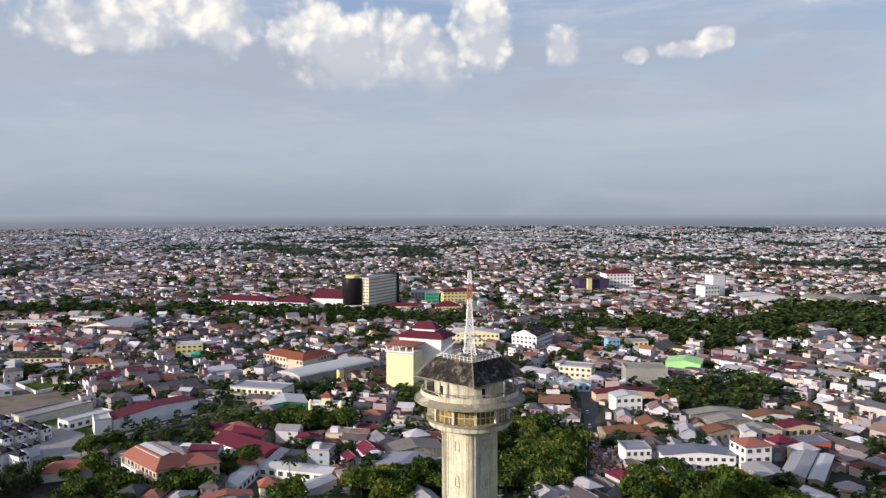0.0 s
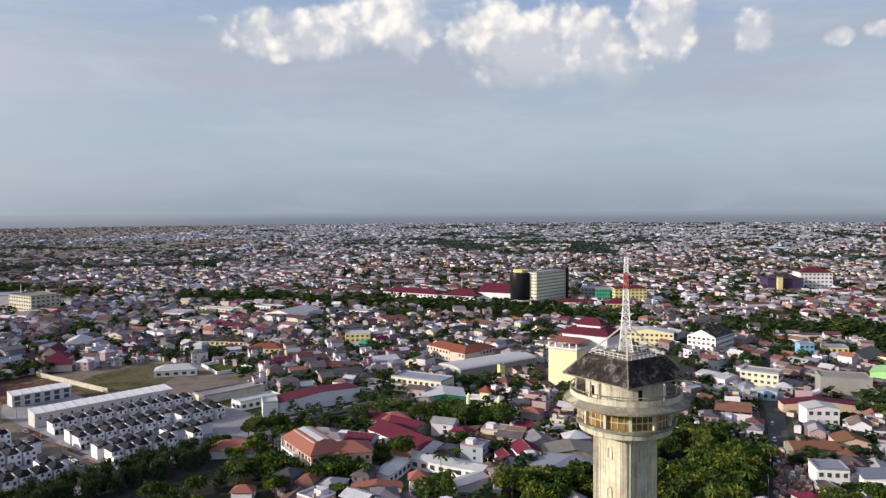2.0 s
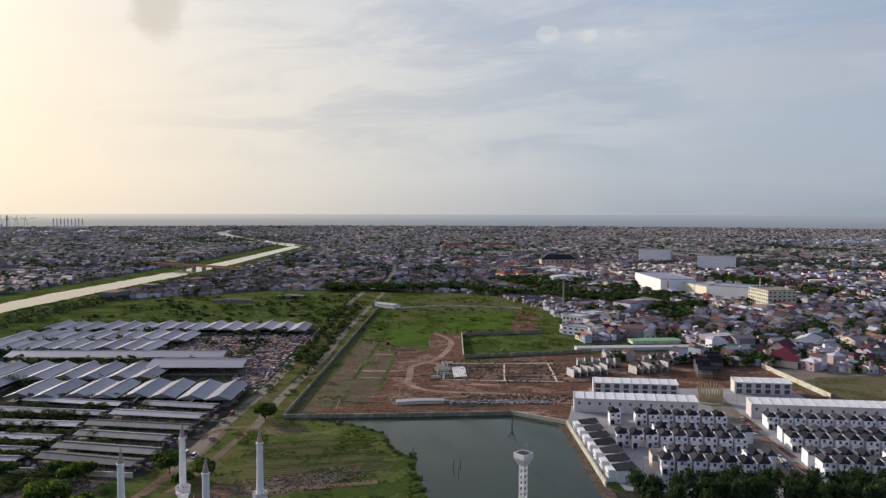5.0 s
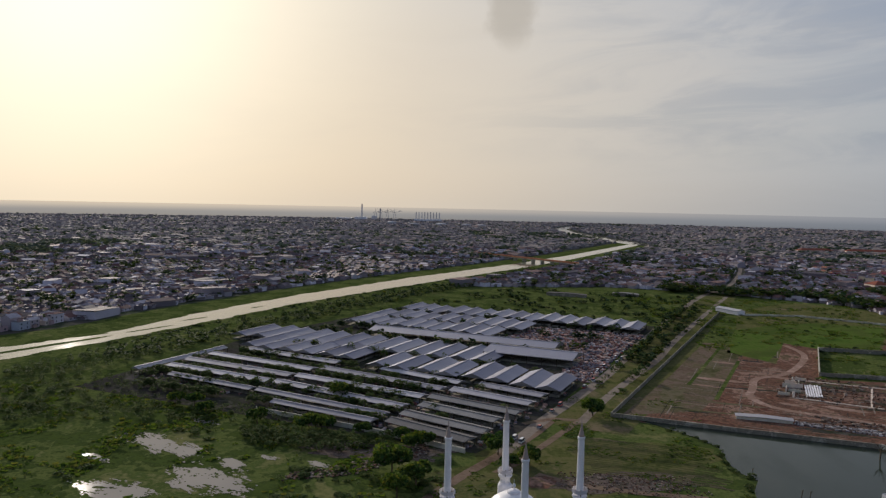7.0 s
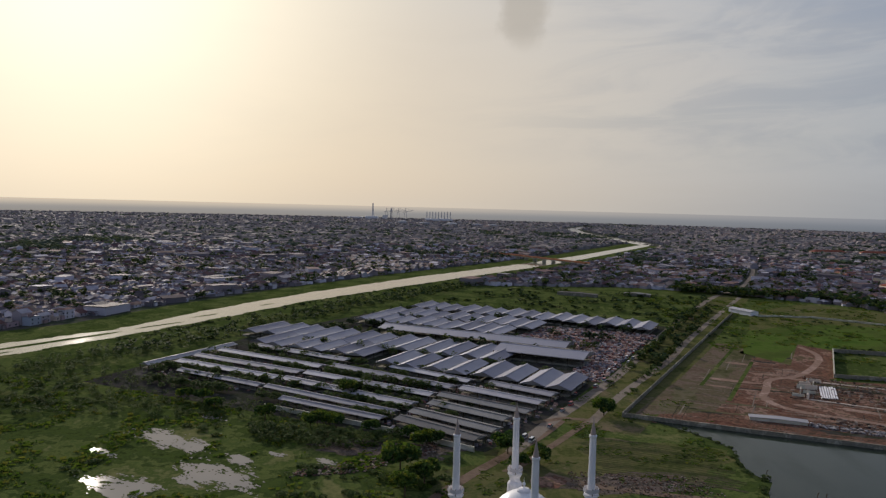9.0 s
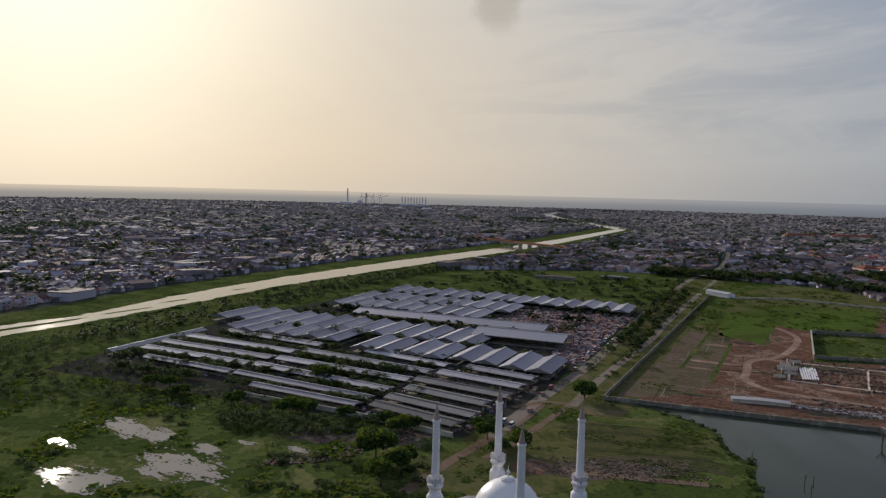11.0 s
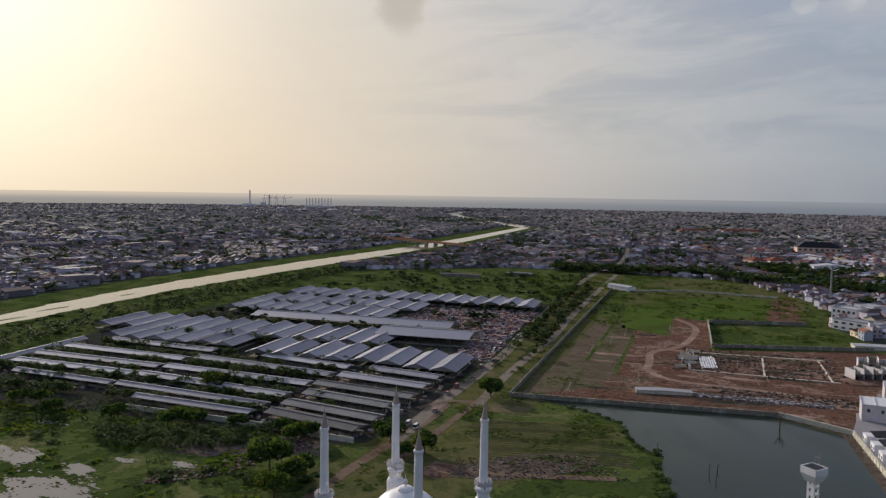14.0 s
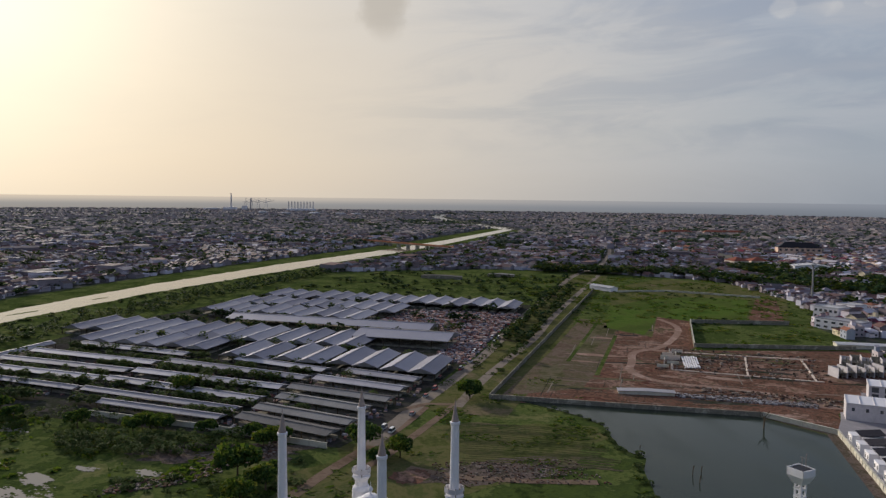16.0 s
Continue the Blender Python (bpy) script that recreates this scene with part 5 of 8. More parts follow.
def make_hospital():
    root = block("clinic", "three-storey orange building with a coral tiled roof", "office", *facing((-138, 320.5), (-116, 299.5), 15.5), 11.3, "orange", floors=3, bays=9, sides=(0, 3, 1))
    part("tile_roof", Shape().hip(15.5, 30.4, 11.5, 4.2, 0.9, flat=0.5).moved(0, 0, 0, math.pi / 2), "coral", root)
    part("ridge_roof", Shape().gable(8.4, 21, 15.2, 0.9, 0.5), "whiteroof", root, "pale metal ridge roof").rotation_euler = (0, 0, math.pi / 2)
    turn = radians(68.6)
    part("wing_wall", Shape().box(-9, 9, -7, 7, 0, 10.6).moved(12.3, 10.6, 0, turn), "orange", root)
    part("wing_roof", Shape().hip(14, 18, 10.8, 3.4).moved(0, 0, 0, math.pi / 2).moved(12.3, 10.6, 0, turn), "coral", root)
    wing = Shape().box(-0.7, 0.7, -0.1, 0.1, 0, 1.5).mesh("window", "glass")
    for z in (1.0, 4.6, 8.0):
        for k in range(5):
            part("window", wing, "glass", root).matrix_basis = pose(12.3, 10.6, 0, 0, 0, 68.6) @ pose(-7.2 + 3.6 * k, -7.02, z)
    for z in (3.7, 7.4):
        part("balcony_slab", Shape().box(-15.2, 8, -9.0, -7.7, z - 0.2, z).box(-15.2, 8, -9.0, -8.85, z, z + 0.9), "white", root)
    for k in range(6):
        part("column", Shape().box(-15 + k * 4.4, -14.6 + k * 4.4, -9.0, -8.6, 0, 11.2), "white", root)
    LANDMARK_SPOTS.append((-105, 315, 13))


make_hospital()
block("workshop", "long low workshop with a dark maroon roof", "workshop", *along((-75, 341), (-108, 367), 15), 5, "white", "gable", "maroon", 3.4, 1, 8, (1, 3))
block("workshop", "low workshop with a dark maroon roof", "workshop", *along((-88, 372), (-122, 388), 11), 4.4, "grime", "gable", "maroon", 2.4)
block("warehouse", "low building under a white metal roof", "warehouse", *along((-84, 331), (-47, 320), 9), 4.4, "white", "gable", "whiteroof", 1.2, 1, 9, (1, 3))
block("warehouse", "narrow building under a pale metal roof", "warehouse", *along((-88, 304), (-85, 325), 8), 4.2, "white", "gable", "whiteroof", 1.0, 1, 5, (1, 3))
block("warehouse", "narrow shed under a pale metal roof", "warehouse", *along((-58, 300), (-48, 314), 7.5), 4.0, "white", "gable", "whiteroof", 1.0)
block("gate_house", "low gate house with a coral hipped roof", "gate house", -71, 300, 18, 7, 7, 6.2, "cream", "hip", "coral", 3.2, 1, 2, (0,))
block("gate_range", "long low gate building with a coral roof", "gate house", *facing((-94.5, 288), (-76, 294), 6), 3.6, "cream", "gable", "coral", 1.6)
block("kiosk", "small kiosk with a coral roof under the trees", "kiosk", -136, 280, 12, 8, 6, 3.2, "white", "hip", "coral", 2.2)
block("store_shed", "grey metal-roofed store beside the trees", "store", *facing((-29, 321), (-9, 313), 16), 7, "grime", "gable", "metal", 1.8, 1, 4, (0,))
block("store_shed", "long brown store with weathered roof", "store", -14, 348, 14, 26, 15, 6.0, "grime", "gable", "asbestos", 2.0)


def make_gate():
    root = thing("gate_hall", "white columned gate hall with a terracotta turret", "gate hall", pose(-67, 429, 0, 0, 0, -8))
    part("wall", Shape().box(-9, 9, 2, 5, 0, 5), "cream", root)
    part("beam", Shape().box(-9.6, 9.6, -3.4, 5.4, 5, 6), "white", root)
    for k in range(8):
        part("column", Shape().lathe([(0.5, 0), (0.42, 0.5), (0.36, 4.6), (0.55, 5)], 10).moved(-8.8 + k * 2.5, -2.8), "white", root)
    part("turret", Shape().box(-2.6, 2.6, -2.2, 3.2, 6, 9.4), "cream", root)
    part("turret_roof", Shape().hip(5.2, 5.4, 9.4, 3.4, 0.7).moved(0, 0.5), "terracotta", root, "steep terracotta turret roof")
    for x in (-9, 9):
        part("end_turret", Shape().lathe([(1.3, 0), (1.3, 6.6), (1.5, 6.7), (0.1, 8.4)], 12).moved(x, -2.4), "cream", root)
    LANDMARK_SPOTS.append((-67, 429, 14))


make_gate()
block("showroom", "green-fronted showroom with a wide grey roof", "showroom", *facing((-101, 421), (-78, 428), 20), 6.0, "teal", "gable", "whiteroof", 1.8, 1, 6, (0,))
block("shop_house", "two-storey cream shop with yellow panels", "shop", *facing((-131, 458), (-97, 448), 16), 8.5, "ivory", "flat", "metal", 1, 2, 9, (0, 3))
block("warehouse", "long white-walled warehouse with a dark maroon roof", "warehouse", *facing((-172, 389), (-142, 432), 14), 7.5, "white", "gable", "maroon", 1.6)
block("stepped_house", "white stepped house at the warehouse's end", "house", *facing((-180, 384), (-173, 388), 12), 8, "white", "flat", "whiteroof")
block("red_house", "low house with a bright red roof", "house", -106, 384, 25, 14, 12, 5, "white", "hip", "coral", 3.0)
block("sports_shop", "long white hall with pale metal roof", "hall", *along((-322, 700), (-312, 746), 34), 8, "white", "gable", "whiteroof", 4, 1, 10, (0, 3))
block("long_block", "long low white building with flat roof", "building", -413, 746, -12, 52, 12, 6, "ivory", "flat", "whiteroof", 1, 2, 12, (0,))
block("long_block", "low white building beside the green belt", "building", -362, 764, -16, 34, 12, 7, "white", "flat", "whiteroof", 1, 2, 8, (0,))
block("long_block", "small white flat-roofed block", "building", -250, 742, -10, 22, 12, 8, "white", "flat", "whiteroof", 1, 2, 5, (0,))
block("yellow_house", "square yellow house with flat roof", "house", -203, 600, 14, 20, 14, 10, "yellow", "flat", "whiteroof", 1, 3, 5, (0, 3))
block("green_house", "house with a vivid green roof", "house", -190, 582, 20, 12, 10, 5, "white", "hip", "teal", 2.6)
block("turret_house", "cream house with two small turrets", "house", -256, 542, 8, 24, 12, 7, "cream", "hip", "terracotta", 3, 2, 6, (0, 3))
block("long_house", "long house with a dark brown roof and cream front", "house", -307, 564, 4, 45, 14, 7, "cream", "hip", "shingle", 4, 2, 11, (0,))
block("hall_green", "hall with a bright green front and arched roof", "hall", 175, 542, -24, 24, 22, 7, "green", "gable", "green", 2.0)
block("grey_hall", "bare grey concrete hall", "hall", 134, 498, -4, 27, 18, 12, "grey", "flat", "asbestos")
block("office_house", "pale cream three-storey house with white cornice", "house", 91, 508, -22, 22, 14, 11, "ivory", "flat", "whiteroof", 1, 3, 6, (0, 1))
block("blue_house", "narrow sky-blue plastered house", "house", 138, 612, 8, 10, 10, 11, "blue", "flat", "metal", 1, 3, 3, (0,))
block("yellow_house", "low yellow house with grey roof", "house", 160, 620, 4, 16, 12, 8, "yellow", "flat", "metal", 1, 2, 4, (0,))
block("brown_house", "long gabled house with a brown roof", "house", 174, 602, -34, 14, 34, 6, "cream", "gable", "asbestos", 4, 2, 5, (0, 3))
for x, y, w in ((66, 480, 13), (79, 490, 10), (89, 482, 12)):
    block("blue_house", "low house painted pale sky blue", "house", x, y, -12, w, 9, 5, "paleblue", "gable", "whiteroof", 1.5, 1, 3, (0,))
block("office_tower", "plain white office block", "office", 348, 962, 18, 18, 16, 32, "white", "flat", "whiteroof", 1, 7, 4, (1,))
block("office_annex", "lower white wing beside the office block", "office", 334, 948, 18, 22, 18, 20, "white", "flat", "whiteroof", 1, 4, 5, (0,), clear=False)
block("market_hall", "long pale hall with a low white roof", "hall", *facing((364, 915), (421, 925), 28), 9, "white", "gable", "whiteroof", 3)
for x in (452, 480, 508):
    block("grey_hall", "pale hall with a grey curved roof", "hall", x, 900 + (x - 452) * 0.1, 10, 26, 36, 9, "concrete", "arch", "asbestos", 4)
block("office_block", "purple office with a yellow stripe and dark roof", "office", 209, 1062, 6, 43, 30, 18, "purple", "hip", "shingle", 6, 4, 9, (0, 1))
block("office_block", "white upper office with a maroon roof", "office", 252, 1092, 6, 40, 30, 24, "white", "hip", "maroon", 6, 5, 8, (0, 1))
block("yellow_stripe", "yellow stair tower of the purple office", "stair tower", 203, 1044, 6, 6, 6, 20, "yellow", clear=False)
block("row_shop", "long row of white shops with a grey roof", "shop", *facing((98, 332), (130, 330), 12), 7, "white", "gable", "metal", 1.6, 2, 9, (0,))
block("row_shop", "white two-storey shop with grey roof", "shop", 88, 342, 4, 12, 11, 8.0, "white", "flat", "metal", 1, 2, 4, (0,))
block("tall_shop", "tall narrow white shop under an orange hipped roof", "shop", 138, 334, 12, 13, 12, 12, "white", "hip", "coral", 2.5, 3, 3, (0, 3))
block("canopy_shed", "open shed with a low pitched grey metal roof", "shed", 138, 318, 8, 13, 16, 5.2, "grime", "gable", "whiteroof", 0.9)
block("canopy_shed", "tall shed with a low pitched pale metal roof", "shed", 155, 323, -33, 9, 38, 6.4, "grime", "gable", "whiteroof", 1.0)
block("canopy_shed", "narrow shed with a pale metal roof", "shed", 163, 320, -33, 5.5, 38, 5.6, "grime", "gable", "whiteroof", 0.5)
block("brown_shop", "shop house with weathered brown roof", "shop", 90, 378, 100, 12, 20, 5, "grime", "gable", "browntile", 2.0, 1, 3, (0,))
block("brown_shop", "shop house with a brown pent roof", "shop", 108, 388, 4, 14, 12, 6, "orange", "gable", "browntile", 2.2, 1, 3, (0,))
block("grey_store", "windowless grey store wall behind the trees", "store", 150, 412, 10, 34, 9, 5, "grey", "gable", "asbestos", 1.5)
block("red_hall", "long hall with a dull maroon roof", "hall", 112, 458, 4, 40, 10, 5, "orange", "gable", "maroon", 2.2)
block("white_shop", "white two-storey house with pale roof", "house", 106, 434, 8, 16, 11, 9, "white", "gable", "whiteroof", 1.6, 2, 4, (0,))
for x, y, w, m, r in ((140, 376, 18, "grime", "browntile"), (160, 378, 20, "peach", "asbestos"), (182, 384, 20, "orange", "maroon"), (150, 394, 22, "grime", "asbestos"), (176, 404, 24, "white", "browntile")):
    block("shop_row", "low shop row with a weathered pitched roof", "shop", x, y, 8, w, 10, 5.5, m, "gable", r, 1.8, 1, 5, (0,))
block("red_shop", "shop with a bright red front and flat roof", "shop", 176, 356, 6, 14, 10, 6, "red", "flat", "metal", 1, 1, 3, (0,))
for x, y, w in ((-1245, 1068, 64), (-1031, 1029, 64)):
    block("apartment_tower", "long white many-storey apartment slab", "apartment", x, y, 42, w, 14, 27, "white", "flat", "whiteroof", 1, 8, 2, (1, 3))
for x, y, w in ((-890, 168, 46), (-905, 240, 30), (-1031, 203, 54), (-977, 336, 36)):
    block("field_shed", "long low pale shed on the marshy field", "shed", x, y, 66, w, 9, 3, "grime", "gable", "asbestos", 0.8, clear=False)
block("factory", "large white factory with a flat grey roof", "factory", *facing((-871, 725), (-767, 684), 46), 19, "white", "flat", "metal")
block("factory", "cream factory hall with a flat pale roof", "factory", *facing((-762, 713), (-703, 700), 36), 15, "ivory", "flat", "whiteroof")
block("factory", "white factory hall with a long flat roof", "factory", *facing((-701, 700), (-652, 722), 40), 17, "white", "flat", "metal")
block("unfinished_tower", "bare concrete frame of an unfinished building", "building site", *facing((-646, 709), (-604, 694), 32), 20, "concrete", "flat", "grime", 1, 5, 9, (0, 1, 3))
block("brick_factory", "long orange factory with a dark pitched roof", "factory", *facing((-1215, 779), (-1191, 842), 26), 15, "orange", "hip", "black", 9, 2, 8, (0,))
block("storage_hall", "wide white hall under a pale roof", "hall", *facing((-940, 632), (-926, 674), 24), 9, "white", "gable", "whiteroof", 3)
for p, q in (((-1030, 599), (-1032, 622)), ((-1032, 626), (-1028, 650)), ((-1923, 893), (-1931, 980)), ((-1934, 1013), (-1908, 1116))):
    block("red_hall", "long hall with a dull red hipped roof", "hall", *facing(p, q, 24), 8, "peach", "hip", "terracotta", 5)
block("storage_hall", "very wide low hall with a pale flat roof", "hall", *facing((-1697, 1082), (-1674, 1149), 60), 8, "white", "flat", "whiteroof")
block("white_house", "tall white gabled house", "house", -412, 530, 30, 16, 22, 9, "white", "gable", "whiteroof", 3, 2, 3, (0,))
block("maroon_house", "large house with a steep maroon roof", "house", -404, 494, 24, 12, 22, 7, "peach", "gable", "maroon", 5, 2, 3, (0, 3))
block("maroon_house", "house with a broad maroon hipped roof", "house", -390, 482, 24, 15, 16, 6, "white", "hip", "maroon", 4, 2, 4, (0,))
block("maroon_house", "low maroon-roofed wing with pale walls", "house", -376, 466, 114, 10, 18, 5, "peach", "gable", "maroon", 3, 1, 3, (0, 1))
block("villa", "white villa with flat terraces", "villa", -590, 438, 25, 20, 16, 9, "white", "flat", "whiteroof", 1, 2, 5, (0, 3))
block("villa", "long white villa with terraces", "villa", -540, 412, 25, 34, 14, 7, "white", "flat", "whiteroof", 1, 2, 6, (0, 3))
block("villa", "white house beside the green field", "villa", -610, 470, 15, 18, 14, 8, "white", "flat", "whiteroof", 1, 2, 5, (0,))
block("long_shed", "white shed roof by the field gate", "shed", -776, 318, -66, 10, 30, 4, "white", "gable", "whiteroof", 1.2, clear=False)
block("sheet_hall", "long low sheds under pale sheets beside the plot", "shed", *along((-483, 366), (-448, 466), 9), 2.2, "concrete", "gable", "whiteroof", 0.6)
block("sheet_hall", "low shed with a pale green roof", "shed", *along((-492, 424), (-480, 462), 13), 2.4, "concrete", "gable", "palegreen", 0.6)
block("club_house", "white hall with arcade front on the estate edge", "club house", -287, 470, 28, 27, 13, 4.2, "white", "hip", "whiteroof", 3.2, 1, 5, (0, 1))
block("shop_hall", "long pale wall building behind the estate", "building", -222, 424, 58, 40, 14, 4.2, "concrete", "flat", "paving")
block("house_row", "pale flat-roofed house row at the estate edge", "house", -196, 408, 58, 26, 10, 4.5, "white", "flat", "whiteroof", 1, 1, 6, (0, 3))
block("red_pavilion", "low pavilion with a coral red hipped roof", "pavilion", -165, 326, 20, 20, 11, 4, "white", "hip", "coral", 3.4)


def make_tank():
    root = thing("light_mast", "slim tall grey mast with a small round head", "mast", pose(-683, 484, 0))
    part("pole", Shape().lathe([(1.0, 0), (0.7, 34)], 10), "grey", root)
    part("head", Shape().lathe([(0.7, 33), (2.6, 34), (2.6, 34.8), (0.1, 35.2)], 16), "whiteroof", root)
    for k in range(3):
        part("base_leg", Shape().beam((2.4 * math.cos(k * 2.1), 2.4 * math.sin(k * 2.1), 0), (0, 0, 5), 0.3), "grey", root)


make_tank()


def lattice(root, z0, z1, r0, r1, mats, bays, name="lattice"):
    s = Shape()
    c = [(math.cos(math.tau * (k + 0.5) / 4), math.sin(math.tau * (k + 0.5) / 4)) for k in range(4)]
    for b in range(bays):
        za, zb = z0 + (z1 - z0) * b / bays, z0 + (z1 - z0) * (b + 1) / bays
        ra, rb = r0 + (r1 - r0) * b / bays, r0 + (r1 - r0) * (b + 1) / bays
        for k in range(4):
            p, q = c[k], c[(k + 1) % 4]
            s.beam((p[0] * ra, p[1] * ra, za), (p[0] * rb, p[1] * rb, zb), 0.13)
            s.beam((p[0] * ra, p[1] * ra, za), (q[0] * rb, q[1] * rb, zb), 0.08)
            s.beam((q[0] * ra, q[1] * ra, za), (p[0] * rb, p[1] * rb, zb), 0.08)
            s.beam((p[0] * rb, p[1] * rb, zb), (q[0] * rb, q[1] * rb, zb), 0.08)
    return part(name, s, mats, root)


for x, y, h in ((700, 2300, 64), (735, 2330, 52), (1330, 3000, 62), (-260, 1180, 44), (-640, 720, 40), (-180, 905, 34), (-760, 690, 36)):
    root = thing("radio_mast", "thin red and white lattice radio mast", "mast", pose(x, y, 0), "radio masts")
    w = 0.6 if y < 2000 else 1.6
    for k in range(4):
        lattice(root, h * k / 4, h * (k + 1) / 4, w * (1.6 - 0.3 * k), w * (1.3 - 0.3 * k), "red" if k % 2 else "white", 3, "mast_section")


# ---- observation tower ----
def make_tower():
    tx, ty, turn = 7.8, 221.0, 2.0
    root = thing("observation_tower", "stained cream concrete observation tower with a round gallery pod", "tower", pose(tx, ty, 0, 0, 0, turn))

    def octagon(r, cut):
        """A square standing on its corner with clipped corners."""
        pts = []
        for k in range(4):
            a = math.pi / 2 * k
            ax, ay = math.sin(a), -math.cos(a)
            for s in (-1, 1):
                pts.append((ax * (r - cut) - s * ay * cut, ay * (r - cut) + s * ax * cut))
        return pts

    part("shaft", Shape().prism(octagon(7.9, 1.0)[::1], 0, 53.5), "streaked", root)
    for k in range(4):
        a = math.pi / 2 * k
        c, s = math.cos(a), math.sin(a)
        rib = Shape().box(-1.15, 1.15, -0.5, 0.7, 0, 53.2).box(-0.25, 0.25, -0.75, -0.5, 0, 53.2).moved(0, -7.5)
        part("corner_rib", rib.moved(0, 0, 0, a), "streaked", root)
        # arched blind niches on the face between two ribs
        for z in (36.0, 46.6, 25.4, 14.8):
            arch = Shape()
            for sgn in (-1, 1):
                arch.box(sgn * 0.75 - 0.14, sgn * 0.75 + 0.14, -0.22, 0.1, z, z + 2.0)
                for q in range(5):
                    t0, t1 = math.pi / 2 * q / 5, math.pi / 2 * (q + 1) / 5
                    p = [(sgn * 0.75 * math.cos(t), z + 2.0 + 1.0 * math.sin(t)) for t in (t0, t1)]
                    arch.beam((p[0][0], -0.06, p[0][1]), (p[1][0], -0.06, p[1][1]), 0.15)
            arch.box(-1.0, 1.0, -0.3, 0.1, z - 0.25, z)
            part("niche", arch.moved(0, -5.64).moved(0, 0, 0, a + math.pi / 4), "concrete", root)
        part("face_frame", Shape().box(-3.7, -3.45, -0.12, 0.05, 0, 51.5).box(3.45, 3.7, -0.12, 0.05, 0, 51.5).box(-3.45, 3.45, -0.12, 0.05, 51.2, 51.5).moved(0, -5.6).moved(0, 0, 0, a + math.pi / 4), "concrete", root)
    part("bracket_ring", Shape().lathe([(5.5, 51.8), (7.2, 52.2), (11.6, 53.6), (12.1, 53.9), (12.3, 55.2), (12.0, 55.6), (11.0, 55.6)], 64), "streaked", root, even=False)
    part("lower_ledge", Shape().lathe([(12.3, 55.4), (12.9, 55.5), (12.9, 56.2), (12.4, 56.3), (11.0, 56.3)], 64), "grime", root)
    part("restaurant_core", Shape().lathe([(10.6, 55.6), (10.6, 60.4)], 48), "dark", root)
    pane = Shape().box(-0.62, 0.62, -0.06, 0.06, 0, 1.55).mesh("pane", "amber")
    bar = Shape().box(-0.09, 0.09, -0.14, 0.14, 0, 3.8).mesh("mullion", "concrete")
    post = Shape().box(-0.35, 0.35, -0.4, 0.5, 0, 4.2).mesh("post", "concrete")
    rail = Shape().lathe([(11.35, 57.95), (11.75, 57.95), (11.75, 58.2), (11.35, 58.2), (11.35, 57.95)], 64)
    part("transom", rail, "concrete", root)
    for k in range(48):
        a = math.tau * k / 48
        for z in (56.35, 58.25):
            part("pane", pane, "amber", root).matrix_basis = pose(0, 0, 0, 0, 0, math.degrees(a)) @ pose(0, -11.5, z)
        b = part("mullion" if k % 4 else "post", bar if k % 4 else post, "concrete", root)
        b.matrix_basis = pose(0, 0, 0, 0, 0, math.degrees(a) + 3.75) @ pose(0, -11.6 if k % 4 else -12.1, 56.3)
    part("gallery_disc", Shape().lathe([(11.2, 60.4), (14.6, 60.6), (16.1, 61.2), (16.2, 61.5)], 72), "streaked", root, "broad flared concrete disc with stains")
    part("disc_top", Shape().lathe([(16.2, 61.5), (14.6, 62.9), (14.2, 63.0), (5.0, 63.0)], 72), "grime", root, "blackened top of the disc")
    part("disc_rim", Shape().lathe([(16.15, 61.15), (16.45, 61.2), (16.45, 61.75), (16.15, 61.7)], 72), "grime", root)
    part("parapet", Shape().lathe([(14.2, 62.9), (14.5, 62.9), (14.5, 64.3), (14.2, 64.3), (14.2, 62.9)], 72), "streaked", root)
    part("handrail", Shape().lathe([(14.25, 65.1), (14.45, 65.1), (14.45, 65.3), (14.25, 65.3), (14.25, 65.1)], 72), "grime", root)
    stick = Shape().box(-0.06, 0.06, -0.06, 0.06, 64.2, 65.2).mesh("baluster", "grime")
    for k in range(36):
        part("baluster", stick, "grime", root).matrix_basis = pose(0, 0, 0, 0, 0, k * 10) @ pose(0, -14.35, 0)
    part("gallery_room", Shape().lathe([(10.4, 63.0), (10.4, 68.6)], 48), "streaked", root)
    # solid black panels: the shade inside the openings is painted on the wall
    opening = Shape().box(-0.5, 0.5, -0.1, 0.1, 0, 2.6).mesh("opening", "black")
    for k in range(5):
        part("opening", opening, "black", root).matrix_basis = pose(0, 0, 0, 0, 0, 18 + k * 72) @ pose(0, -10.4, 63.6)
    for k in range(8):
        part("gallery_post", Shape().box(-0.25, 0.25, -0.25, 0.25, 63.0, 67.9).moved(0, -13.0).moved(0, 0, 0, math.tau * k / 8), "concrete", root)
    # square roof standing on its corner, in shingle courses
    for k in range(4):
        a = math.pi / 2 * k
        for j in range(9):
            r0, r1 = 16.4 - 6.4 * j / 9, 16.4 - 6.4 * (j + 1) / 9
            z0, z1 = 67.9 + 5.6 * j / 9, 67.9 + 5.6 * (j + 1) / 9
            p = [(0, -r0, z0 + 0.16), (r0, 0, z0 + 0.16), (r1, 0, z1 + 0.04), (0, -r1, z1 + 0.04), (0, -r0, z0 - 0.05), (r0, 0, z0 - 0.05), (r1, 0, z1 - 0.2), (0, -r1, z1 - 0.2)]
            part("shingle_course", Shape().add(p, [(0, 1, 2, 3), (0, 4, 5, 1), (7, 6, 5, 4)]).moved(0, 0, 0, a), "shingle", root)
        part("hip_ridge", Shape().beam((0, -16.4, 68.05), (0, -10.0, 73.65), 0.22), "grime", root)
        part("eave", Shape().beam((0, -16.4, 67.85), (16.4, 0, 67.85), 0.2).moved(0, 0, 0, a), "grime", root)
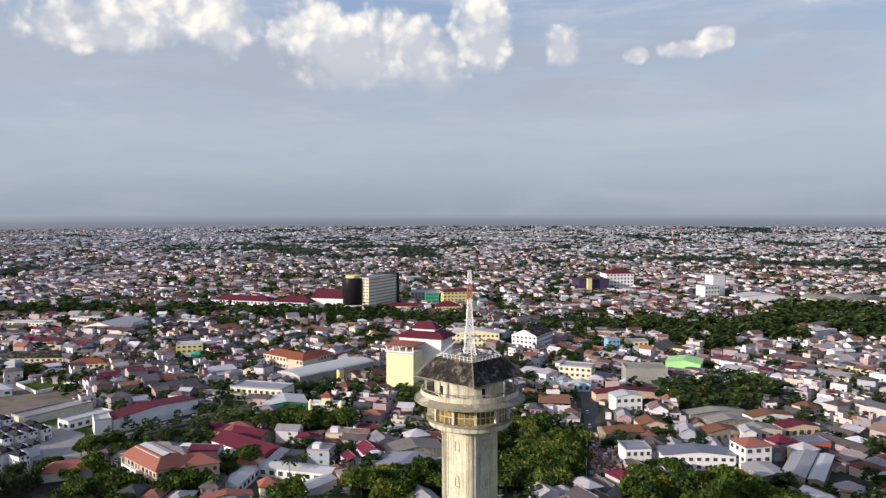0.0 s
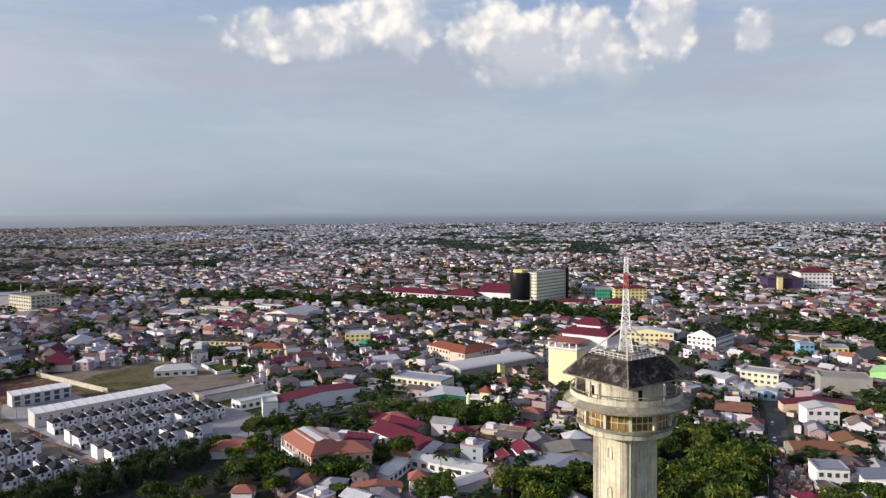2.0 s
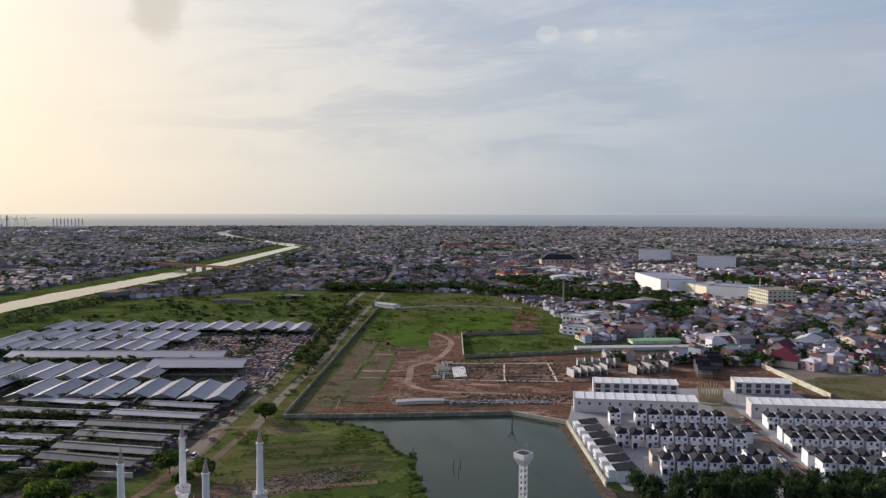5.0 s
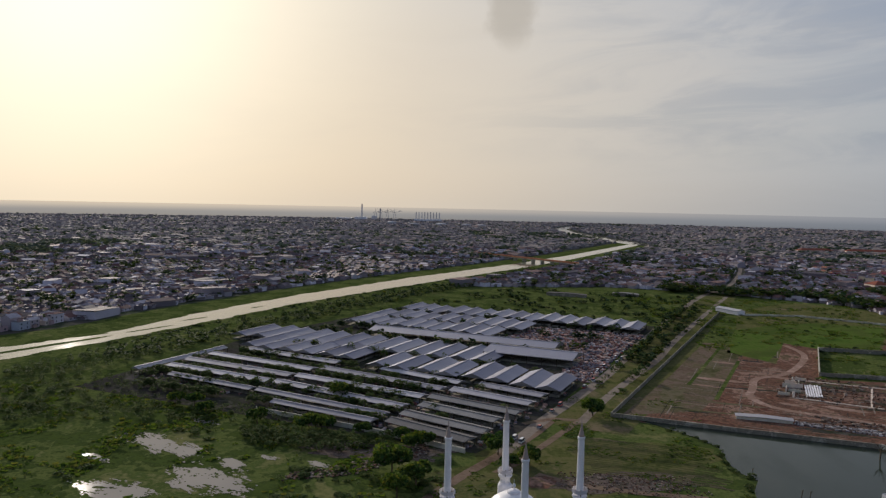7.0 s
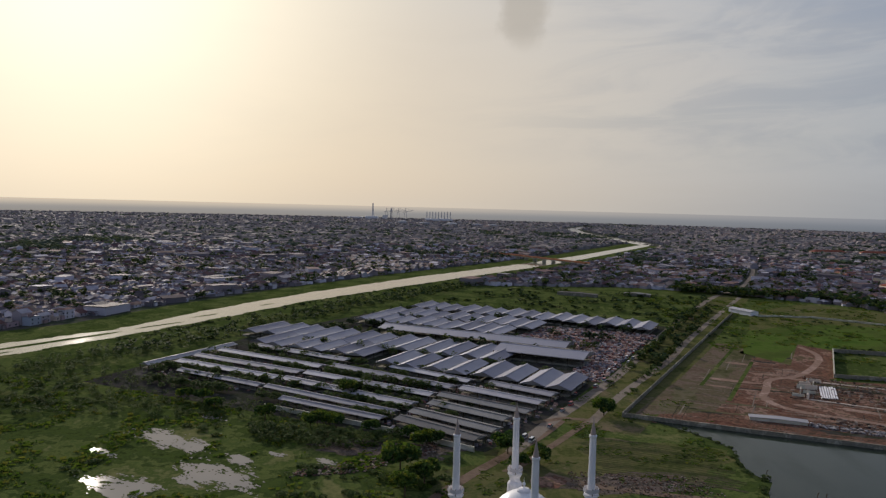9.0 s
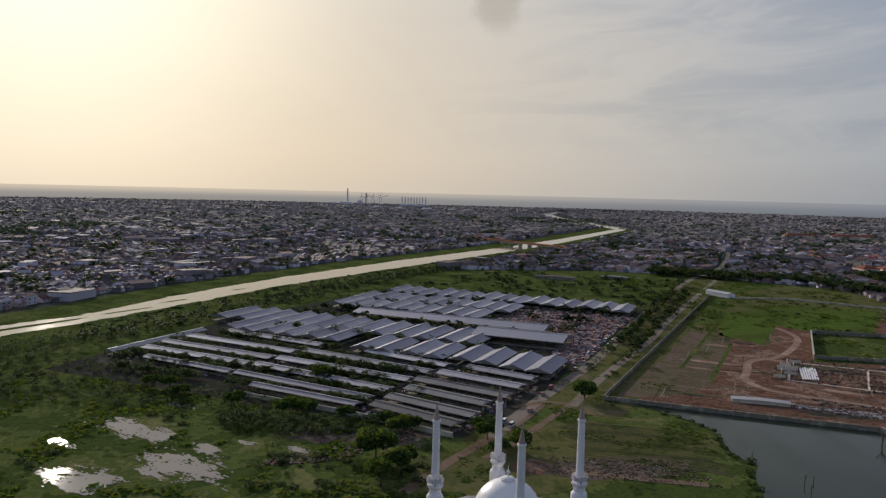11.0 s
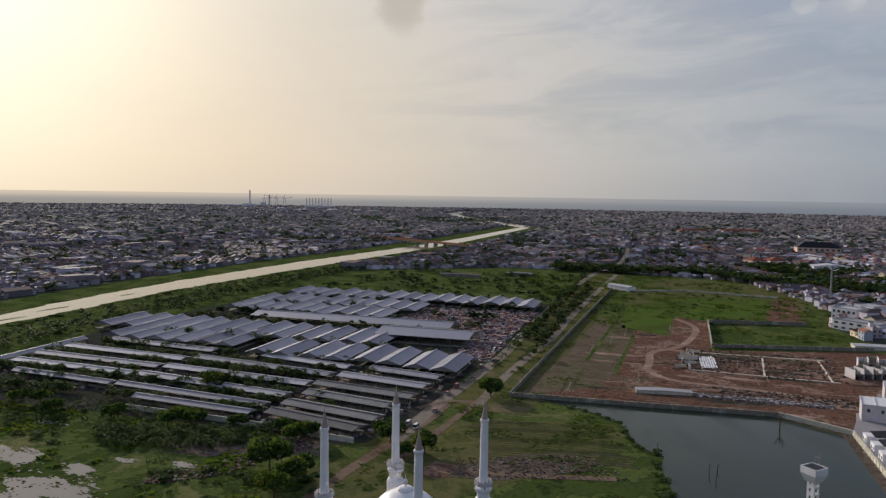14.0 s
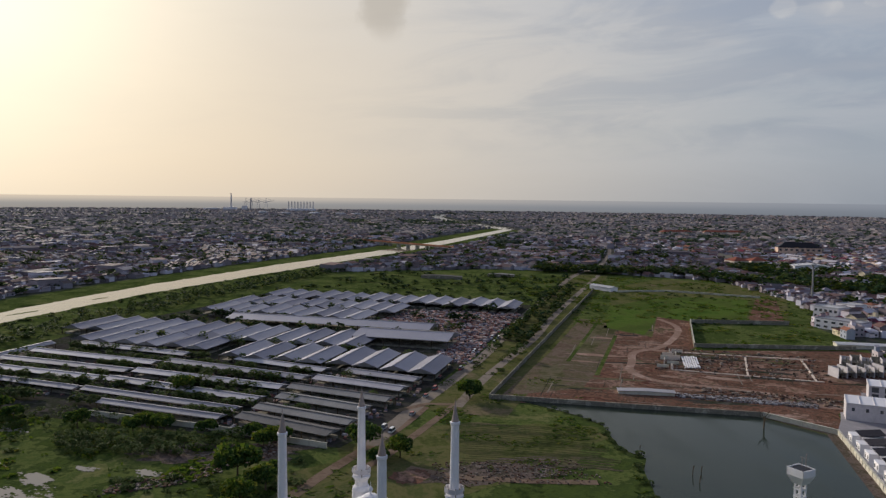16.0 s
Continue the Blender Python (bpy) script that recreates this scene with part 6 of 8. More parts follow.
    for k, ob in enumerate([o for o in root.children if o.name.startswith("hip_ridge")]):
        ob.rotation_euler = (0, 0, math.pi / 2 * k)
    part("roof_deck", Shape().prism([(0, -10), (10, 0), (0, 10), (-10, 0)], 72.6, 73.2), "grime", root)
    part("plinth", Shape().box(-2.2, 2.2, -2.2, 2.2, 73.2, 74.4).box(-5, -2.8, -1.5, 1.5, 73.2, 74.8), "grime", root)
    fence = Shape()
    for k in range(4):
        side = Shape()
        for j in range(9):
            side.box(-6.2 + j * 1.55 - 0.06, -6.2 + j * 1.55 + 0.06, -6.3, -6.18, 73.2, 74.7)
        for z in (73.9, 74.65):
            side.box(-6.2, 6.2, -6.3, -6.18, z, z + 0.1)
        fence.take(side.moved(0, 0, 0, math.pi / 4 + k * math.pi / 2))
    part("roof_railing", fence, "white", root)
    for k in range(4):
        a = math.pi / 2 * k
        part("stay", Shape().beam((0, -9.6, 73.4), (0, -1.2, 80.5), 0.25).moved(0, 0, 0, a), "concrete", root)
    for k in range(7):
        a = rng.uniform(0, math.tau)
        part("dish", Shape().lathe([(0.05, 0), (0.5, 0.12), (0.7, 0.35)], 12).moved(4.5 * math.cos(a), 4.5 * math.sin(a), 74.6), "white", root)
    cols = ("white", "white", "white", "red", "white")
    for k in range(5):
        z0, z1 = (73.6, 79.4, 85.2, 90.6, 95.0)[k], (79.4, 85.2, 90.6, 95.0, 99.0)[k]
        r0, r1 = (2.6, 1.7, 1.15, 0.85, 0.7)[k], (1.7, 1.15, 0.85, 0.7, 0.6)[k]
        lattice(root, z0, z1, r0, r1, cols[k], 4, "mast_section")
    for z in (80, 82, 84):
        for a in (0.6, 2.2, 5.2):
            part("antenna", Shape().lathe([(0.1, -0.15), (0.75, 0.1), (0.8, 0.15)], 14).moved(1.7 * math.cos(a), 1.7 * math.sin(a), z), "white", root)
    LANDMARK_SPOTS.append((tx, ty, 60))


make_tower()


# ---- mosque ----
def make_mosque():
    root = thing("mosque", "white mosque with a tiled dome and four slim minarets", "mosque", pose(-173.9, 58, 0))
    part("prayer_hall", Shape().box(-26, 26, -26, 26, 0, 18), "white", root)
    part("hall_roof", Shape().prism([(-28, -28), (28, -28), (28, 28), (-28, 28)], 18, 33, 0, [(-8, -8), (8, -8), (8, 8), (-8, 8)]), "asbestos", root)
    part("drum", Shape().lathe([(7.2, 30.4), (7.2, 33.4), (7.0, 33.6)], 40), "white", root)
    dome = part("dome", Shape().lathe([(6.9 * math.cos(t * math.pi / 32) + 0.02, 33.4 + 6.5 * math.sin(t * math.pi / 32)) for t in range(17)], 48), "dome", root, "glossy white dome", True)
    part("cap", Shape().lathe([(1.5, 39.6), (1.5, 40.1), (1.1, 40.4), (0.2, 40.6), (0.12, 41.0), (0.4, 41.3), (0.35, 41.6), (0.06, 42.0), (0.05, 42.5), (0.01, 42.9)], 20), "white", root)
    for x, y in ((-13.4, -1.2), (-2.0, 15.0), (14.3, 1.1), (1.2, -14.9)):
        m = part("minaret", Shape().lathe([(2.4, 0), (2.4, 18), (1.75, 18.4), (1.75, 36.4), (1.6, 36.8), (1.22, 37.2), (1.22, 38.0), (1.72, 38.8), (1.72, 39.1), (0.8, 39.1)], 16, x, y), "white", root)
        part("shaft", Shape().lathe([(0.86, 39.1), (0.76, 46), (0.72, 51.7), (0.86, 51.9), (0.86, 52.3), (0.7, 52.4)], 18, x, y), "white", m)
        part("spire", Shape().lathe([(0.72, 52.3), (0.52, 53.2), (0.28, 54.4), (0.1, 55.5), (0.03, 56.4)], 12, x, y), "spire", m)
        rail = Shape().lathe([(1.7, 39.6), (1.8, 39.6), (1.8, 40.45), (1.7, 40.45), (1.7, 39.6)], 8, x, y)
        for k in range(0, 8, 2):
            a = math.tau * k / 8
            part("balcony_post", Shape().box(x + 1.66 * math.cos(a) - 0.1, x + 1.66 * math.cos(a) + 0.1, y + 1.66 * math.sin(a) - 0.1, y + 1.66 * math.sin(a) + 0.1, 39.1, 40.6), "grime", m)
        part("balcony_rail", rail, "offwhite", m)
    # white water tower by the pond
    tank = thing("water_tower", "white concrete water tower with an open square top", "water tower", pose(-214.9, 166.2, 0, 0, 0, 20))
    for sx in (-1, 1):
        for sy in (-1, 1):
            part("leg", Shape().box(sx * 0.85 - 0.2, sx * 0.85 + 0.2, sy * 0.85 - 0.2, sy * 0.85 + 0.2, 0, 22.4), "white", tank)
    for k in range(11):
        part("brace", Shape().box(-1.1, 1.1, -1.1, -0.85, 1.2 + k * 1.95, 1.6 + k * 1.95).box(-1.1, 1.1, 0.85, 1.1, 1.2 + k * 1.95, 1.6 + k * 1.95).box(-1.1, -0.85, -0.85, 0.85, 1.2 + k * 1.95, 1.6 + k * 1.95).box(0.85, 1.1, -0.85, 0.85, 1.2 + k * 1.95, 1.6 + k * 1.95), "white", tank)
    part("tank_base", Shape().prism([(-1.4, -1.4), (1.4, -1.4), (1.4, 1.4), (-1.4, 1.4)], 22.3, 24.4, 0, [(-2.35, -2.35), (2.35, -2.35), (2.35, 2.35), (-2.35, 2.35)]), "white", tank)
    rim = Shape()
    for a in range(4):
        rim.take(Shape().box(-2.35, 2.35, -2.35, -2.12, 24.4, 26.2).moved(0, 0, 0, a * math.pi / 2))
    part("tank_wall", rim, "white", tank)
    # block filling the tank, its black colour standing in for the inner shade
    part("tank_floor", Shape().box(-2.1, 2.1, -2.1, 2.1, 24.5, 26.05), "black", tank)
    for dx in (-0.7, 0.4):
        part("antenna", Shape().beam((dx, 1.2, 25), (dx, 1.2, 29.2 + dx), 0.07).beam((dx - 0.5, 1.2, 28.4), (dx + 0.5, 1.2, 28.4), 0.06), "spire", tank)


make_mosque()

# ---- market sheds ----
MARKET_TURN = math.degrees(math.atan2(0.39, -0.921)) - 90  # turns local +y along the market's long axis


def make_shed(w, d, h, rise, label, m, roof_mat="metal", bays=3):
    root = thing("market_shed", label, "market shed", m, "market sheds")
    for s, nm in ((-1, "roof_slope"), (1, "roof_slope")):
        x, low = w / 2 + 0.3, h - 0.1
        a = [(0, -d / 2, h + rise), (0, d / 2, h + rise), (s * x, d / 2, low), (s * x, -d / 2, low)]
        verts = a + [(p[0], p[1], p[2] + 0.14) for p in a]
        part(nm, Shape().add(verts, [(3, 2, 1, 0), (4, 5, 6, 7), (0, 1, 5, 4), (1, 2, 6, 5), (2, 3, 7, 6), (3, 0, 4, 7)] if s > 0 else [(0, 1, 2, 3), (7, 6, 5, 4), (4, 5, 1, 0), (5, 6, 2, 1), (6, 7, 3, 2), (7, 4, 0, 3)]), roof_mat, root)
    part("ridge_cap", Shape().box(-0.4, 0.4, -d / 2 - 0.1, d / 2 + 0.1, h + rise + 0.1, h + rise + 0.42), "sheet" if w > 10 else roof_mat, root, "pale ridge cap" if w > 10 else "")
    for y in (-d / 2 + 0.15, d / 2 - 0.15):
        part("gable_panel", Shape().add([(-w / 2, y, h - 0.1), (w / 2, y, h - 0.1), (0, y, h + rise - 0.05), (-w / 2, y + 0.08, h - 0.1), (w / 2, y + 0.08, h - 0.1), (0, y + 0.08, h + rise - 0.05)], [(0, 1, 2), (5, 4, 3), (0, 3, 4, 1)]), "asbestos", root)
    for k in range(bays + 1):
        for s in (-1, 1):
            y = -d / 2 + 0.4 + (d - 0.8) * k / bays
            part("post", Shape().box(s * w / 2 - 0.18, s * w / 2 + 0.18, y - 0.18, y + 0.18, 0, h), "bark", root)
    for s in (-1, 1):
        part("stall", Shape().box(min(s * 1.0, s * (w / 2 - 1.2)), max(s * 1.0, s * (w / 2 - 1.2)), -d / 2 + 1, d / 2 - 1, 0, 1.1), "grime", root, "dark run of stalls")
    return root


def at_market(u, v, extra=0.0):
    x, y = market(u, v)
    return pose(x, y, 0.1, 0, 0, MARKET_TURN + extra)


shed = None
for row, (u, first_v, count, pitch, length) in enumerate(((-16, -9, 8, 15.2, 38), (32, -70, 13, 15.2, 44), (-2, -150, 6, 15.2, 40))):
    for k in range(count):
        m = at_market(u + (k % 2) * 2.0 - (5 if row == 0 and k < 2 else 0), first_v - k * pitch - (k // 2) * 1.6)
        if row == 0:
            shed = make_shed(14.4, 38, 3.8, 2.3, "grey metal market shed with a pale ridge", m) if shed is None else (copy_thing(shed, m) and shed)
        elif k == 0:
            shed_b = make_shed(14.6, length, 3.8, 2.2, "grey metal market shed with open sides", m)
        else:
            copy_thing(shed_b, m)
far_shed = None
for u, v0, count, pitch in ((122, -104, 9, 15.0), (164, -92, 10, 14.8), (214, -8, 15, 15.2)):
    for k in range(count):
        m = at_market(u + (k % 3) * 4 - 3, v0 - k * pitch)
        far_shed = make_shed(14.6, 40, 4.2, 2.0, "weathered grey shed at the market's far side", m) if far_shed is None else (copy_thing(far_shed, m) and far_shed)
long_hall = make_shed(24, 150, 5.2, 2.2, "long low market hall with a grey roof", at_market(84, -112, 90), bays=6)
make_shed(30, 62, 5.4, 2.6, "wide market hall with a dull grey roof", at_market(52, -46, 90), bays=6)
# narrow cattle sheds across the front of the market: the two ends of each ridge
def ridge_shed(p, q, width, h, rise, label, mats, bays):
    (xa, ya), (xb, yb) = market(*p), market(*q)
    turn = math.degrees(math.atan2(-(xb - xa), yb - ya))
    make_shed(width, math.hypot(xb - xa, yb - ya), h, rise, label, pose((xa + xb) / 2, (ya + yb) / 2, 0.1, 0, 0, turn), mats, bays)


for p, q in (((-24, -224), (-32, -147)), ((-32, -115), (-44, -58)), ((-48, -235), (-56, -150)), ((-49, -147), (-62, -61)), ((-69, -236), (-75, -152)), ((-73, -149), (-82, -63)),
             ((-87, -233), (-93, -154)), ((-91, -151), (-104, -63)), ((-106, -214), (-112, -151)), ((-111, -148), (-121, -64)), ((-127, -126), (-133, -64))):
    ridge_shed(p, q, 8.6 if p[0] > -105 else 6.4, 3.0, 0.8, "long narrow cattle shed with a pale sheet roof", "sheet", 5)
for k, (p, q) in enumerate((((-42, -47), (-50, -7)), ((-60, -56), (-69, -8)), ((-79, -60), (-88, -8)), ((-96, -57), (-105, -13)), ((-114, -58), (-124, -11)), ((-128, -58), (-139, -13)))):
    ridge_shed(p, q, 9.4, 3.2, 0.9, "long stall shed with a weathered sheet roof", "sheet" if k < 2 else "asbestos", 4)
make_shed(6.5, 78, 3.4, 1.0, "long shed closing the yard with a pale roof", at_market(-70, -240), "whiteroof", 5)


def litter(name, label, ring, count, low, high, mats, kind="stuff", tall=1.4, seed=5):
    """Countless low stalls, crates and heaps."""
    r = random.Random(seed)
    xs, ys = [p[0] for p in ring], [p[1] for p in ring]
    s = Shape()
    while count:
        x, y = r.uniform(min(xs), max(xs)), r.uniform(min(ys), max(ys))
        if inside(x, y, ring):
            w, d, h = r.uniform(low, high), r.uniform(low, high), r.uniform(0.3, tall)
            s.take(Shape().prism([(-w / 2, -d / 2), (w / 2, -d / 2), (w / 2, d / 2), (-w / 2, d / 2)], 0, h, 0, [(-w / 3, -d / 2), (w / 3, -d / 2), (w / 3, d / 2), (-w / 3, d / 2)]).moved(x, y, 0.1, r.choice((2.74, 1.17)) + r.uniform(-0.15, 0.15)))
            count -= 1
    return setting(name, s, mats, label, "clutter", kind)


litter("market_goods", "crowded open stalls, crates and motorbikes of the market", [market(60, -26), market(60, 2), market(190, 4), market(185, -88), market(120, -92), market(112, -40)], 1500, 0.8, 3.4, "goods")
litter("market_goods_yard", "parked carts and stalls in the market yard", [market(2, -16), market(4, 4), market(62, 4), market(58, -22)], 420, 0.8, 2.6, "goods", seed=6)
litter("cattle_yard_clutter", "dark stalls and carts between the sheds", [market(-142, -64), market(-142, -8), market(-44, -2), market(-40, -60)], 420, 0.7, 2.2, "goods", seed=7, tall=1.1)
litter("yard_clutter", "dark stalls and carts between the pale sheds", [market(-120, -230), market(-118, -66), market(-40, -60), market(-36, -214)], 700, 0.7, 2.2, "goods", seed=8, tall=1.1)
litter("site_rubble", "heaps of broken stone and timber on the red earth", [(-486, 252), (-432, 222), (-388, 298), (-452, 334)], 420, 0.4, 1.9, "debris", seed=9, tall=0.9)
litter("site_timber", "timber and blocks strewn along the site track", [(-392, 226), (-378, 222), (-346, 282), (-356, 296)], 260, 0.4, 2.2, "debris", seed=19, tall=0.8)
litter("shore_rubble", "strewn rubble between wall and site", [(-381, 212), (-374, 209), (-350, 264), (-357, 268)], 620, 0.3, 1.8, "scrap", seed=10, tall=0.8)
litter("marsh_rubbish", "scattered rubbish on the grass", [(-302, 2), (-322, 18), (-332, 32), (-316, 33), (-290, 6), (-281, -20), (-288, -20)], 380, 0.3, 1.4, "debris", seed=12, tall=0.45)
litter("bank_rubbish", "scattered rubbish by the pond", [(-300, 84), (-281, 84), (-274, 140), (-298, 134)], 520, 0.15, 0.8, "debris", seed=13, tall=0.35)

litter("street_stalls", "market stalls and motorbikes crowding the street corner", [(64, 322), (84, 322), (86, 352), (82, 388), (72, 380), (68, 340)], 260, 0.6, 2.4, "goods", seed=14, tall=2.2)


def slab(name, label, category, x, y, turn, w, d, h, mats):
    """A plain beam or panel with a chamfered top."""
    root = thing(name, label, category, pose(x, y, 0.1, 0, 0, turn))
    a, b = w / 2, d / 2
    part("body", Shape().prism([(-a, -b), (a, -b), (a, b), (-a, b)], 0, h, 0, [(-a + 0.06, -b + 0.06), (a - 0.06, -b + 0.06), (a - 0.06, b - 0.06), (-a + 0.06, b - 0.06)]), mats, root)


# roofs and foundations on the building site
block("site_store", "long white-roofed store on the building site", "store", -382, 197, 74, 26, 5, 1.5, "concrete", "gable", "whiteroof", 0.4, clear=False)
for k in range(7):
    slab("plank", "pale concrete plank lying in a row on the site", "plank", *along((-460.0 + 0.1 * k, 252 + 1.35 * k), (-431.0, 240.5 + 1.35 * k), 0.95), 0.5 + 0.1 * (k % 3), "white")
for k in range(10):
    a, b = k % 5, k // 5
    slab("wall_panel", "pale block wall standing on the site", "wall panels", -474 + 9.6 * a + 2 * b, 250.5 - 5.3 * a + 4.0 * b, 64 if k % 3 else 154, 6.5, 0.6, 1.6 + 0.4 * (k % 4), "peach" if k % 2 else "concrete")
for p, q in (((-429, 232), (-395, 298)), ((-475, 252), (-444, 326)), ((-475, 252), (-429, 232)), ((-459, 291), (-412, 266)), ((-447, 319), (-397, 295))):
    slab("ground_beam", "thin pale ground beam in the red earth", "foundation", *along(p, q, 1.1), 0.3, "peach")
for k, (x, y, n, turn) in enumerate(((-406, 326, 6, 88), (-424, 346, 6, 60), (-398, 369, 6, 88), (-416, 392, 5, 60), (-382, 398, 8, -38), (-395, 420, 6, -38))):
    root = thing("house_shell", "unfinished row of brown block-walled house shells", "building site", pose(x, y, 0.1, 0, 0, turn), "house shells")
    for j in range(n):
        x0 = j * 5 - n * 2.5
        part("party_wall", Shape().body(0.35, 9, 5.0 + (j * 7 % 3) * 0.6).moved(x0, 0), "offwhite", root)
        part("back_wall", Shape().box(0.4, 4.6, 3.6, 3.9, 0, 4.8 + (j % 2)).moved(x0, 0), "grime" if j % 2 else "offwhite", root)
        part("floor_slab", Shape().box(0.4, 4.6, -4.4, 3.5, 2.7, 2.95).moved(x0, 0), "grime", root)
        if k > 1 and (j + k) % 3:
            part("roof", Shape().gable(4.6, 8.4, 5.6, 1.9, 0.25).moved(x0 + 2.5, 0), "dark" if k > 2 else "shingle", root)
        for y in (-4.2, -1.4):
            part("column", Shape().box(2.3, 2.6, y, y + 0.3, 0, 5.2).moved(x0, 0), "grime", root)
snag = thing("dead_tree", "bare dead tree standing in the pond", "tree", pose(-325, 223, 0.2))
part("trunk", Shape().beam((0, 0, -0.5), (0.4, 0, 4.5), 0.3, n=6), "bark", snag)
for k in range(9):
    a = k * 2.4
    part("branch", Shape().beam((0.4, 0, 3 + 0.2 * k), (0.4 + 2.4 * math.cos(a), 2.4 * math.sin(a), 5 + 0.35 * k), 0.11), "bark", snag)
for x, y, h in ((-279, 170, 3.2), (-272, 169, 2.6), (-281, 174, 2.2), (-307, 163, 1.2)):
    stake = thing("stake", "dark wooden stake standing in the pond", "stake", pose(x, y, 0.2), "pond stakes")
    part("pole", Shape().beam((0, 0, -0.5), (0.3, 0.1, h), 0.14), "bark", stake)
    part("twig", Shape().beam((0.2, 0, h * 0.6), (0.9, 0.3, h * 1.1), 0.08), "bark", stake)

# ---- housing estate ----
ESTATE_TURN = math.degrees(math.atan2(0.858, 0.513))


def at_estate(s, d, extra=0.0, z=0.16):
    x, y = estate(s, d)
    return pose(x, y, z, 0, 0, ESTATE_TURN + extra)


def make_terrace(s0, s1, d, depth, h, label, open_front=False):
    """A long white row of narrow shop houses with party walls rising through the roof."""
    n, long = max(2, round((s1 - s0) / 5.2)), s1 - s0
    root = thing("terrace_row", label, "row house", at_estate((s0 + s1) / 2, d), "long terraces")
    unit = long / n
    part("wall", Shape().box(-long / 2, long / 2, -depth / 2, depth / 2, 0, h), "offwhite", root)
    p = [(-long / 2, -depth / 2 - 0.8, h + 0.05), (long / 2, -depth / 2 - 0.8, h + 0.05), (long / 2, depth / 2, h + 1.1), (-long / 2, depth / 2, h + 1.1)]
    part("roof", Shape().add(p + [(a, b, c + 0.2) for a, b, c in p], [(3, 2, 1, 0), (4, 5, 6, 7), (0, 1, 5, 4), (1, 2, 6, 5), (2, 3, 7, 6), (3, 0, 4, 7)]), "white", root, "white pent roof")
    fin = Shape().add([(-0.12, -depth / 2 - 0.7, h), (-0.12, depth / 2, h), (-0.12, depth / 2, h + 1.55), (-0.12, -depth / 2 - 0.7, h + 0.5), (0.12, -depth / 2 - 0.7, h), (0.12, depth / 2, h), (0.12, depth / 2, h + 1.55), (0.12, -depth / 2 - 0.7, h + 0.5)],
                      [(3, 2, 1, 0), (4, 5, 6, 7), (0, 4, 7, 3), (3, 7, 6, 2), (2, 6, 5, 1)]).mesh("party_wall", "offwhite")
    for k in range(n + 1):
        part("party_wall", fin, "offwhite", root).matrix_basis = pose(-long / 2 + k * unit, 0, 0)
    # open fronts are larger dark panes, the shade inside put into their colour
    w, hh = (unit * 0.55, h * 0.36) if open_front else (unit * 0.22, h * 0.2)
    pane = Shape().box(-w / 2, w / 2, -0.06, 0.06, 0, hh).mesh("window", "glass")
    for k in range(n):
        for z in ((h * 0.06, h * 0.54) if open_front else (h * 0.55,)):
            part("window", pane, "glass", root).matrix_basis = pose(-long / 2 + (k + 0.5) * unit, -depth / 2 - 0.02, z)


make_terrace(0, 63.5, -5, 10, 7.2, "long white terrace of new row houses with ribbed roof")
make_terrace(90, 164, -5, 10, 7.2, "long white terrace of new row houses beside the estate road")
make_terrace(13, 61, -46, 9, 6.5, "white terrace of unfinished row houses with open fronts", True)
make_terrace(95, 127, -58, 9, 6.5, "short white terrace with open fronts", True)


def make_estate_house(w, d, h, rise, label, m, group, roof="dark"):
    """A narrow house: a gabled front half, a lower half with a white parapet, a porch."""
    root = thing("estate_house", label, "house", m, group)
    g = w * 0.6
    part("wall", Shape().box(-w / 2, w * 0.1, -d / 2, d / 2, 0, h), "white", root)
    part("side_wall", Shape().box(w * 0.1 + 0.02, w / 2, -d / 2 + 0.7, d / 2, 0, h * 0.86), "white", root)
    part("roof", Shape().hip(g, d, h + 0.04, rise, 0.35, 0.14).moved(-w * 0.2, 0), roof, root)
    part("side_roof", pent(w * 0.1 + 0.05, w / 2 - 0.22, -d * 0.12, d / 2 + 0.1, h * 0.87, h * 1.02), roof, root)
    part("parapet", Shape().box(w * 0.1 + 0.04, w / 2, -d / 2 + 0.66, -d / 2 + 0.86, h * 0.86, h * 1.02).box(w / 2 - 0.2, w / 2 + 0.02, -d / 2 + 0.86, d / 2, h * 0.86, h * 1.06), "white", root)
    part("porch_wall", Shape().box(-w / 2, -w / 2 + 0.4, -d / 2 - 2.2, -d / 2, 0, h * 0.62).box(-0.3, 0.0, -d / 2 - 2.2, -d / 2, 0, h * 0.62).box(-w / 2 + 0.4, -0.3, -d / 2 - 2.2, -d / 2 - 1.9, h * 0.46, h * 0.62), "white", root)
    part("porch_roof", Shape().box(-w / 2 - 0.15, 0.1, -d / 2 - 2.4, -d / 2 - 0.02, h * 0.62, h * 0.62 + 0.16), "offwhite", root)
    # flat dark panel with the shade of a garage recess in its colour
    part("carport", Shape().box(-w / 2 + 0.5, -0.45, -d / 2 - 0.08, -d / 2 + 0.1, 0, h * 0.44), "glass", root)
    for x, y, z in ((-w * 0.2, -d / 2, h * 0.70), (w * 0.3, -d / 2 + 0.7, h * 0.58), (w * 0.3, -d / 2 + 0.7, h * 0.14)):
        part("window", Shape().box(x - 0.55, x + 0.55, y - 0.05, y + 0.1, z, z + 1.25), "glass", root)
    return root


rows = [(16, 72, 17, 0), (34, 76, 42, 180), (16, 76, 53, 0), (34, 76, 76, 180), (30, 76, 87, 0), (92, 168, 15, 0), (92, 170, 38, 180), (92, 172, 49, 0), (92, 150, 71, 180), (94, 136, 82, 0)]
estate_first = None
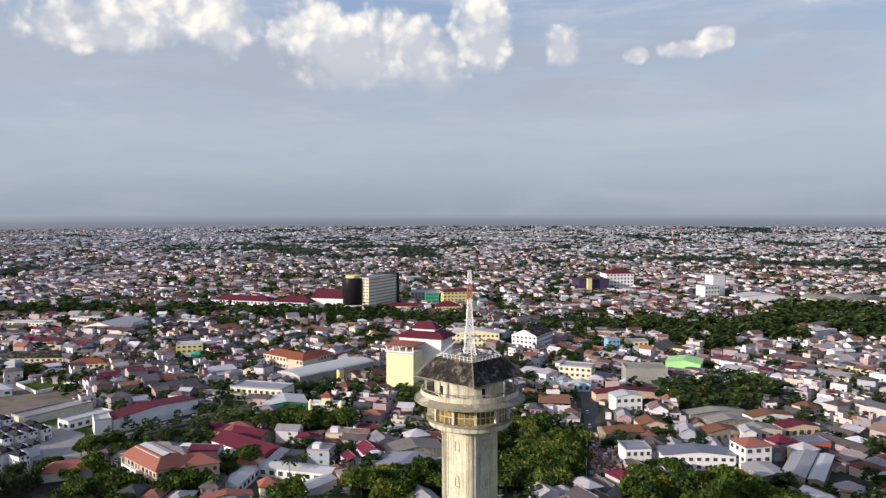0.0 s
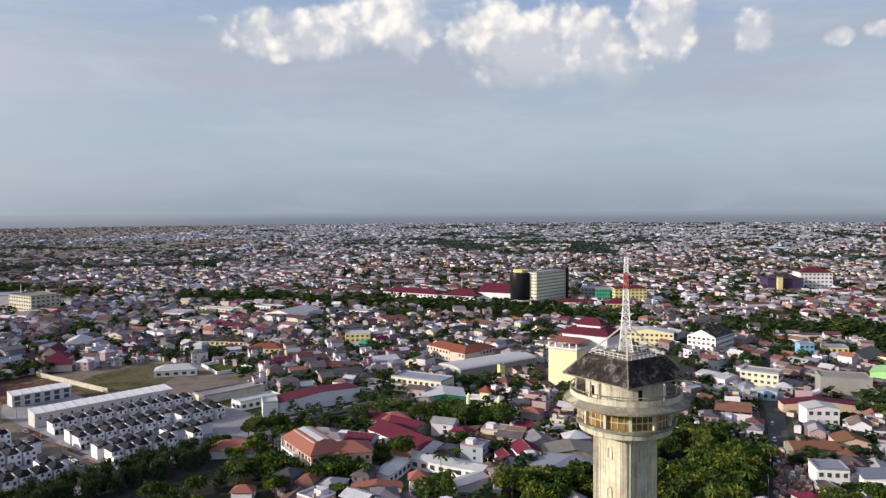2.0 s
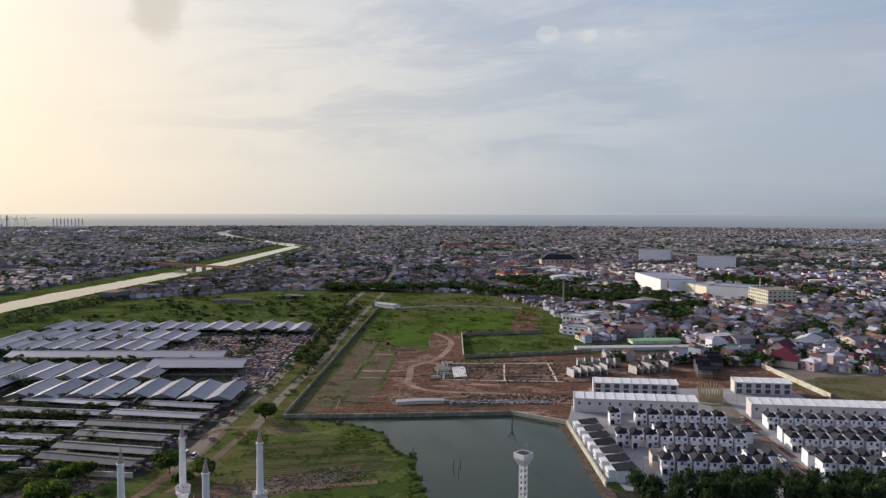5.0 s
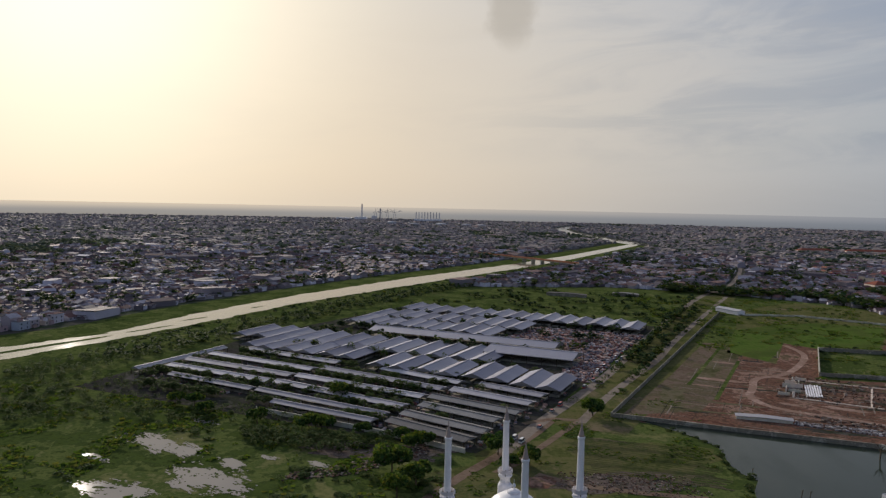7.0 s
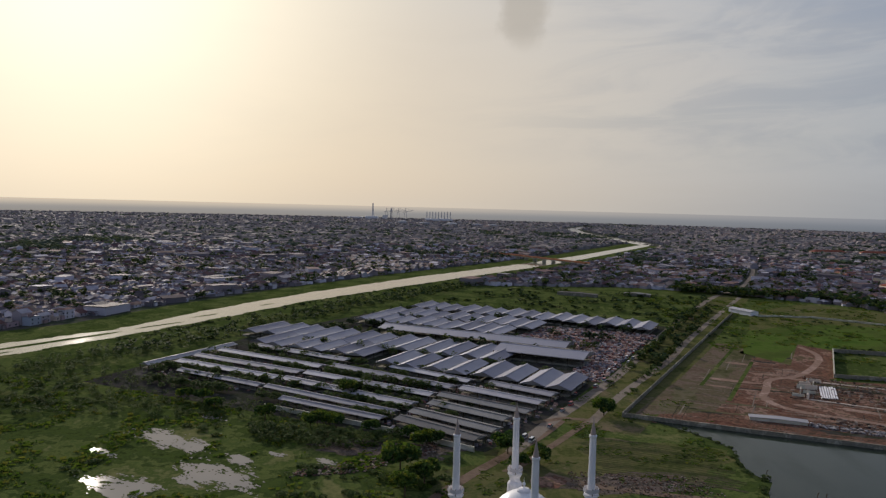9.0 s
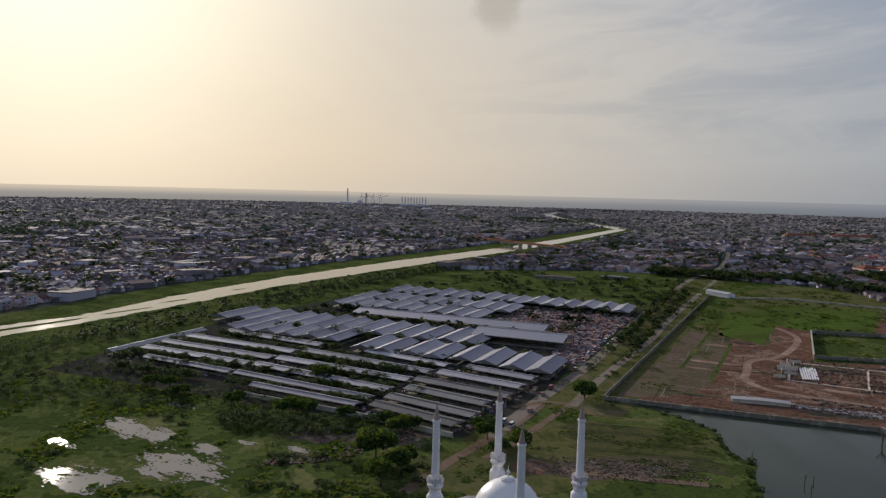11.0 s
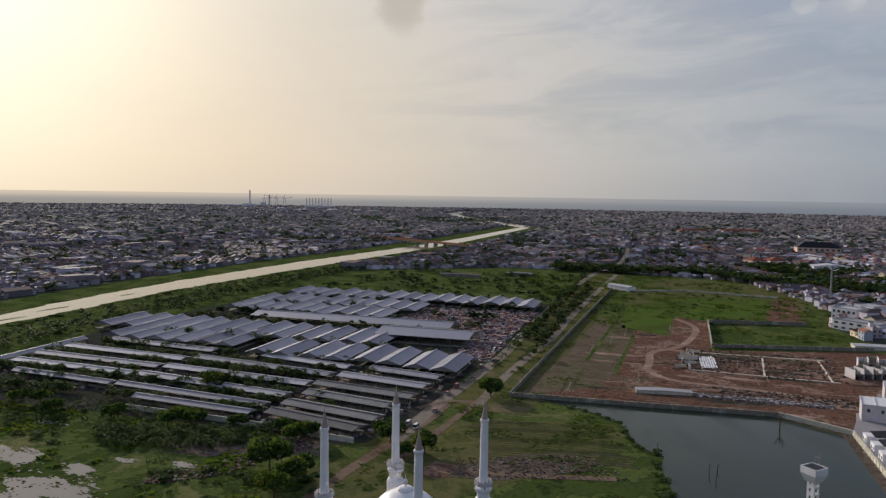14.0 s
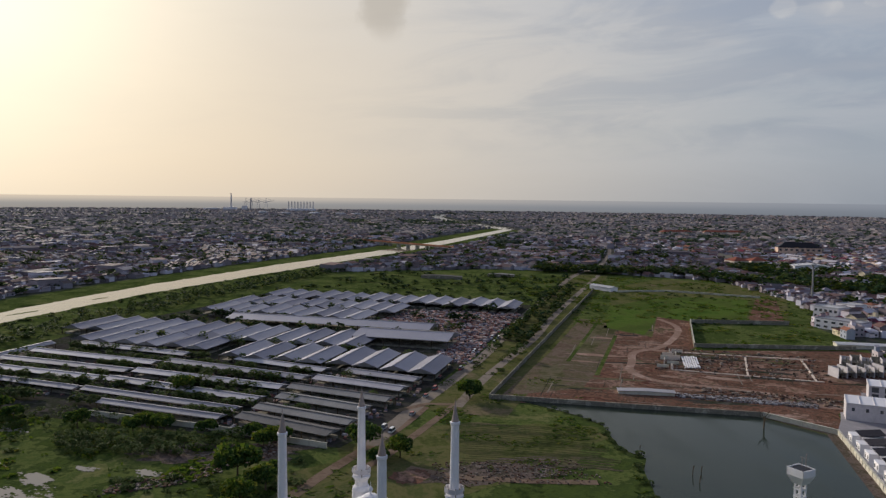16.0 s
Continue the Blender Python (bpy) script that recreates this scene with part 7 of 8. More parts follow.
for s0, s1, d, turn in rows:
    k = 0
    s = s0 + 3.2
    while s < s1:
        m = at_estate(s, d + (0.5 if k % 2 else -0.4), turn)
        if (s * 7 + d * 3) % 23 > 1.2:
            if estate_first is None:
                estate_first = make_estate_house(5.6, 8.2, 5.6, 1.9, "narrow white two-storey house with a dark gabled roof", m, "estate houses")
            else:
                copy_thing(estate_first, m)
        s += 6.4
        k += 1
def make_pond_house(m):
    """A low black-roofed house with a white box room towards the pond."""
    root = thing("pond_house", "white house with a black pent roof along the pond wall", "house", m, "pond-side houses")
    part("wall", Shape().box(-3.6, 3.6, -2.4, 5.2, 0, 4.6), "white", root)
    part("roof", pent(-4.0, 4.0, -2.9, 5.6, 4.65, 5.7, 0.2), "dark", root, "black pent roof")
    part("box_room", Shape().box(-2.9, 2.2, -5.6, -2.42, 0, 4.2).box(-3.0, 2.3, -5.7, -2.44, 4.2, 4.5), "white", root)
    part("yard_wall", Shape().box(2.6, 2.8, -6.4, -2.44, 0, 1.6).box(-3.0, 2.6, -6.4, -6.2, 0, 1.6), "white", root)
    for x in (-1.6, 1.0):
        part("window", Shape().box(x - 0.5, x + 0.5, -5.66, -5.5, 2.2, 3.4), "glass", root)
    part("door", Shape().box(-0.5, 0.4, 5.16, 5.26, 0, 2.1), "bark", root)
    return root


black_first = None
for k in range(7):
    x, y = -300 + 9.9 * k, 249.5 - 4.0 * k
    m = pose(x, y, 0.16, 0, 0, -22)
    if black_first is None:
        black_first = make_pond_house(m)
    else:
        copy_thing(black_first, m)
fan = thing("sculpture", "fan of tall tapered beige blades at the estate gate", "sculpture", pose(-320, 346, 0.16))
for k in range(11):
    a = radians(-60 + 12 * k)
    part("blade", Shape().prism([(-0.75, -0.35), (0.75, -0.35), (0.75, 0.35), (-0.75, 0.35)], 0, 11.5 - 0.45 * abs(k - 5), 0, [(-0.15 + 1.5 * math.sin(a), -0.1), (0.15 + 1.5 * math.sin(a), -0.1), (0.15 + 1.5 * math.sin(a), 0.1), (-0.15 + 1.5 * math.sin(a), 0.1)]).moved(6.5 * math.sin(a) * math.cos(1.03), 6.5 * math.sin(a) * math.sin(1.03), 0, 1.03), "gold", fan)
part("base", Shape().lathe([(7.8, 0), (7.8, 0.5), (7.2, 0.6), (0.1, 0.6)], 28), "grime", fan)

for x, y, w, d in ((-247, 249, 6, 8), (-274, 260, 9, 7)):
    shell = thing("unfinished_house", "roofless beige block house under construction", "building site", pose(x, y, 0.16, 0, 0, 60))
    for x0, x1, y0, y1, h in ((-w / 2, w / 2, -d / 2, -d / 2 + 0.25, 3.2), (-w / 2, w / 2, d / 2 - 0.25, d / 2, 6.4), (-w / 2, -w / 2 + 0.25, -d / 2 + 0.25, d / 2 - 0.25, 5.6), (w / 2 - 0.25, w / 2, -d / 2 + 0.25, d / 2 - 0.25, 4.8)):
        part("wall", Shape().box(x0, x1, y0, y1, 0, h), "peach", shell)
    part("floor_slab", Shape().box(-w / 2 + 0.25, w / 2 - 0.25, -d / 2 + 0.25, d / 2 - 0.25, 2.8, 3.0), "grime", shell)
lamp_first = None
for x, y, turn in ((-240, 236, 0), (-309, 354, 0), (-262, 318, 0), (-286, 330, 180), (-238, 304, 0), (-158, 320, 0), (-137, 305, 40), (62, 322, 90), (68, 352, 90), (52, 312, 90), (-300, 262, 0)):
    m = pose(x, y, 0.1, 0, 0, turn)
    if lamp_first is None:
        lamp_first = thing("street_lamp", "slim grey street lamp with a curved arm", "street lamp", m, "street lamps")
        part("pole", Shape().lathe([(0.16, 0), (0.12, 0.8), (0.08, 8.0)], 8), "grey", lamp_first)
        part("arm", Shape().beam((0, 0, 7.9), (1.6, 0, 8.5), 0.06).beam((1.5, 0, 8.45), (2.3, 0, 8.45), 0.14), "grey", lamp_first)
    else:
        copy_thing(lamp_first, m)

# bridge over the canal
bridge = thing("bridge", "long orange-railed canal bridge", "bridge", pose(-1434, 162, 0, 0, 0, math.degrees(math.atan2(161, 229))))
part("deck", Shape().box(-142, 142, -5, 5, 5.2, 6.2), "concrete", bridge)
for s in (-1, 1):
    part("railing", Shape().box(-142, 142, s * 5 - 0.3, s * 5 + 0.3, 6.2, 8.4), "bridge", bridge)
for k in range(-5, 6):
    part("pier", Shape().box(k * 26 - 0.9, k * 26 + 0.9, -4.2, 4.2, 0, 5.2), "concrete", bridge)

# tanks, chimneys and cranes of the far harbour
for k, (x, y, r, h) in enumerate(((-3650, -300, 22, 16), (-3560, -190, 26, 13), (-3600, -60, 26, 13), (-3570, 60, 24, 12), (-3540, 130, 24, 12))):
    t = thing("storage_tank", "pale round storage tank at the far harbour", "tank", pose(x, y, 0), "storage tanks")
    part("shell", Shape().lathe([(r, 0), (r, h), (r * 0.6, h + 3), (0.1, h + 4)], 32), "whiteroof", t, even=False)
# white paint on the far plant stands in for the haze over it
plant = thing("power_station", "power station with tall chimneys, whitened in colour for haze", "power station", pose(-4500, -560, 0))
part("boiler_house", Shape().box(-30, 30, -40, 30, 0, 22).box(-20, 20, -150, -60, 0, 16).box(-14, 14, 60, 90, 0, 30), "white", plant)
part("chimney", Shape().lathe([(5, 0), (3.4, 100), (2.8, 100)], 16), "whiteroof", plant)
part("chimney", Shape().lathe([(4, 0), (3, 74), (2.5, 74)], 16).moved(10, 110), "whiteroof", plant)
row_plant = thing("power_station", "row of short chimneys on a plant whitened in colour for haze", "power station", pose(-4400, -230, 0))
part("turbine_hall", Shape().box(-20, 20, -10, 150, 0, 18), "white", row_plant)
for k in range(9):
    part("chimney", Shape().lathe([(3, 0), (2.6, 58), (2.2, 58)], 12).moved(0, k * 17), "whiteroof", row_plant)

crane_first = None
for x, y in ((-4430, -470), (-4440, -440), (-4420, -400), (-4450, -360)):
    m = pose(x, y, 0, 0, 0, 100)
    if crane_first is None:
        crane_first = thing("harbour_crane", "pale tall harbour crane with a long jib", "crane", m, "harbour cranes")
        for dx in (-9, 9):
            part("leg", Shape().beam((dx, 0, 0), (dx * 0.5, 0, 52), 1.4), "whiteroof", crane_first)
        part("jib", Shape().beam((-18, 0, 50), (46, 0, 62), 1.5), "whiteroof", crane_first)
        part("mast_head", Shape().beam((0, 0, 50), (0, 0, 74), 1.3).beam((0, 0, 74), (40, 0, 61), 0.5), "whiteroof", crane_first)
    else:
        copy_thing(crane_first, m)

# ---- town houses ----
def make_house(r, m):
    """One town house: walls, roof, a wing or lean-to, windows, door."""
    w, d, h = r.uniform(6.6, 10.4), r.uniform(8.5, 13), r.choice((3.4, 3.8, 6.0, 6.6, 4.2, 3.6))
    style = r.choice(("gable", "gable", "hip", "hip", "flat", "shed"))
    tall = "two-storey" if h > 5 else "single-storey"
    root = thing("house", f"{tall} plastered town house with a {dict(gable='ridged', hip='hipped', flat='flat', shed='pent')[style]} roof", "house", m, "town houses")
    rise = w * r.uniform(0.18, 0.27)
    part("wall", Shape().body(w, d, h, rise if style == "gable" else 0), "wall", root)
    if style == "gable":
        part("roof", Shape().gable(w, d, h + 0.05, rise, 0.6), "roof", root)
        part("ridge", Shape().box(-0.16, 0.16, -d / 2 - 0.6, d / 2 + 0.6, h + rise + 0.12, h + rise + 0.36), "grime", root)
    elif style == "hip":
        part("roof", Shape().hip(w, d, h + 0.02, rise * 1.1), "roof", root)
    elif style == "shed":
        part("roof", pent(-w / 2 - 0.5, w / 2 + 0.5, -d / 2 - 0.6, d / 2 + 0.4, h + 0.1, h + 1.2, 0.15), "roof", root)
    else:
        part("parapet", Shape().box(-w / 2, w / 2, -d / 2, -d / 2 + 0.2, h, h + 0.8).box(-w / 2, w / 2, d / 2 - 0.2, d / 2, h, h + 0.8).box(-w / 2, -w / 2 + 0.2, -d / 2 + 0.2, d / 2 - 0.2, h, h + 0.8).box(w / 2 - 0.2, w / 2, -d / 2 + 0.2, d / 2 - 0.2, h, h + 0.8), "wall", root)
        part("roof_room", Shape().box(-w * 0.3, w * 0.1, 0, d * 0.34, h, h + 2.4), "wall", root)
        part("tank", Shape().lathe([(0.7, h), (0.7, h + 1.5), (0.3, h + 1.8), (0.05, h + 1.85)], 12).moved(w * 0.3, d * 0.2), "spire", root)
    if r.random() < 0.55:
        b = r.uniform(2.2, 3.6)
        part("porch_roof", pent(-w / 2, w * r.uniform(0.1, 0.5), -d / 2 - b, -d / 2 - 0.02, 2.3, 2.9), "roof", root)
        for x in (-w / 2 + 0.2, w * 0.08):
            part("porch_post", Shape().box(x - 0.09, x + 0.09, -d / 2 - b + 0.15, -d / 2 - b + 0.33, 0, 2.3), "white", root)
    if r.random() < 0.5:
        b = r.uniform(2.0, 3.4)
        part("lean_to", Shape().box(w / 2 + 0.02, w / 2 + b, -d * 0.3, d * 0.3, 0, 2.5), "wall", root)
        part("lean_to_roof", pent(-d * 0.34, d * 0.34, -b - 0.3, 0, 2.52, 3.1).moved(w / 2 + 0.02, 0, 0, math.pi / 2), "roof", root)
    for z in ((0.9, 4.2) if h > 5 else (0.9,)):
        for x in (-w * 0.28, w * 0.26):
            part("window", Shape().box(x - 0.7, x + 0.7, -d / 2 - 0.05, -d / 2 + 0.1, z, z + 1.3), "glass", root)
        part("window", Shape().box(-w / 2 - 0.05, -w / 2 + 0.1, -d * 0.2, -d * 0.2 + 1.4, z, z + 1.3), "glass", root)
    part("door", Shape().box(-0.5, 0.5, -d / 2 - 0.06, -d / 2 + 0.1, 0, 2.1), "bark", root)
    return root, w, d, h


def town_ring(x, y):
    """Whether a house may stand here."""
    if inside(x, y, OPEN) or inside(x, y, CANAL_RING):
        return False
    for ring in CLEAR:
        if inside(x, y, ring):
            return False
    if wooded(x, y):
        return False
    for cx, cy, r in LANDMARK_SPOTS:
        if abs(x - cx) < r and abs(y - cy) < r and math.hypot(x - cx, y - cy) < r:
            return False
    return True


GREEN_BELT = strip([(-900, 900), (-604, 846), (-470, 850), (-370, 850), (-250, 848), (-120, 815), (-17, 775), (114, 728), (190, 728), (260, 705)], 72)
WOODS = [(186, 740), (190, 690), (198, 640), (214, 598), (243, 627), (281, 655), (310, 642), (349, 662), (430, 640), (560, 640), (580, 860), (487, 850), (450, 880), (409, 880), (330, 780)]
GROVE_FAR = [(-560, 520), (-640, 560), (-980, 560), (-1000, 640), (-900, 690), (-700, 660), (-560, 600)]
CANAL_RING = strip([((a[0] + b[0]) / 2 - 3, (a[1] + b[1]) / 2 - 6) for a, b in zip(CANAL_N, CANAL_S)], 146)
CANAL_FAR = strip([(-2215, 552), (-2500, 530), (-2865, 487), (-3600, 500), (-4300, 700)], 110)
LANES = [strip([(45, 300), (62, 315), (72, 325), (76, 368), (88, 450), (96, 520), (110, 600)], 15), strip([(-235, 330), (-177, 372), (-126, 438), (-80, 500), (-40, 560)], 16),
         strip([(-937, 338), (-1011, 396), (-1250, 500), (-1500, 590)], 22), strip([(-60, 545), (0, 560), (60, 590), (20, 600)], 26)]
CLEAR = GROVES + [[(-46, 536), (-40, 505), (20, 520), (60, 560), (40, 600), (-30, 590)], CANAL_FAR] + LANES
rt = random.Random(77)


def wooded(x, y):
    """Whether trees stand here: the belts and woods, with ragged edges and clearings."""
    for ring, least in ((GREEN_BELT, -0.28), (WOODS, -0.3), (GROVE_FAR, 0.0)):
        if inside(x, y, ring) and noise.noise(Vector((x * 0.016, y * 0.022, 3.3))) + 0.5 * noise.noise(Vector((x * 0.05, y * 0.05, 6.1))) > least:
            return True
    return False


def in_view(x, y):
    a = math.degrees(math.atan2(-x, y - 20))
    return -40 < a < 134


near, mid = [], []


def district(cx, cy, span, pitch, period, seed):
    r = random.Random(seed)
    turn = r.uniform(0, math.pi)
    c, s = math.cos(turn), math.sin(turn)
    n = int(span / pitch)
    for i in range(-n, n + 1):
        for j in range(-int(span / period * 2), int(span / period * 2) + 1):
            a = i * pitch + r.uniform(-0.8, 0.8)
            b = (j // 2) * period + (pitch * 0.62 if j % 2 else -pitch * 0.62) + r.uniform(-0.6, 0.6)
            x, y = cx + c * a - s * b, cy + s * a + c * b
            yield x, y, turn + (math.pi if j % 2 == 0 else 0) + r.uniform(-0.06, 0.06), r


CELL = 150
cells = {}
for i in range(-12, 13):
    for j in range(-6, 13):
        q = random.Random(i * 1000 + j)
        cells[i, j] = ((i + q.uniform(0.1, 0.9)) * CELL, (j + q.uniform(0.1, 0.9)) * CELL)
for (i, j), (cx, cy) in cells.items():
    if math.hypot(cx, cy) > 1750:
        continue
    others = [cells[a, b] for a in range(i - 2, i + 3) for b in range(j - 2, j + 3) if (a, b) in cells and (a, b) != (i, j)]
    for x, y, turn, r in district(cx, cy, 140, 9.4, 25.5, i * 77 + j):
        d2 = (x - cx) ** 2 + (y - cy) ** 2
        far = math.hypot(x, y)
        if far < 262 or far > 1500 or not in_view(x, y) or any((x - a) ** 2 + (y - b) ** 2 < d2 for a, b in others) or not town_ring(x, y):
            continue
        green = (0.24 if x > -500 else 0.07) + (0.7 if x > -500 else 0.3) * max(0.0, noise.noise(Vector((x * 0.014, y * 0.014, 1.7))) + 0.35 * noise.noise(Vector((x * 0.05, y * 0.05, 4.4))))
        if r.random() < green:
            for k in range(3):
                bushes.append((x + r.uniform(-5, 5), y + r.uniform(-5, 5), r.uniform(2.2, 4.6), r.uniform(3.5, 9.5)))
        else:
            (near if far < 440 else mid).append((x, y, turn))
            if r.random() < 0.42:
                bushes.append((x + 8.6 * math.sin(turn) + r.uniform(-3, 3), y - 8.6 * math.cos(turn) + r.uniform(-3, 3), r.uniform(1.5, 3.2), r.uniform(3, 7)))
near.sort(key=lambda p: math.hypot(p[0], p[1]))
variants = []
for k, (x, y, turn) in enumerate(near[:140]):
    m = pose(x, y, 0.02, 0, 0, math.degrees(turn))
    if k < 26:
        variants.append(make_house(random.Random(500 + k), m)[0])
    else:
        copy_thing(variants[rt.randrange(26)], m)
mid = near[140:] + mid


def far_house(wall, roof, x, y, turn, w, d, h, rise, style):
    c, s = math.cos(turn), math.sin(turn)

    def at(px, py, pz):
        return (x + c * px - s * py, y + s * px + c * py, pz)

    a, b = w / 2, d / 2
    gab = rise if style == 0 else 0
    n = len(wall.v)
    if gab:
        wall.v += [at(-a, -b, 0), at(a, -b, 0), at(a, -b, h), at(0, -b, h + gab), at(-a, -b, h), at(-a, b, 0), at(a, b, 0), at(a, b, h), at(0, b, h + gab), at(-a, b, h)]
        wall.f += [(n, n + 1, n + 2, n + 3, n + 4), (n + 9, n + 8, n + 7, n + 6, n + 5), (n + 1, n + 6, n + 7, n + 2), (n + 5, n, n + 4, n + 9)]
    else:
        wall.v += [at(-a, -b, 0), at(a, -b, 0), at(a, b, 0), at(-a, b, 0), at(-a, -b, h), at(a, -b, h), at(a, b, h), at(-a, b, h)]
        wall.f += [(n, n + 1, n + 5, n + 4), (n + 1, n + 2, n + 6, n + 5), (n + 2, n + 3, n + 7, n + 6), (n + 3, n, n + 4, n + 7)]
    n = len(roof.v)
    e = 0.6
    if style == 0:
        z = h - e * rise / a
        roof.v += [at(-a - e, -b - e, z), at(-a - e, b + e, z), at(0, b + e, h + rise + 0.1), at(0, -b - e, h + rise + 0.1), at(a + e, -b - e, z), at(a + e, b + e, z)]
        roof.f += [(n + 3, n + 2, n + 1, n), (n + 4, n + 5, n + 2, n + 3)]
    elif style == 1:
        t = max(b - a, 0.2)
        roof.v += [at(-a - e, -b - e, h), at(a + e, -b - e, h), at(a + e, b + e, h), at(-a - e, b + e, h), at(0, -t, h + rise), at(0, t, h + rise)]
        roof.f += [(n, n + 1, n + 4), (n + 1, n + 2, n + 5, n + 4), (n + 2, n + 3, n + 5), (n + 3, n, n + 4, n + 5)]
    elif style == 3:
        # flat terrace behind a parapet
        p = 0.22
        roof.v += [at(-a + p, -b + p, h - 0.7), at(a - p, -b + p, h - 0.7), at(a - p, b - p, h - 0.7), at(-a + p, b - p, h - 0.7)]
        roof.f += [(n, n + 1, n + 2, n + 3)]
        k = len(wall.v) - 4
        wall.v += [at(-a + p, -b + p, h), at(a - p, -b + p, h), at(a - p, b - p, h), at(-a + p, b - p, h), at(-a + p, -b + p, h - 0.7), at(a - p, -b + p, h - 0.7), at(a - p, b - p, h - 0.7), at(-a + p, b - p, h - 0.7)]
        for i in range(4):
            j = (i + 1) % 4
            wall.f += [(k + i, k + j, k + 4 + j, k + 4 + i), (k + 4 + i, k + 4 + j, k + 8 + j, k + 8 + i)]
    else:
        roof.v += [at(-a - 0.2, -b - 0.3, h + 0.1), at(a + 0.2, -b - 0.3, h + 0.1), at(a + 0.2, b + 0.2, h + 0.9), at(-a - 0.2, b + 0.2, h + 0.9)]
        roof.f += [(n, n + 1, n + 2, n + 3)]


def town(name, label, spots, low, high, tall, end="far", big=0.0):
    wall, roof, hole = Shape(), Shape(), Shape()
    for x, y, turn in spots:
        far = math.hypot(x, y)
        w, d = rt.uniform(low, high), rt.uniform(low, high) * 1.25
        h = rt.choice(tall) * rt.uniform(0.9, 1.15)
        c, s = math.cos(turn), math.sin(turn)
        if big and rt.random() < big:
            w, d, h = w * rt.uniform(1.4, 2.4), d * rt.uniform(1.6, 3.0), rt.uniform(5, 9)
            far_house(wall, roof, x, y, turn, w, d, h, w * 0.12, rt.choice((0, 2)))
            continue
        style = rt.choice((0, 0, 0, 1, 1, 2, 3))
        far_house(wall, roof, x, y, turn, w, d, h, w * rt.uniform(0.18, 0.29), style)
        if far > 1250:
            continue
        # cross wing, lean-to, room on the roof
        u = rt.random()
        if u < 0.35:
            q, f = rt.choice((-0.22, 0.22)) * w, -d * 0.5
            far_house(wall, roof, x + c * q - s * f, y + s * q + c * f, turn, w * rt.uniform(0.42, 0.55), rt.uniform(3, 5), h * rt.uniform(0.6, 0.95), w * 0.12, rt.choice((0, 0, 1, 2)))
        if u > 0.25:
            e, f = rt.choice(((w * 0.52, d * rt.uniform(-0.3, 0.3)), (-w * 0.52, d * rt.uniform(-0.3, 0.3)), (w * rt.uniform(-0.3, 0.3), -d * 0.55)))
            far_house(wall, roof, x + c * e - s * f, y + s * e + c * f, turn, rt.uniform(2.4, 4.6), rt.uniform(3, 5.5), rt.uniform(2.3, 3.4), 0.5, 2)
        if style > 1 and far < 900:
            far_house(wall, roof, x - c * w * 0.2 - s * d * 0.2, y - s * w * 0.2 + c * d * 0.2, turn, w * 0.4, d * 0.3, h + 2.3, 0.4, 2)
        if far < 800:
            for side in range(3):
                span, face, t = (w, d / 2, turn) if side == 0 else (d, w / 2, turn + (math.pi / 2 if side == 1 else -math.pi / 2))
                ct, st = math.cos(t), math.sin(t)
                for q in (-0.27, 0.25):
                    for z in ((0.9, 4.0) if h > 5.5 else (0.9,)):
                        n, g = len(hole.v), rt.uniform(0.5, 0.85)
                        ring = ((q * span - g, z), (q * span + g, z), (q * span + g, z + 1.35), (q * span - g, z + 1.35))
                        hole.v += [(x + ct * a + st * (face + 0.05), y + st * a - ct * (face + 0.05), b) for a, b in ring]
                        hole.f.append((n, n + 1, n + 2, n + 3))
    root = thing(name, label, "houses", None, "", "stuff")
    tagged(part("wall", wall, "wall_" + end, root), kind="stuff")
    tagged(part("roof", roof, "roof_" + end, root), kind="stuff")
    if hole.v:
        tagged(part("window", hole, "glass", root), kind="stuff")


old = [p for p in mid if p[0] < -620 and p[1] < 640]
mid = [p for p in mid if not (p[0] < -620 and p[1] < 640)]
town("town_old_quarter", "crowded old houses with rusty roofs beyond the canal", old, 6.0, 10.2, (2.8, 3.2, 4.8, 3.0, 3.6), "old", 0.02)
town("town_quarter", "crowded low plastered houses with tiled and metal roofs", [p for p in mid if math.hypot(p[0], p[1]) > 620], 5.8, 9.4, (3.4, 3.6, 5.8, 6.4, 6.8, 3.4, 4.2, 8.4), big=0.035)
town("town_inner_quarter", "crowded plastered houses with tiled and metal roofs near the tower", [p for p in mid if math.hypot(p[0], p[1]) <= 620], 5.6, 9.6, (3.4, 3.6, 5.8, 6.4, 6.8, 3.4, 4.2, 8.4), big=0.035)


wall, roof = Shape(), Shape()
for k in range(5200):
    a, far = radians(rt.uniform(-40, 75)), rt.uniform(285, 620)
    x, y = -far * math.sin(a), far * math.cos(a)
    if not town_ring(x, y):
        continue
    if rt.random() < 0.35:
        bushes.append((x, y, rt.uniform(1.2, 2.6), rt.uniform(2.5, 6)))
    else:
        far_house(wall, roof, x, y, rt.uniform(0, math.tau), rt.uniform(1.6, 4.2), rt.uniform(2, 5), rt.uniform(2.0, 4.6), 0.4, rt.choice((0, 2, 2)))
yards = thing("yard_sheds", "countless small sheds and lean-to roofs in the yards", "sheds", None, "", "stuff")
tagged(part("wall", wall, "wall_far", yards), kind="stuff")
tagged(part("roof", roof, "roof_far", yards), kind="stuff")


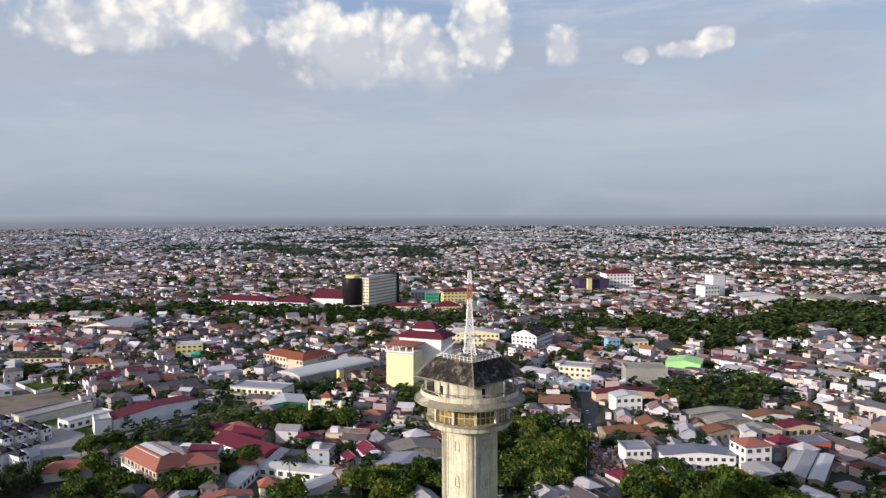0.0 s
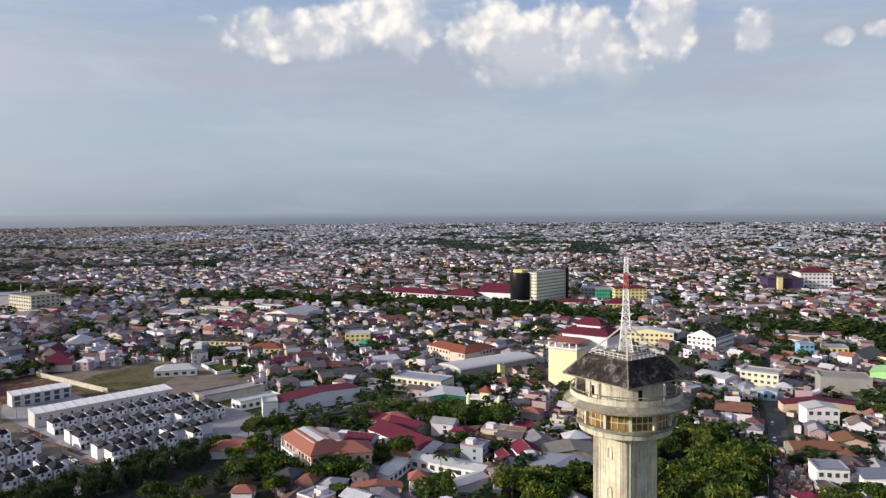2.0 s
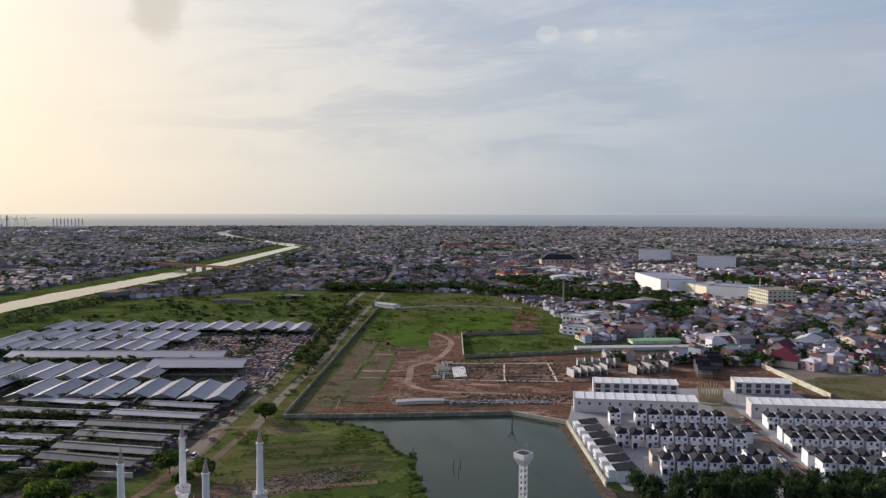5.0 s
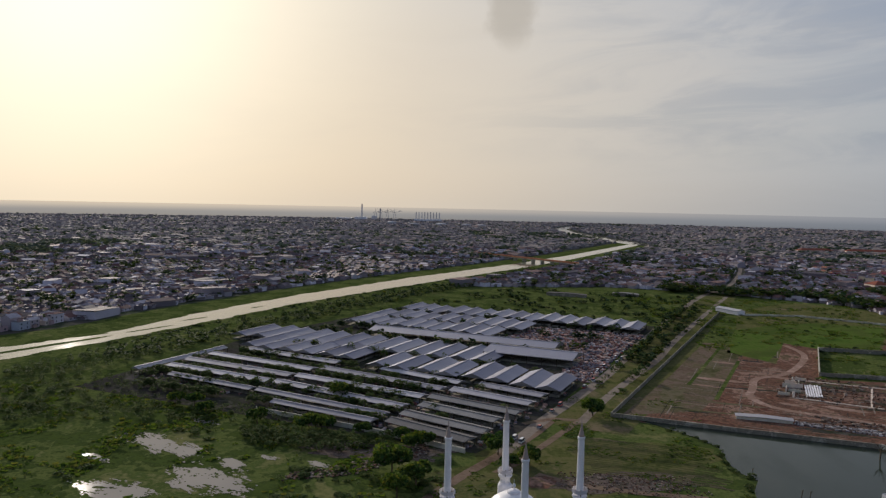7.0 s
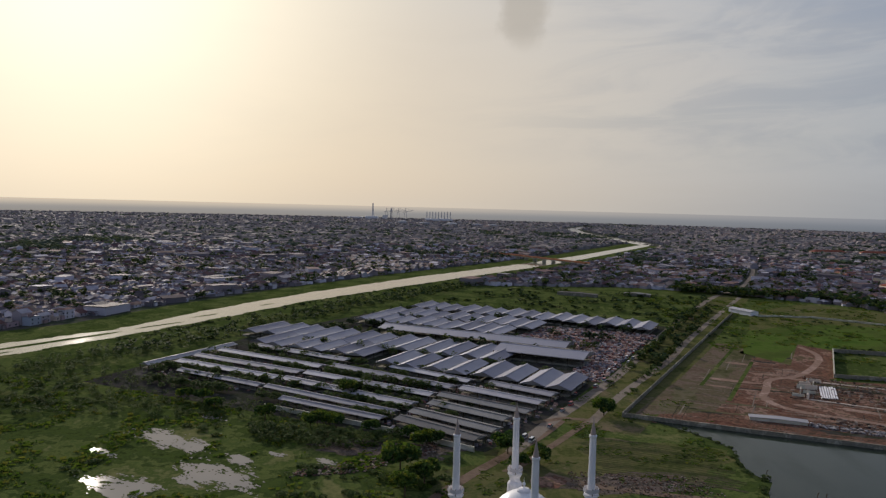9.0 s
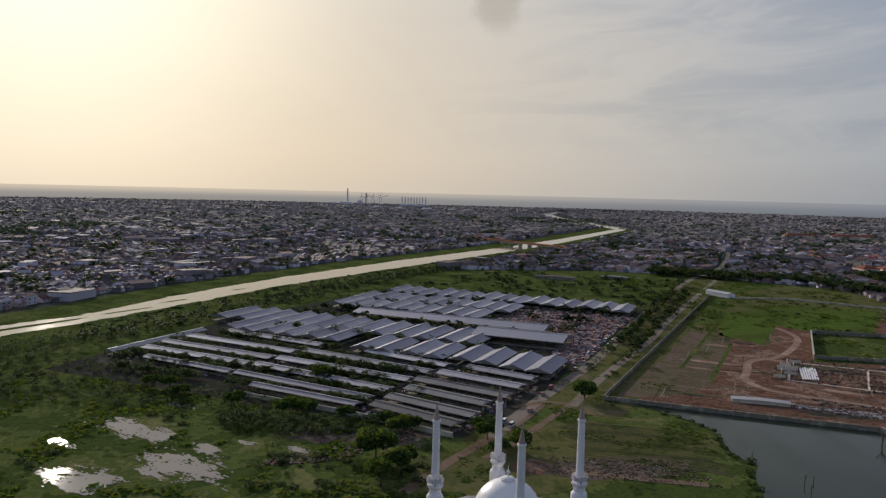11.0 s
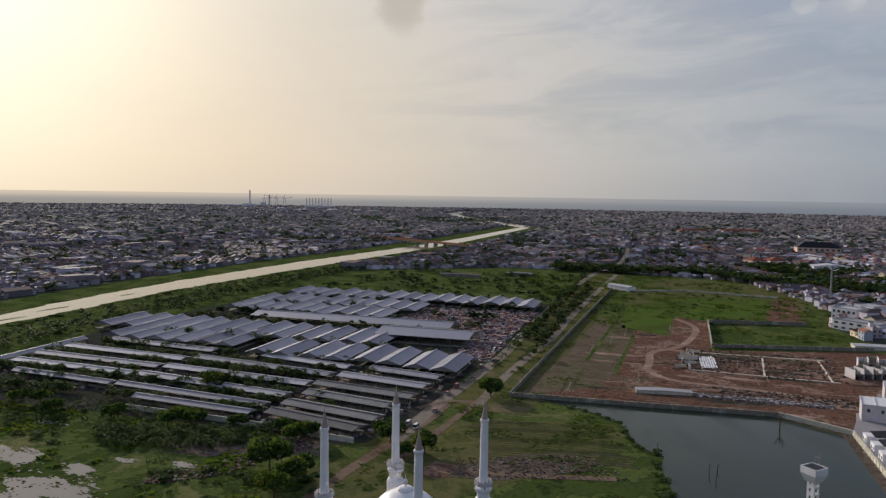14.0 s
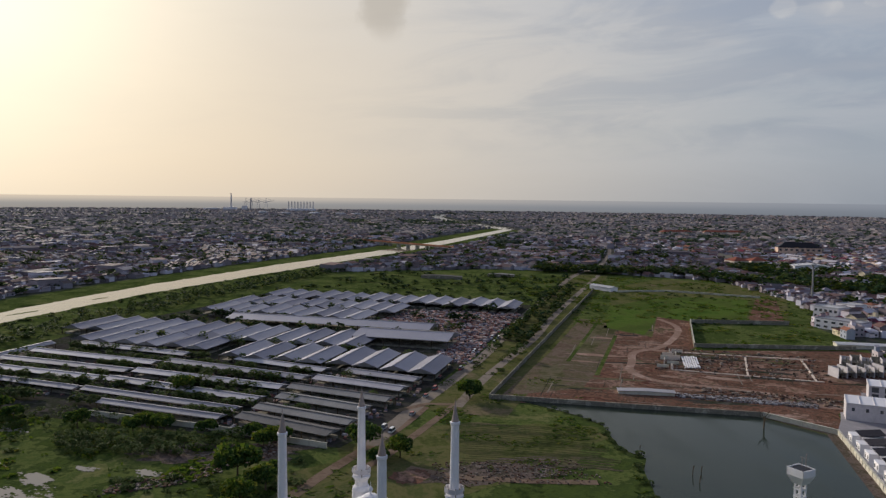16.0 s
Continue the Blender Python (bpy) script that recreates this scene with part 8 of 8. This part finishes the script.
def outer(r0, r1, pitch, keep):
    out = []
    n = int(r1 / pitch) + 1
    for i in range(-n, n + 1):
        for j in range(-n, n + 1):
            x, y = (i + rt.uniform(-0.4, 0.4)) * pitch, (j + rt.uniform(-0.4, 0.4)) * pitch
            far = math.hypot(x, y)
            if not (r0 < far < r1) or not in_view(x, y):
                continue
            if inside(x, y, CANAL_RING) or inside(x, y, CANAL_FAR):
                continue
            v = 0.6 * noise.noise(Vector((x * 0.0016, y * 0.0016, 2.0))) + 0.8 * noise.noise(Vector((x * 0.007, y * 0.007, 5.0)))
            if v > (0.20 if x > -1100 else 0.42) or rt.random() < (0.28 if x > -1100 else 0.09):
                bushes.append((x, y, rt.uniform(4, 8), rt.uniform(6, 11)))
            elif rt.random() < keep:
                turn = 3.0 * noise.noise(Vector((x * 0.003, y * 0.003, 9.0)))
                out.append((x, y, turn + rt.choice((0, math.pi / 2))))
    return out


ring_mid = outer(1500, 2700, 14, 0.86)
town("town_old_outskirts", "dense rusty low roofs beyond the canal", [p for p in ring_mid if p[0] <= -1100 and math.hypot(*p[:2]) < 1800], 7.0, 11.5, (4, 4.5, 6.5, 5), "old", 0.03)
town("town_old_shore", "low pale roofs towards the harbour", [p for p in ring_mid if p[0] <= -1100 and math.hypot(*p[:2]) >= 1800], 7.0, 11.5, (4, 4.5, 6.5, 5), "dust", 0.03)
east = [p for p in ring_mid if p[0] > -1100]
# haze-coloured houses replace plain ones ever more often with distance
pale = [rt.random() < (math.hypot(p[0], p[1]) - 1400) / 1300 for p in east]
town("town_outskirts", "dense low houses with tiled roofs", [p for p, q in zip(east, pale) if not q], 7.0, 11.5, (4, 4.5, 6.5, 7, 8, 10), big=0.04)
town("town_outskirts_pale", "dense low houses with distance haze in their colours", [p for p, q in zip(east, pale) if q], 7.0, 11.5, (4, 4.5, 6.5, 7, 8, 10), "haze", 0.04)
ring_far = outer(2700, 4840, 23, 0.86)
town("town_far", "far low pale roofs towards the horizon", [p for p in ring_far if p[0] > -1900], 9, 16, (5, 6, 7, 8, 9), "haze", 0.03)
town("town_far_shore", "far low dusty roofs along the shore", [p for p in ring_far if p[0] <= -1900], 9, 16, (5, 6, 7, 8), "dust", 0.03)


MARKET_RING = [market(-146, -245), market(-146, 0), market(250, 6), market(250, -245)]
WET = [(-340, -95), (-250, -95), (-250, -25), (-310, -25)]


# ---- woods and garden trees, too many to count ----
def fill(ring, gap, low, high):
    xs, ys = [p[0] for p in ring], [p[1] for p in ring]
    x = min(xs)
    while x < max(xs):
        y = min(ys)
        while y < max(ys):
            px, py = x + rt.uniform(-0.5, 0.5) * gap, y + rt.uniform(-0.5, 0.5) * gap
            if inside(px, py, ring) and (ring not in (GREEN_BELT, WOODS, GROVE_FAR) or wooded(px, py)):
                bushes.append((px, py, rt.uniform(low, high) * 0.5, rt.uniform(low, high)))
            y += gap
        x += gap


fill(GREEN_BELT, 8.5, 4, 13)
fill(WOODS, 9.0, 5, 15)
fill(GROVE_FAR, 9.0, 7, 12)
fill(strip([(-980, 300), (-930, 400), (-912, 470), (-836, 492), (-796, 535), (-752, 560), (-690, 580)], 44), 8.5, 6, 12)
fill(strip([(x + 22, y + 46) for x, y in CANAL_S[1:7]], 44), 8, 2.5, 6.0)
fill(strip([(-400, -245), (-405, -150), (-392, -95)], 66), 6.4, 1.4, 3.6)
fill(strip([(-352, -190), (-366, -110), (-364, -16)], 30), 5.5, 1.4, 3.6)
fill([(-342, -56), (-336, 16), (-326, 18), (-312, -10), (-322, -44)], 3.6, 2.0, 4.6)
for k in range(1700):
    x, y = rt.uniform(-430, -225), rt.uniform(-230, 160)
    if inside(x, y, OPEN) and not inside(x, y, POND) and not inside(x, y, MARKET_RING) and not inside(x, y, WET):
        v = noise.noise(Vector((x * 0.02, y * 0.02, 4.0)))
        if v > 0.02 + 0.3 * rt.random() and not (x < -262 and y > 40):
            bushes.append((x, y, rt.uniform(0.8, 2.4), rt.uniform(0.6, 2.2)))
for k in range(150):
    a, b = rt.uniform(-20, 420), rt.uniform(8, 30)
    x, y = MO + UX * a + VX * b
    if not (14 < b < 20):
        bushes.append((x, y, rt.uniform(0.8, 2.2), rt.uniform(0.6, 2.6)))
for k in range(300):
    x, y = rt.uniform(-800, -480), rt.uniform(230, 480)
    if inside(x, y, OPEN) and not inside(x, y, DIRT) and x < -560 and noise.noise(Vector((x * 0.02, y * 0.02, 1.0))) > 0.05:
        bushes.append((x, y, rt.uniform(0.8, 2.2), rt.uniform(0.5, 1.6)))
for a, b in zip(CANAL_S[2:7], CANAL_S[3:8]):
    for k in range(34):
        f = rt.random()
        bushes.append((a[0] + (b[0] - a[0]) * f + rt.uniform(0, 10), a[1] + (b[1] - a[1]) * f + rt.uniform(0, 14), rt.uniform(0.8, 2.2), rt.uniform(0.5, 1.8)))
for a, b in zip(POND[6:], POND[7:]):
    for k in range(4):
        f = rt.random()
        bushes.append((a[0] + (b[0] - a[0]) * f - rt.uniform(-1, 3), a[1] + (b[1] - a[1]) * f - rt.uniform(-1, 3), rt.uniform(0.6, 1.8), rt.uniform(0.5, 1.6)))
for k in range(330):
    u, v = rt.uniform(252, 480), rt.uniform(-230, 20)
    x, y = market(u, v)
    if inside(x, y, OPEN) and noise.noise(Vector((x * 0.02, y * 0.02, 7.0))) > -0.15:
        bushes.append((x, y, rt.uniform(1.2, 3.6), rt.uniform(1.4, 5.5)))
for k in range(90):
    x, y = market(rt.uniform(40, 380), rt.choice((12, 13, 26)) + rt.uniform(-2, 2))
    bushes.append((x, y, rt.uniform(2.0, 3.6), rt.uniform(3.5, 6.5)))
for k in range(620):
    u, v = rt.choice((-30, -47, -64, -84, -98, -109, -126)) + rt.uniform(-1.6, 1.6), rt.uniform(-236, -64 if rt.random() < 0.85 else -10)
    if noise.noise(Vector((u * 0.03, v * 0.05, 2.0))) > -0.2:
        bushes.append((*market(u, v), rt.uniform(1.8, 3.3), rt.uniform(3.4, 5.4)))
for k in range(150):
    u, v = rt.choice((6.5, 57, 68, 98.5, 143, 189, 240)) + rt.uniform(-1.5, 1.5), rt.uniform(-240, -20)
    bushes.append((*market(u, v), rt.uniform(1.8, 3.4), rt.uniform(5.0, 8.0)))
for x, y, n, spread in ((-261, 553, 14, 14), (-204, 461, 16, 16), (-239, 505, 14, 12), (-190, 470, 14, 14), (-303, 524, 10, 10), (-240, 470, 8, 8)):
    for k in range(n):
        bushes.append((x + rt.uniform(-spread, spread), y + rt.uniform(-spread, spread), rt.uniform(2.4, 4.2), rt.uniform(5, 9)))
leaves, leaves_far, leaves_scrub = Shape(), Shape(), Shape()
for x, y, r, h in bushes:
    far = math.hypot(x, y)
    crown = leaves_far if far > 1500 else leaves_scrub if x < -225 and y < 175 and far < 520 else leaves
    n = 80 if crown is leaves_scrub else 50 if far < 450 else 28 if far < 800 else 15 if far < 1600 else 6
    size = r * (0.22 if crown is leaves_scrub else 0.33 if far < 450 else 0.42 if far < 800 else 0.56 if far < 1600 else 0.9)
    for k in range(n):
        a, w = rt.random() * math.tau, rt.uniform(-0.55, 1.0)
        f = math.sqrt(max(0.05, 1 - w * w)) * r * rt.uniform(0.6, 1.1)
        px, py, pz = x + f * math.cos(a), y + f * math.sin(a), max(0.4, h * 0.58 + w * h * 0.42 * rt.uniform(0.8, 1.1))
        b, e, g = rt.random() * math.tau, size * rt.uniform(0.6, 1.3), rt.uniform(-0.6, 0.6) * size
        cb, sb = math.cos(b) * e, math.sin(b) * e
        m = len(crown.v)
        crown.v += [(px + cb, py + sb, pz - g), (px - sb, py + cb, pz + g * 0.5), (px - cb, py - sb, pz + g), (px + sb, py - cb, pz - g * 0.4 + 0.3 * size)]
        crown.f.append((m, m + 1, m + 2, m + 3))
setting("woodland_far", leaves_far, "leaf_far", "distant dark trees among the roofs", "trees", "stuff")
setting("scrub", leaves_scrub, "leaf_scrub", "green scrub and bushes of the marsh and market", "bushes", "stuff")
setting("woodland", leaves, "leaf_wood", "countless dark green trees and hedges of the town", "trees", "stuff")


# ---- reeds and tussocks of the marsh ----
reeds = Shape()
for k in range(60000):
    x, y = rt.uniform(-430, -225), rt.uniform(-230, 170)
    if not inside(x, y, OPEN) or inside(x, y, POND) or inside(x, y, MARKET_RING):
        continue
    v = noise.noise(Vector((x * 0.045, y * 0.045, 8.0))) + 0.5 * noise.noise(Vector((x * 0.16, y * 0.16, 3.0)))
    if v < 0.05 + 0.35 * rt.random() or (y > 40 and v < 0.28) or (inside(x, y, WET) and v < 0.4):
        continue
    a, w, h = rt.random() * math.tau, rt.uniform(0.35, 1.0), rt.uniform(0.3, 1.1) * (0.5 if y > 40 else 1.0)
    c, s = math.cos(a) * w, math.sin(a) * w
    m = len(reeds.v)
    reeds.v += [(x - c, y - s, 0.05), (x + c, y + s, 0.05), (x + c * 1.3 - s * 0.4, y + s * 1.3 + c * 0.4, h), (x - c * 1.2 - s * 0.4, y - s * 1.2 + c * 0.4, h * 0.8)]
    reeds.f.append((m, m + 1, m + 2, m + 3))
for k in range(26000):
    x, y = rt.uniform(-900, -480), rt.uniform(230, 510)
    if not inside(x, y, OPEN) or inside(x, y, DIRT):
        continue
    v = noise.noise(Vector((x * 0.03, y * 0.05, 18.0))) + 0.5 * noise.noise(Vector((x * 0.12, y * 0.12, 13.0)))
    if v < 0.0 + 0.4 * rt.random():
        continue
    a, w, h = rt.random() * math.tau, rt.uniform(0.6, 1.7), rt.uniform(0.3, 1.0)
    c, s = math.cos(a) * w, math.sin(a) * w
    m = len(reeds.v)
    reeds.v += [(x - c, y - s, 0.05), (x + c, y + s, 0.05), (x + c * 1.3 - s * 0.4, y + s * 1.3 + c * 0.4, h), (x - c * 1.2 - s * 0.4, y - s * 1.2 + c * 0.4, h * 0.8)]
    reeds.f.append((m, m + 1, m + 2, m + 3))
setting("reeds", reeds, "reed", "yellow-green reeds and tussocks of the marsh", "reeds", "stuff")


# ---- vehicles ----
def make_car(m, long=4.2, tall=1.5, van=False):
    root = thing("car", "small parked van with dark windows" if van else "small hatchback with dark windows", "car", m, "cars")
    a, w = long / 2, 0.84
    part("body", Shape().prism([(-a, -w), (a, -w), (a, w), (-a, w)], 0.35, 0.95, 0, [(-a + 0.05, -w + 0.05), (a - 0.08, -w + 0.05), (a - 0.08, w - 0.05), (-a + 0.05, w - 0.05)]), "paint", root)
    f = 0.55 if not van else 0.85
    part("cabin", Shape().prism([(-a * 0.9, -w + 0.06), (a * f, -w + 0.06), (a * f, w - 0.06), (-a * 0.9, w - 0.06)], 0.95, tall, 0, [(-a * 0.75, -w + 0.2), (a * f - 0.6, -w + 0.2), (a * f - 0.6, w - 0.2), (-a * 0.75, w - 0.2)]), "glass", root)
    part("roof", Shape().box(-a * 0.74, a * f - 0.62, -w + 0.2, w - 0.2, tall, tall + 0.06), "paint", root)
    for sx in (-0.62, 0.62):
        for sy in (-1, 1):
            part("wheel", Shape().beam((sx * a, sy * w - 0.1 * sy, 0.32), (sx * a, sy * w + 0.06 * sy, 0.32), 0.32, n=12), "tyre", root)
    return root


car = van = None
lanes = [((45, 300), (62, 315)), ((62, 315), (72, 325)), ((72, 325), (76, 368)), ((76, 368), (88, 450)), ((-235, 330), (-177, 372)), ((-177, 372), (-126, 438)), ((-369, 82), (-463, 126)), ((-463, 126), (-605, 190)), ((-320, 64), (-369, 86))]
for (xa, ya), (xb, yb) in lanes:
    n, turn = math.hypot(xb - xa, yb - ya), math.degrees(math.atan2(yb - ya, xb - xa))
    for k in range(max(1, int(n / 14))):
        f, side = rt.uniform(0.05, 0.95), rt.choice((-2.2, 2.2))
        m = pose(xa + (xb - xa) * f, ya + (yb - ya) * f, 0.2, 0, 0, turn) @ pose(0, side, 0, 0, 0, 180 if side > 0 else 0)
        if rt.random() < 0.6:
            car = make_car(m) if car is None else (copy_thing(car, m) and car)
        else:
            van = make_car(m, 4.6, 1.95, True) if van is None else (copy_thing(van, m) and van)
for k in range(9):
    m = at_estate(80 + rt.choice((-4, 4)), rt.uniform(-20, 100), 90, 0.2)
    copy_thing(car, m)
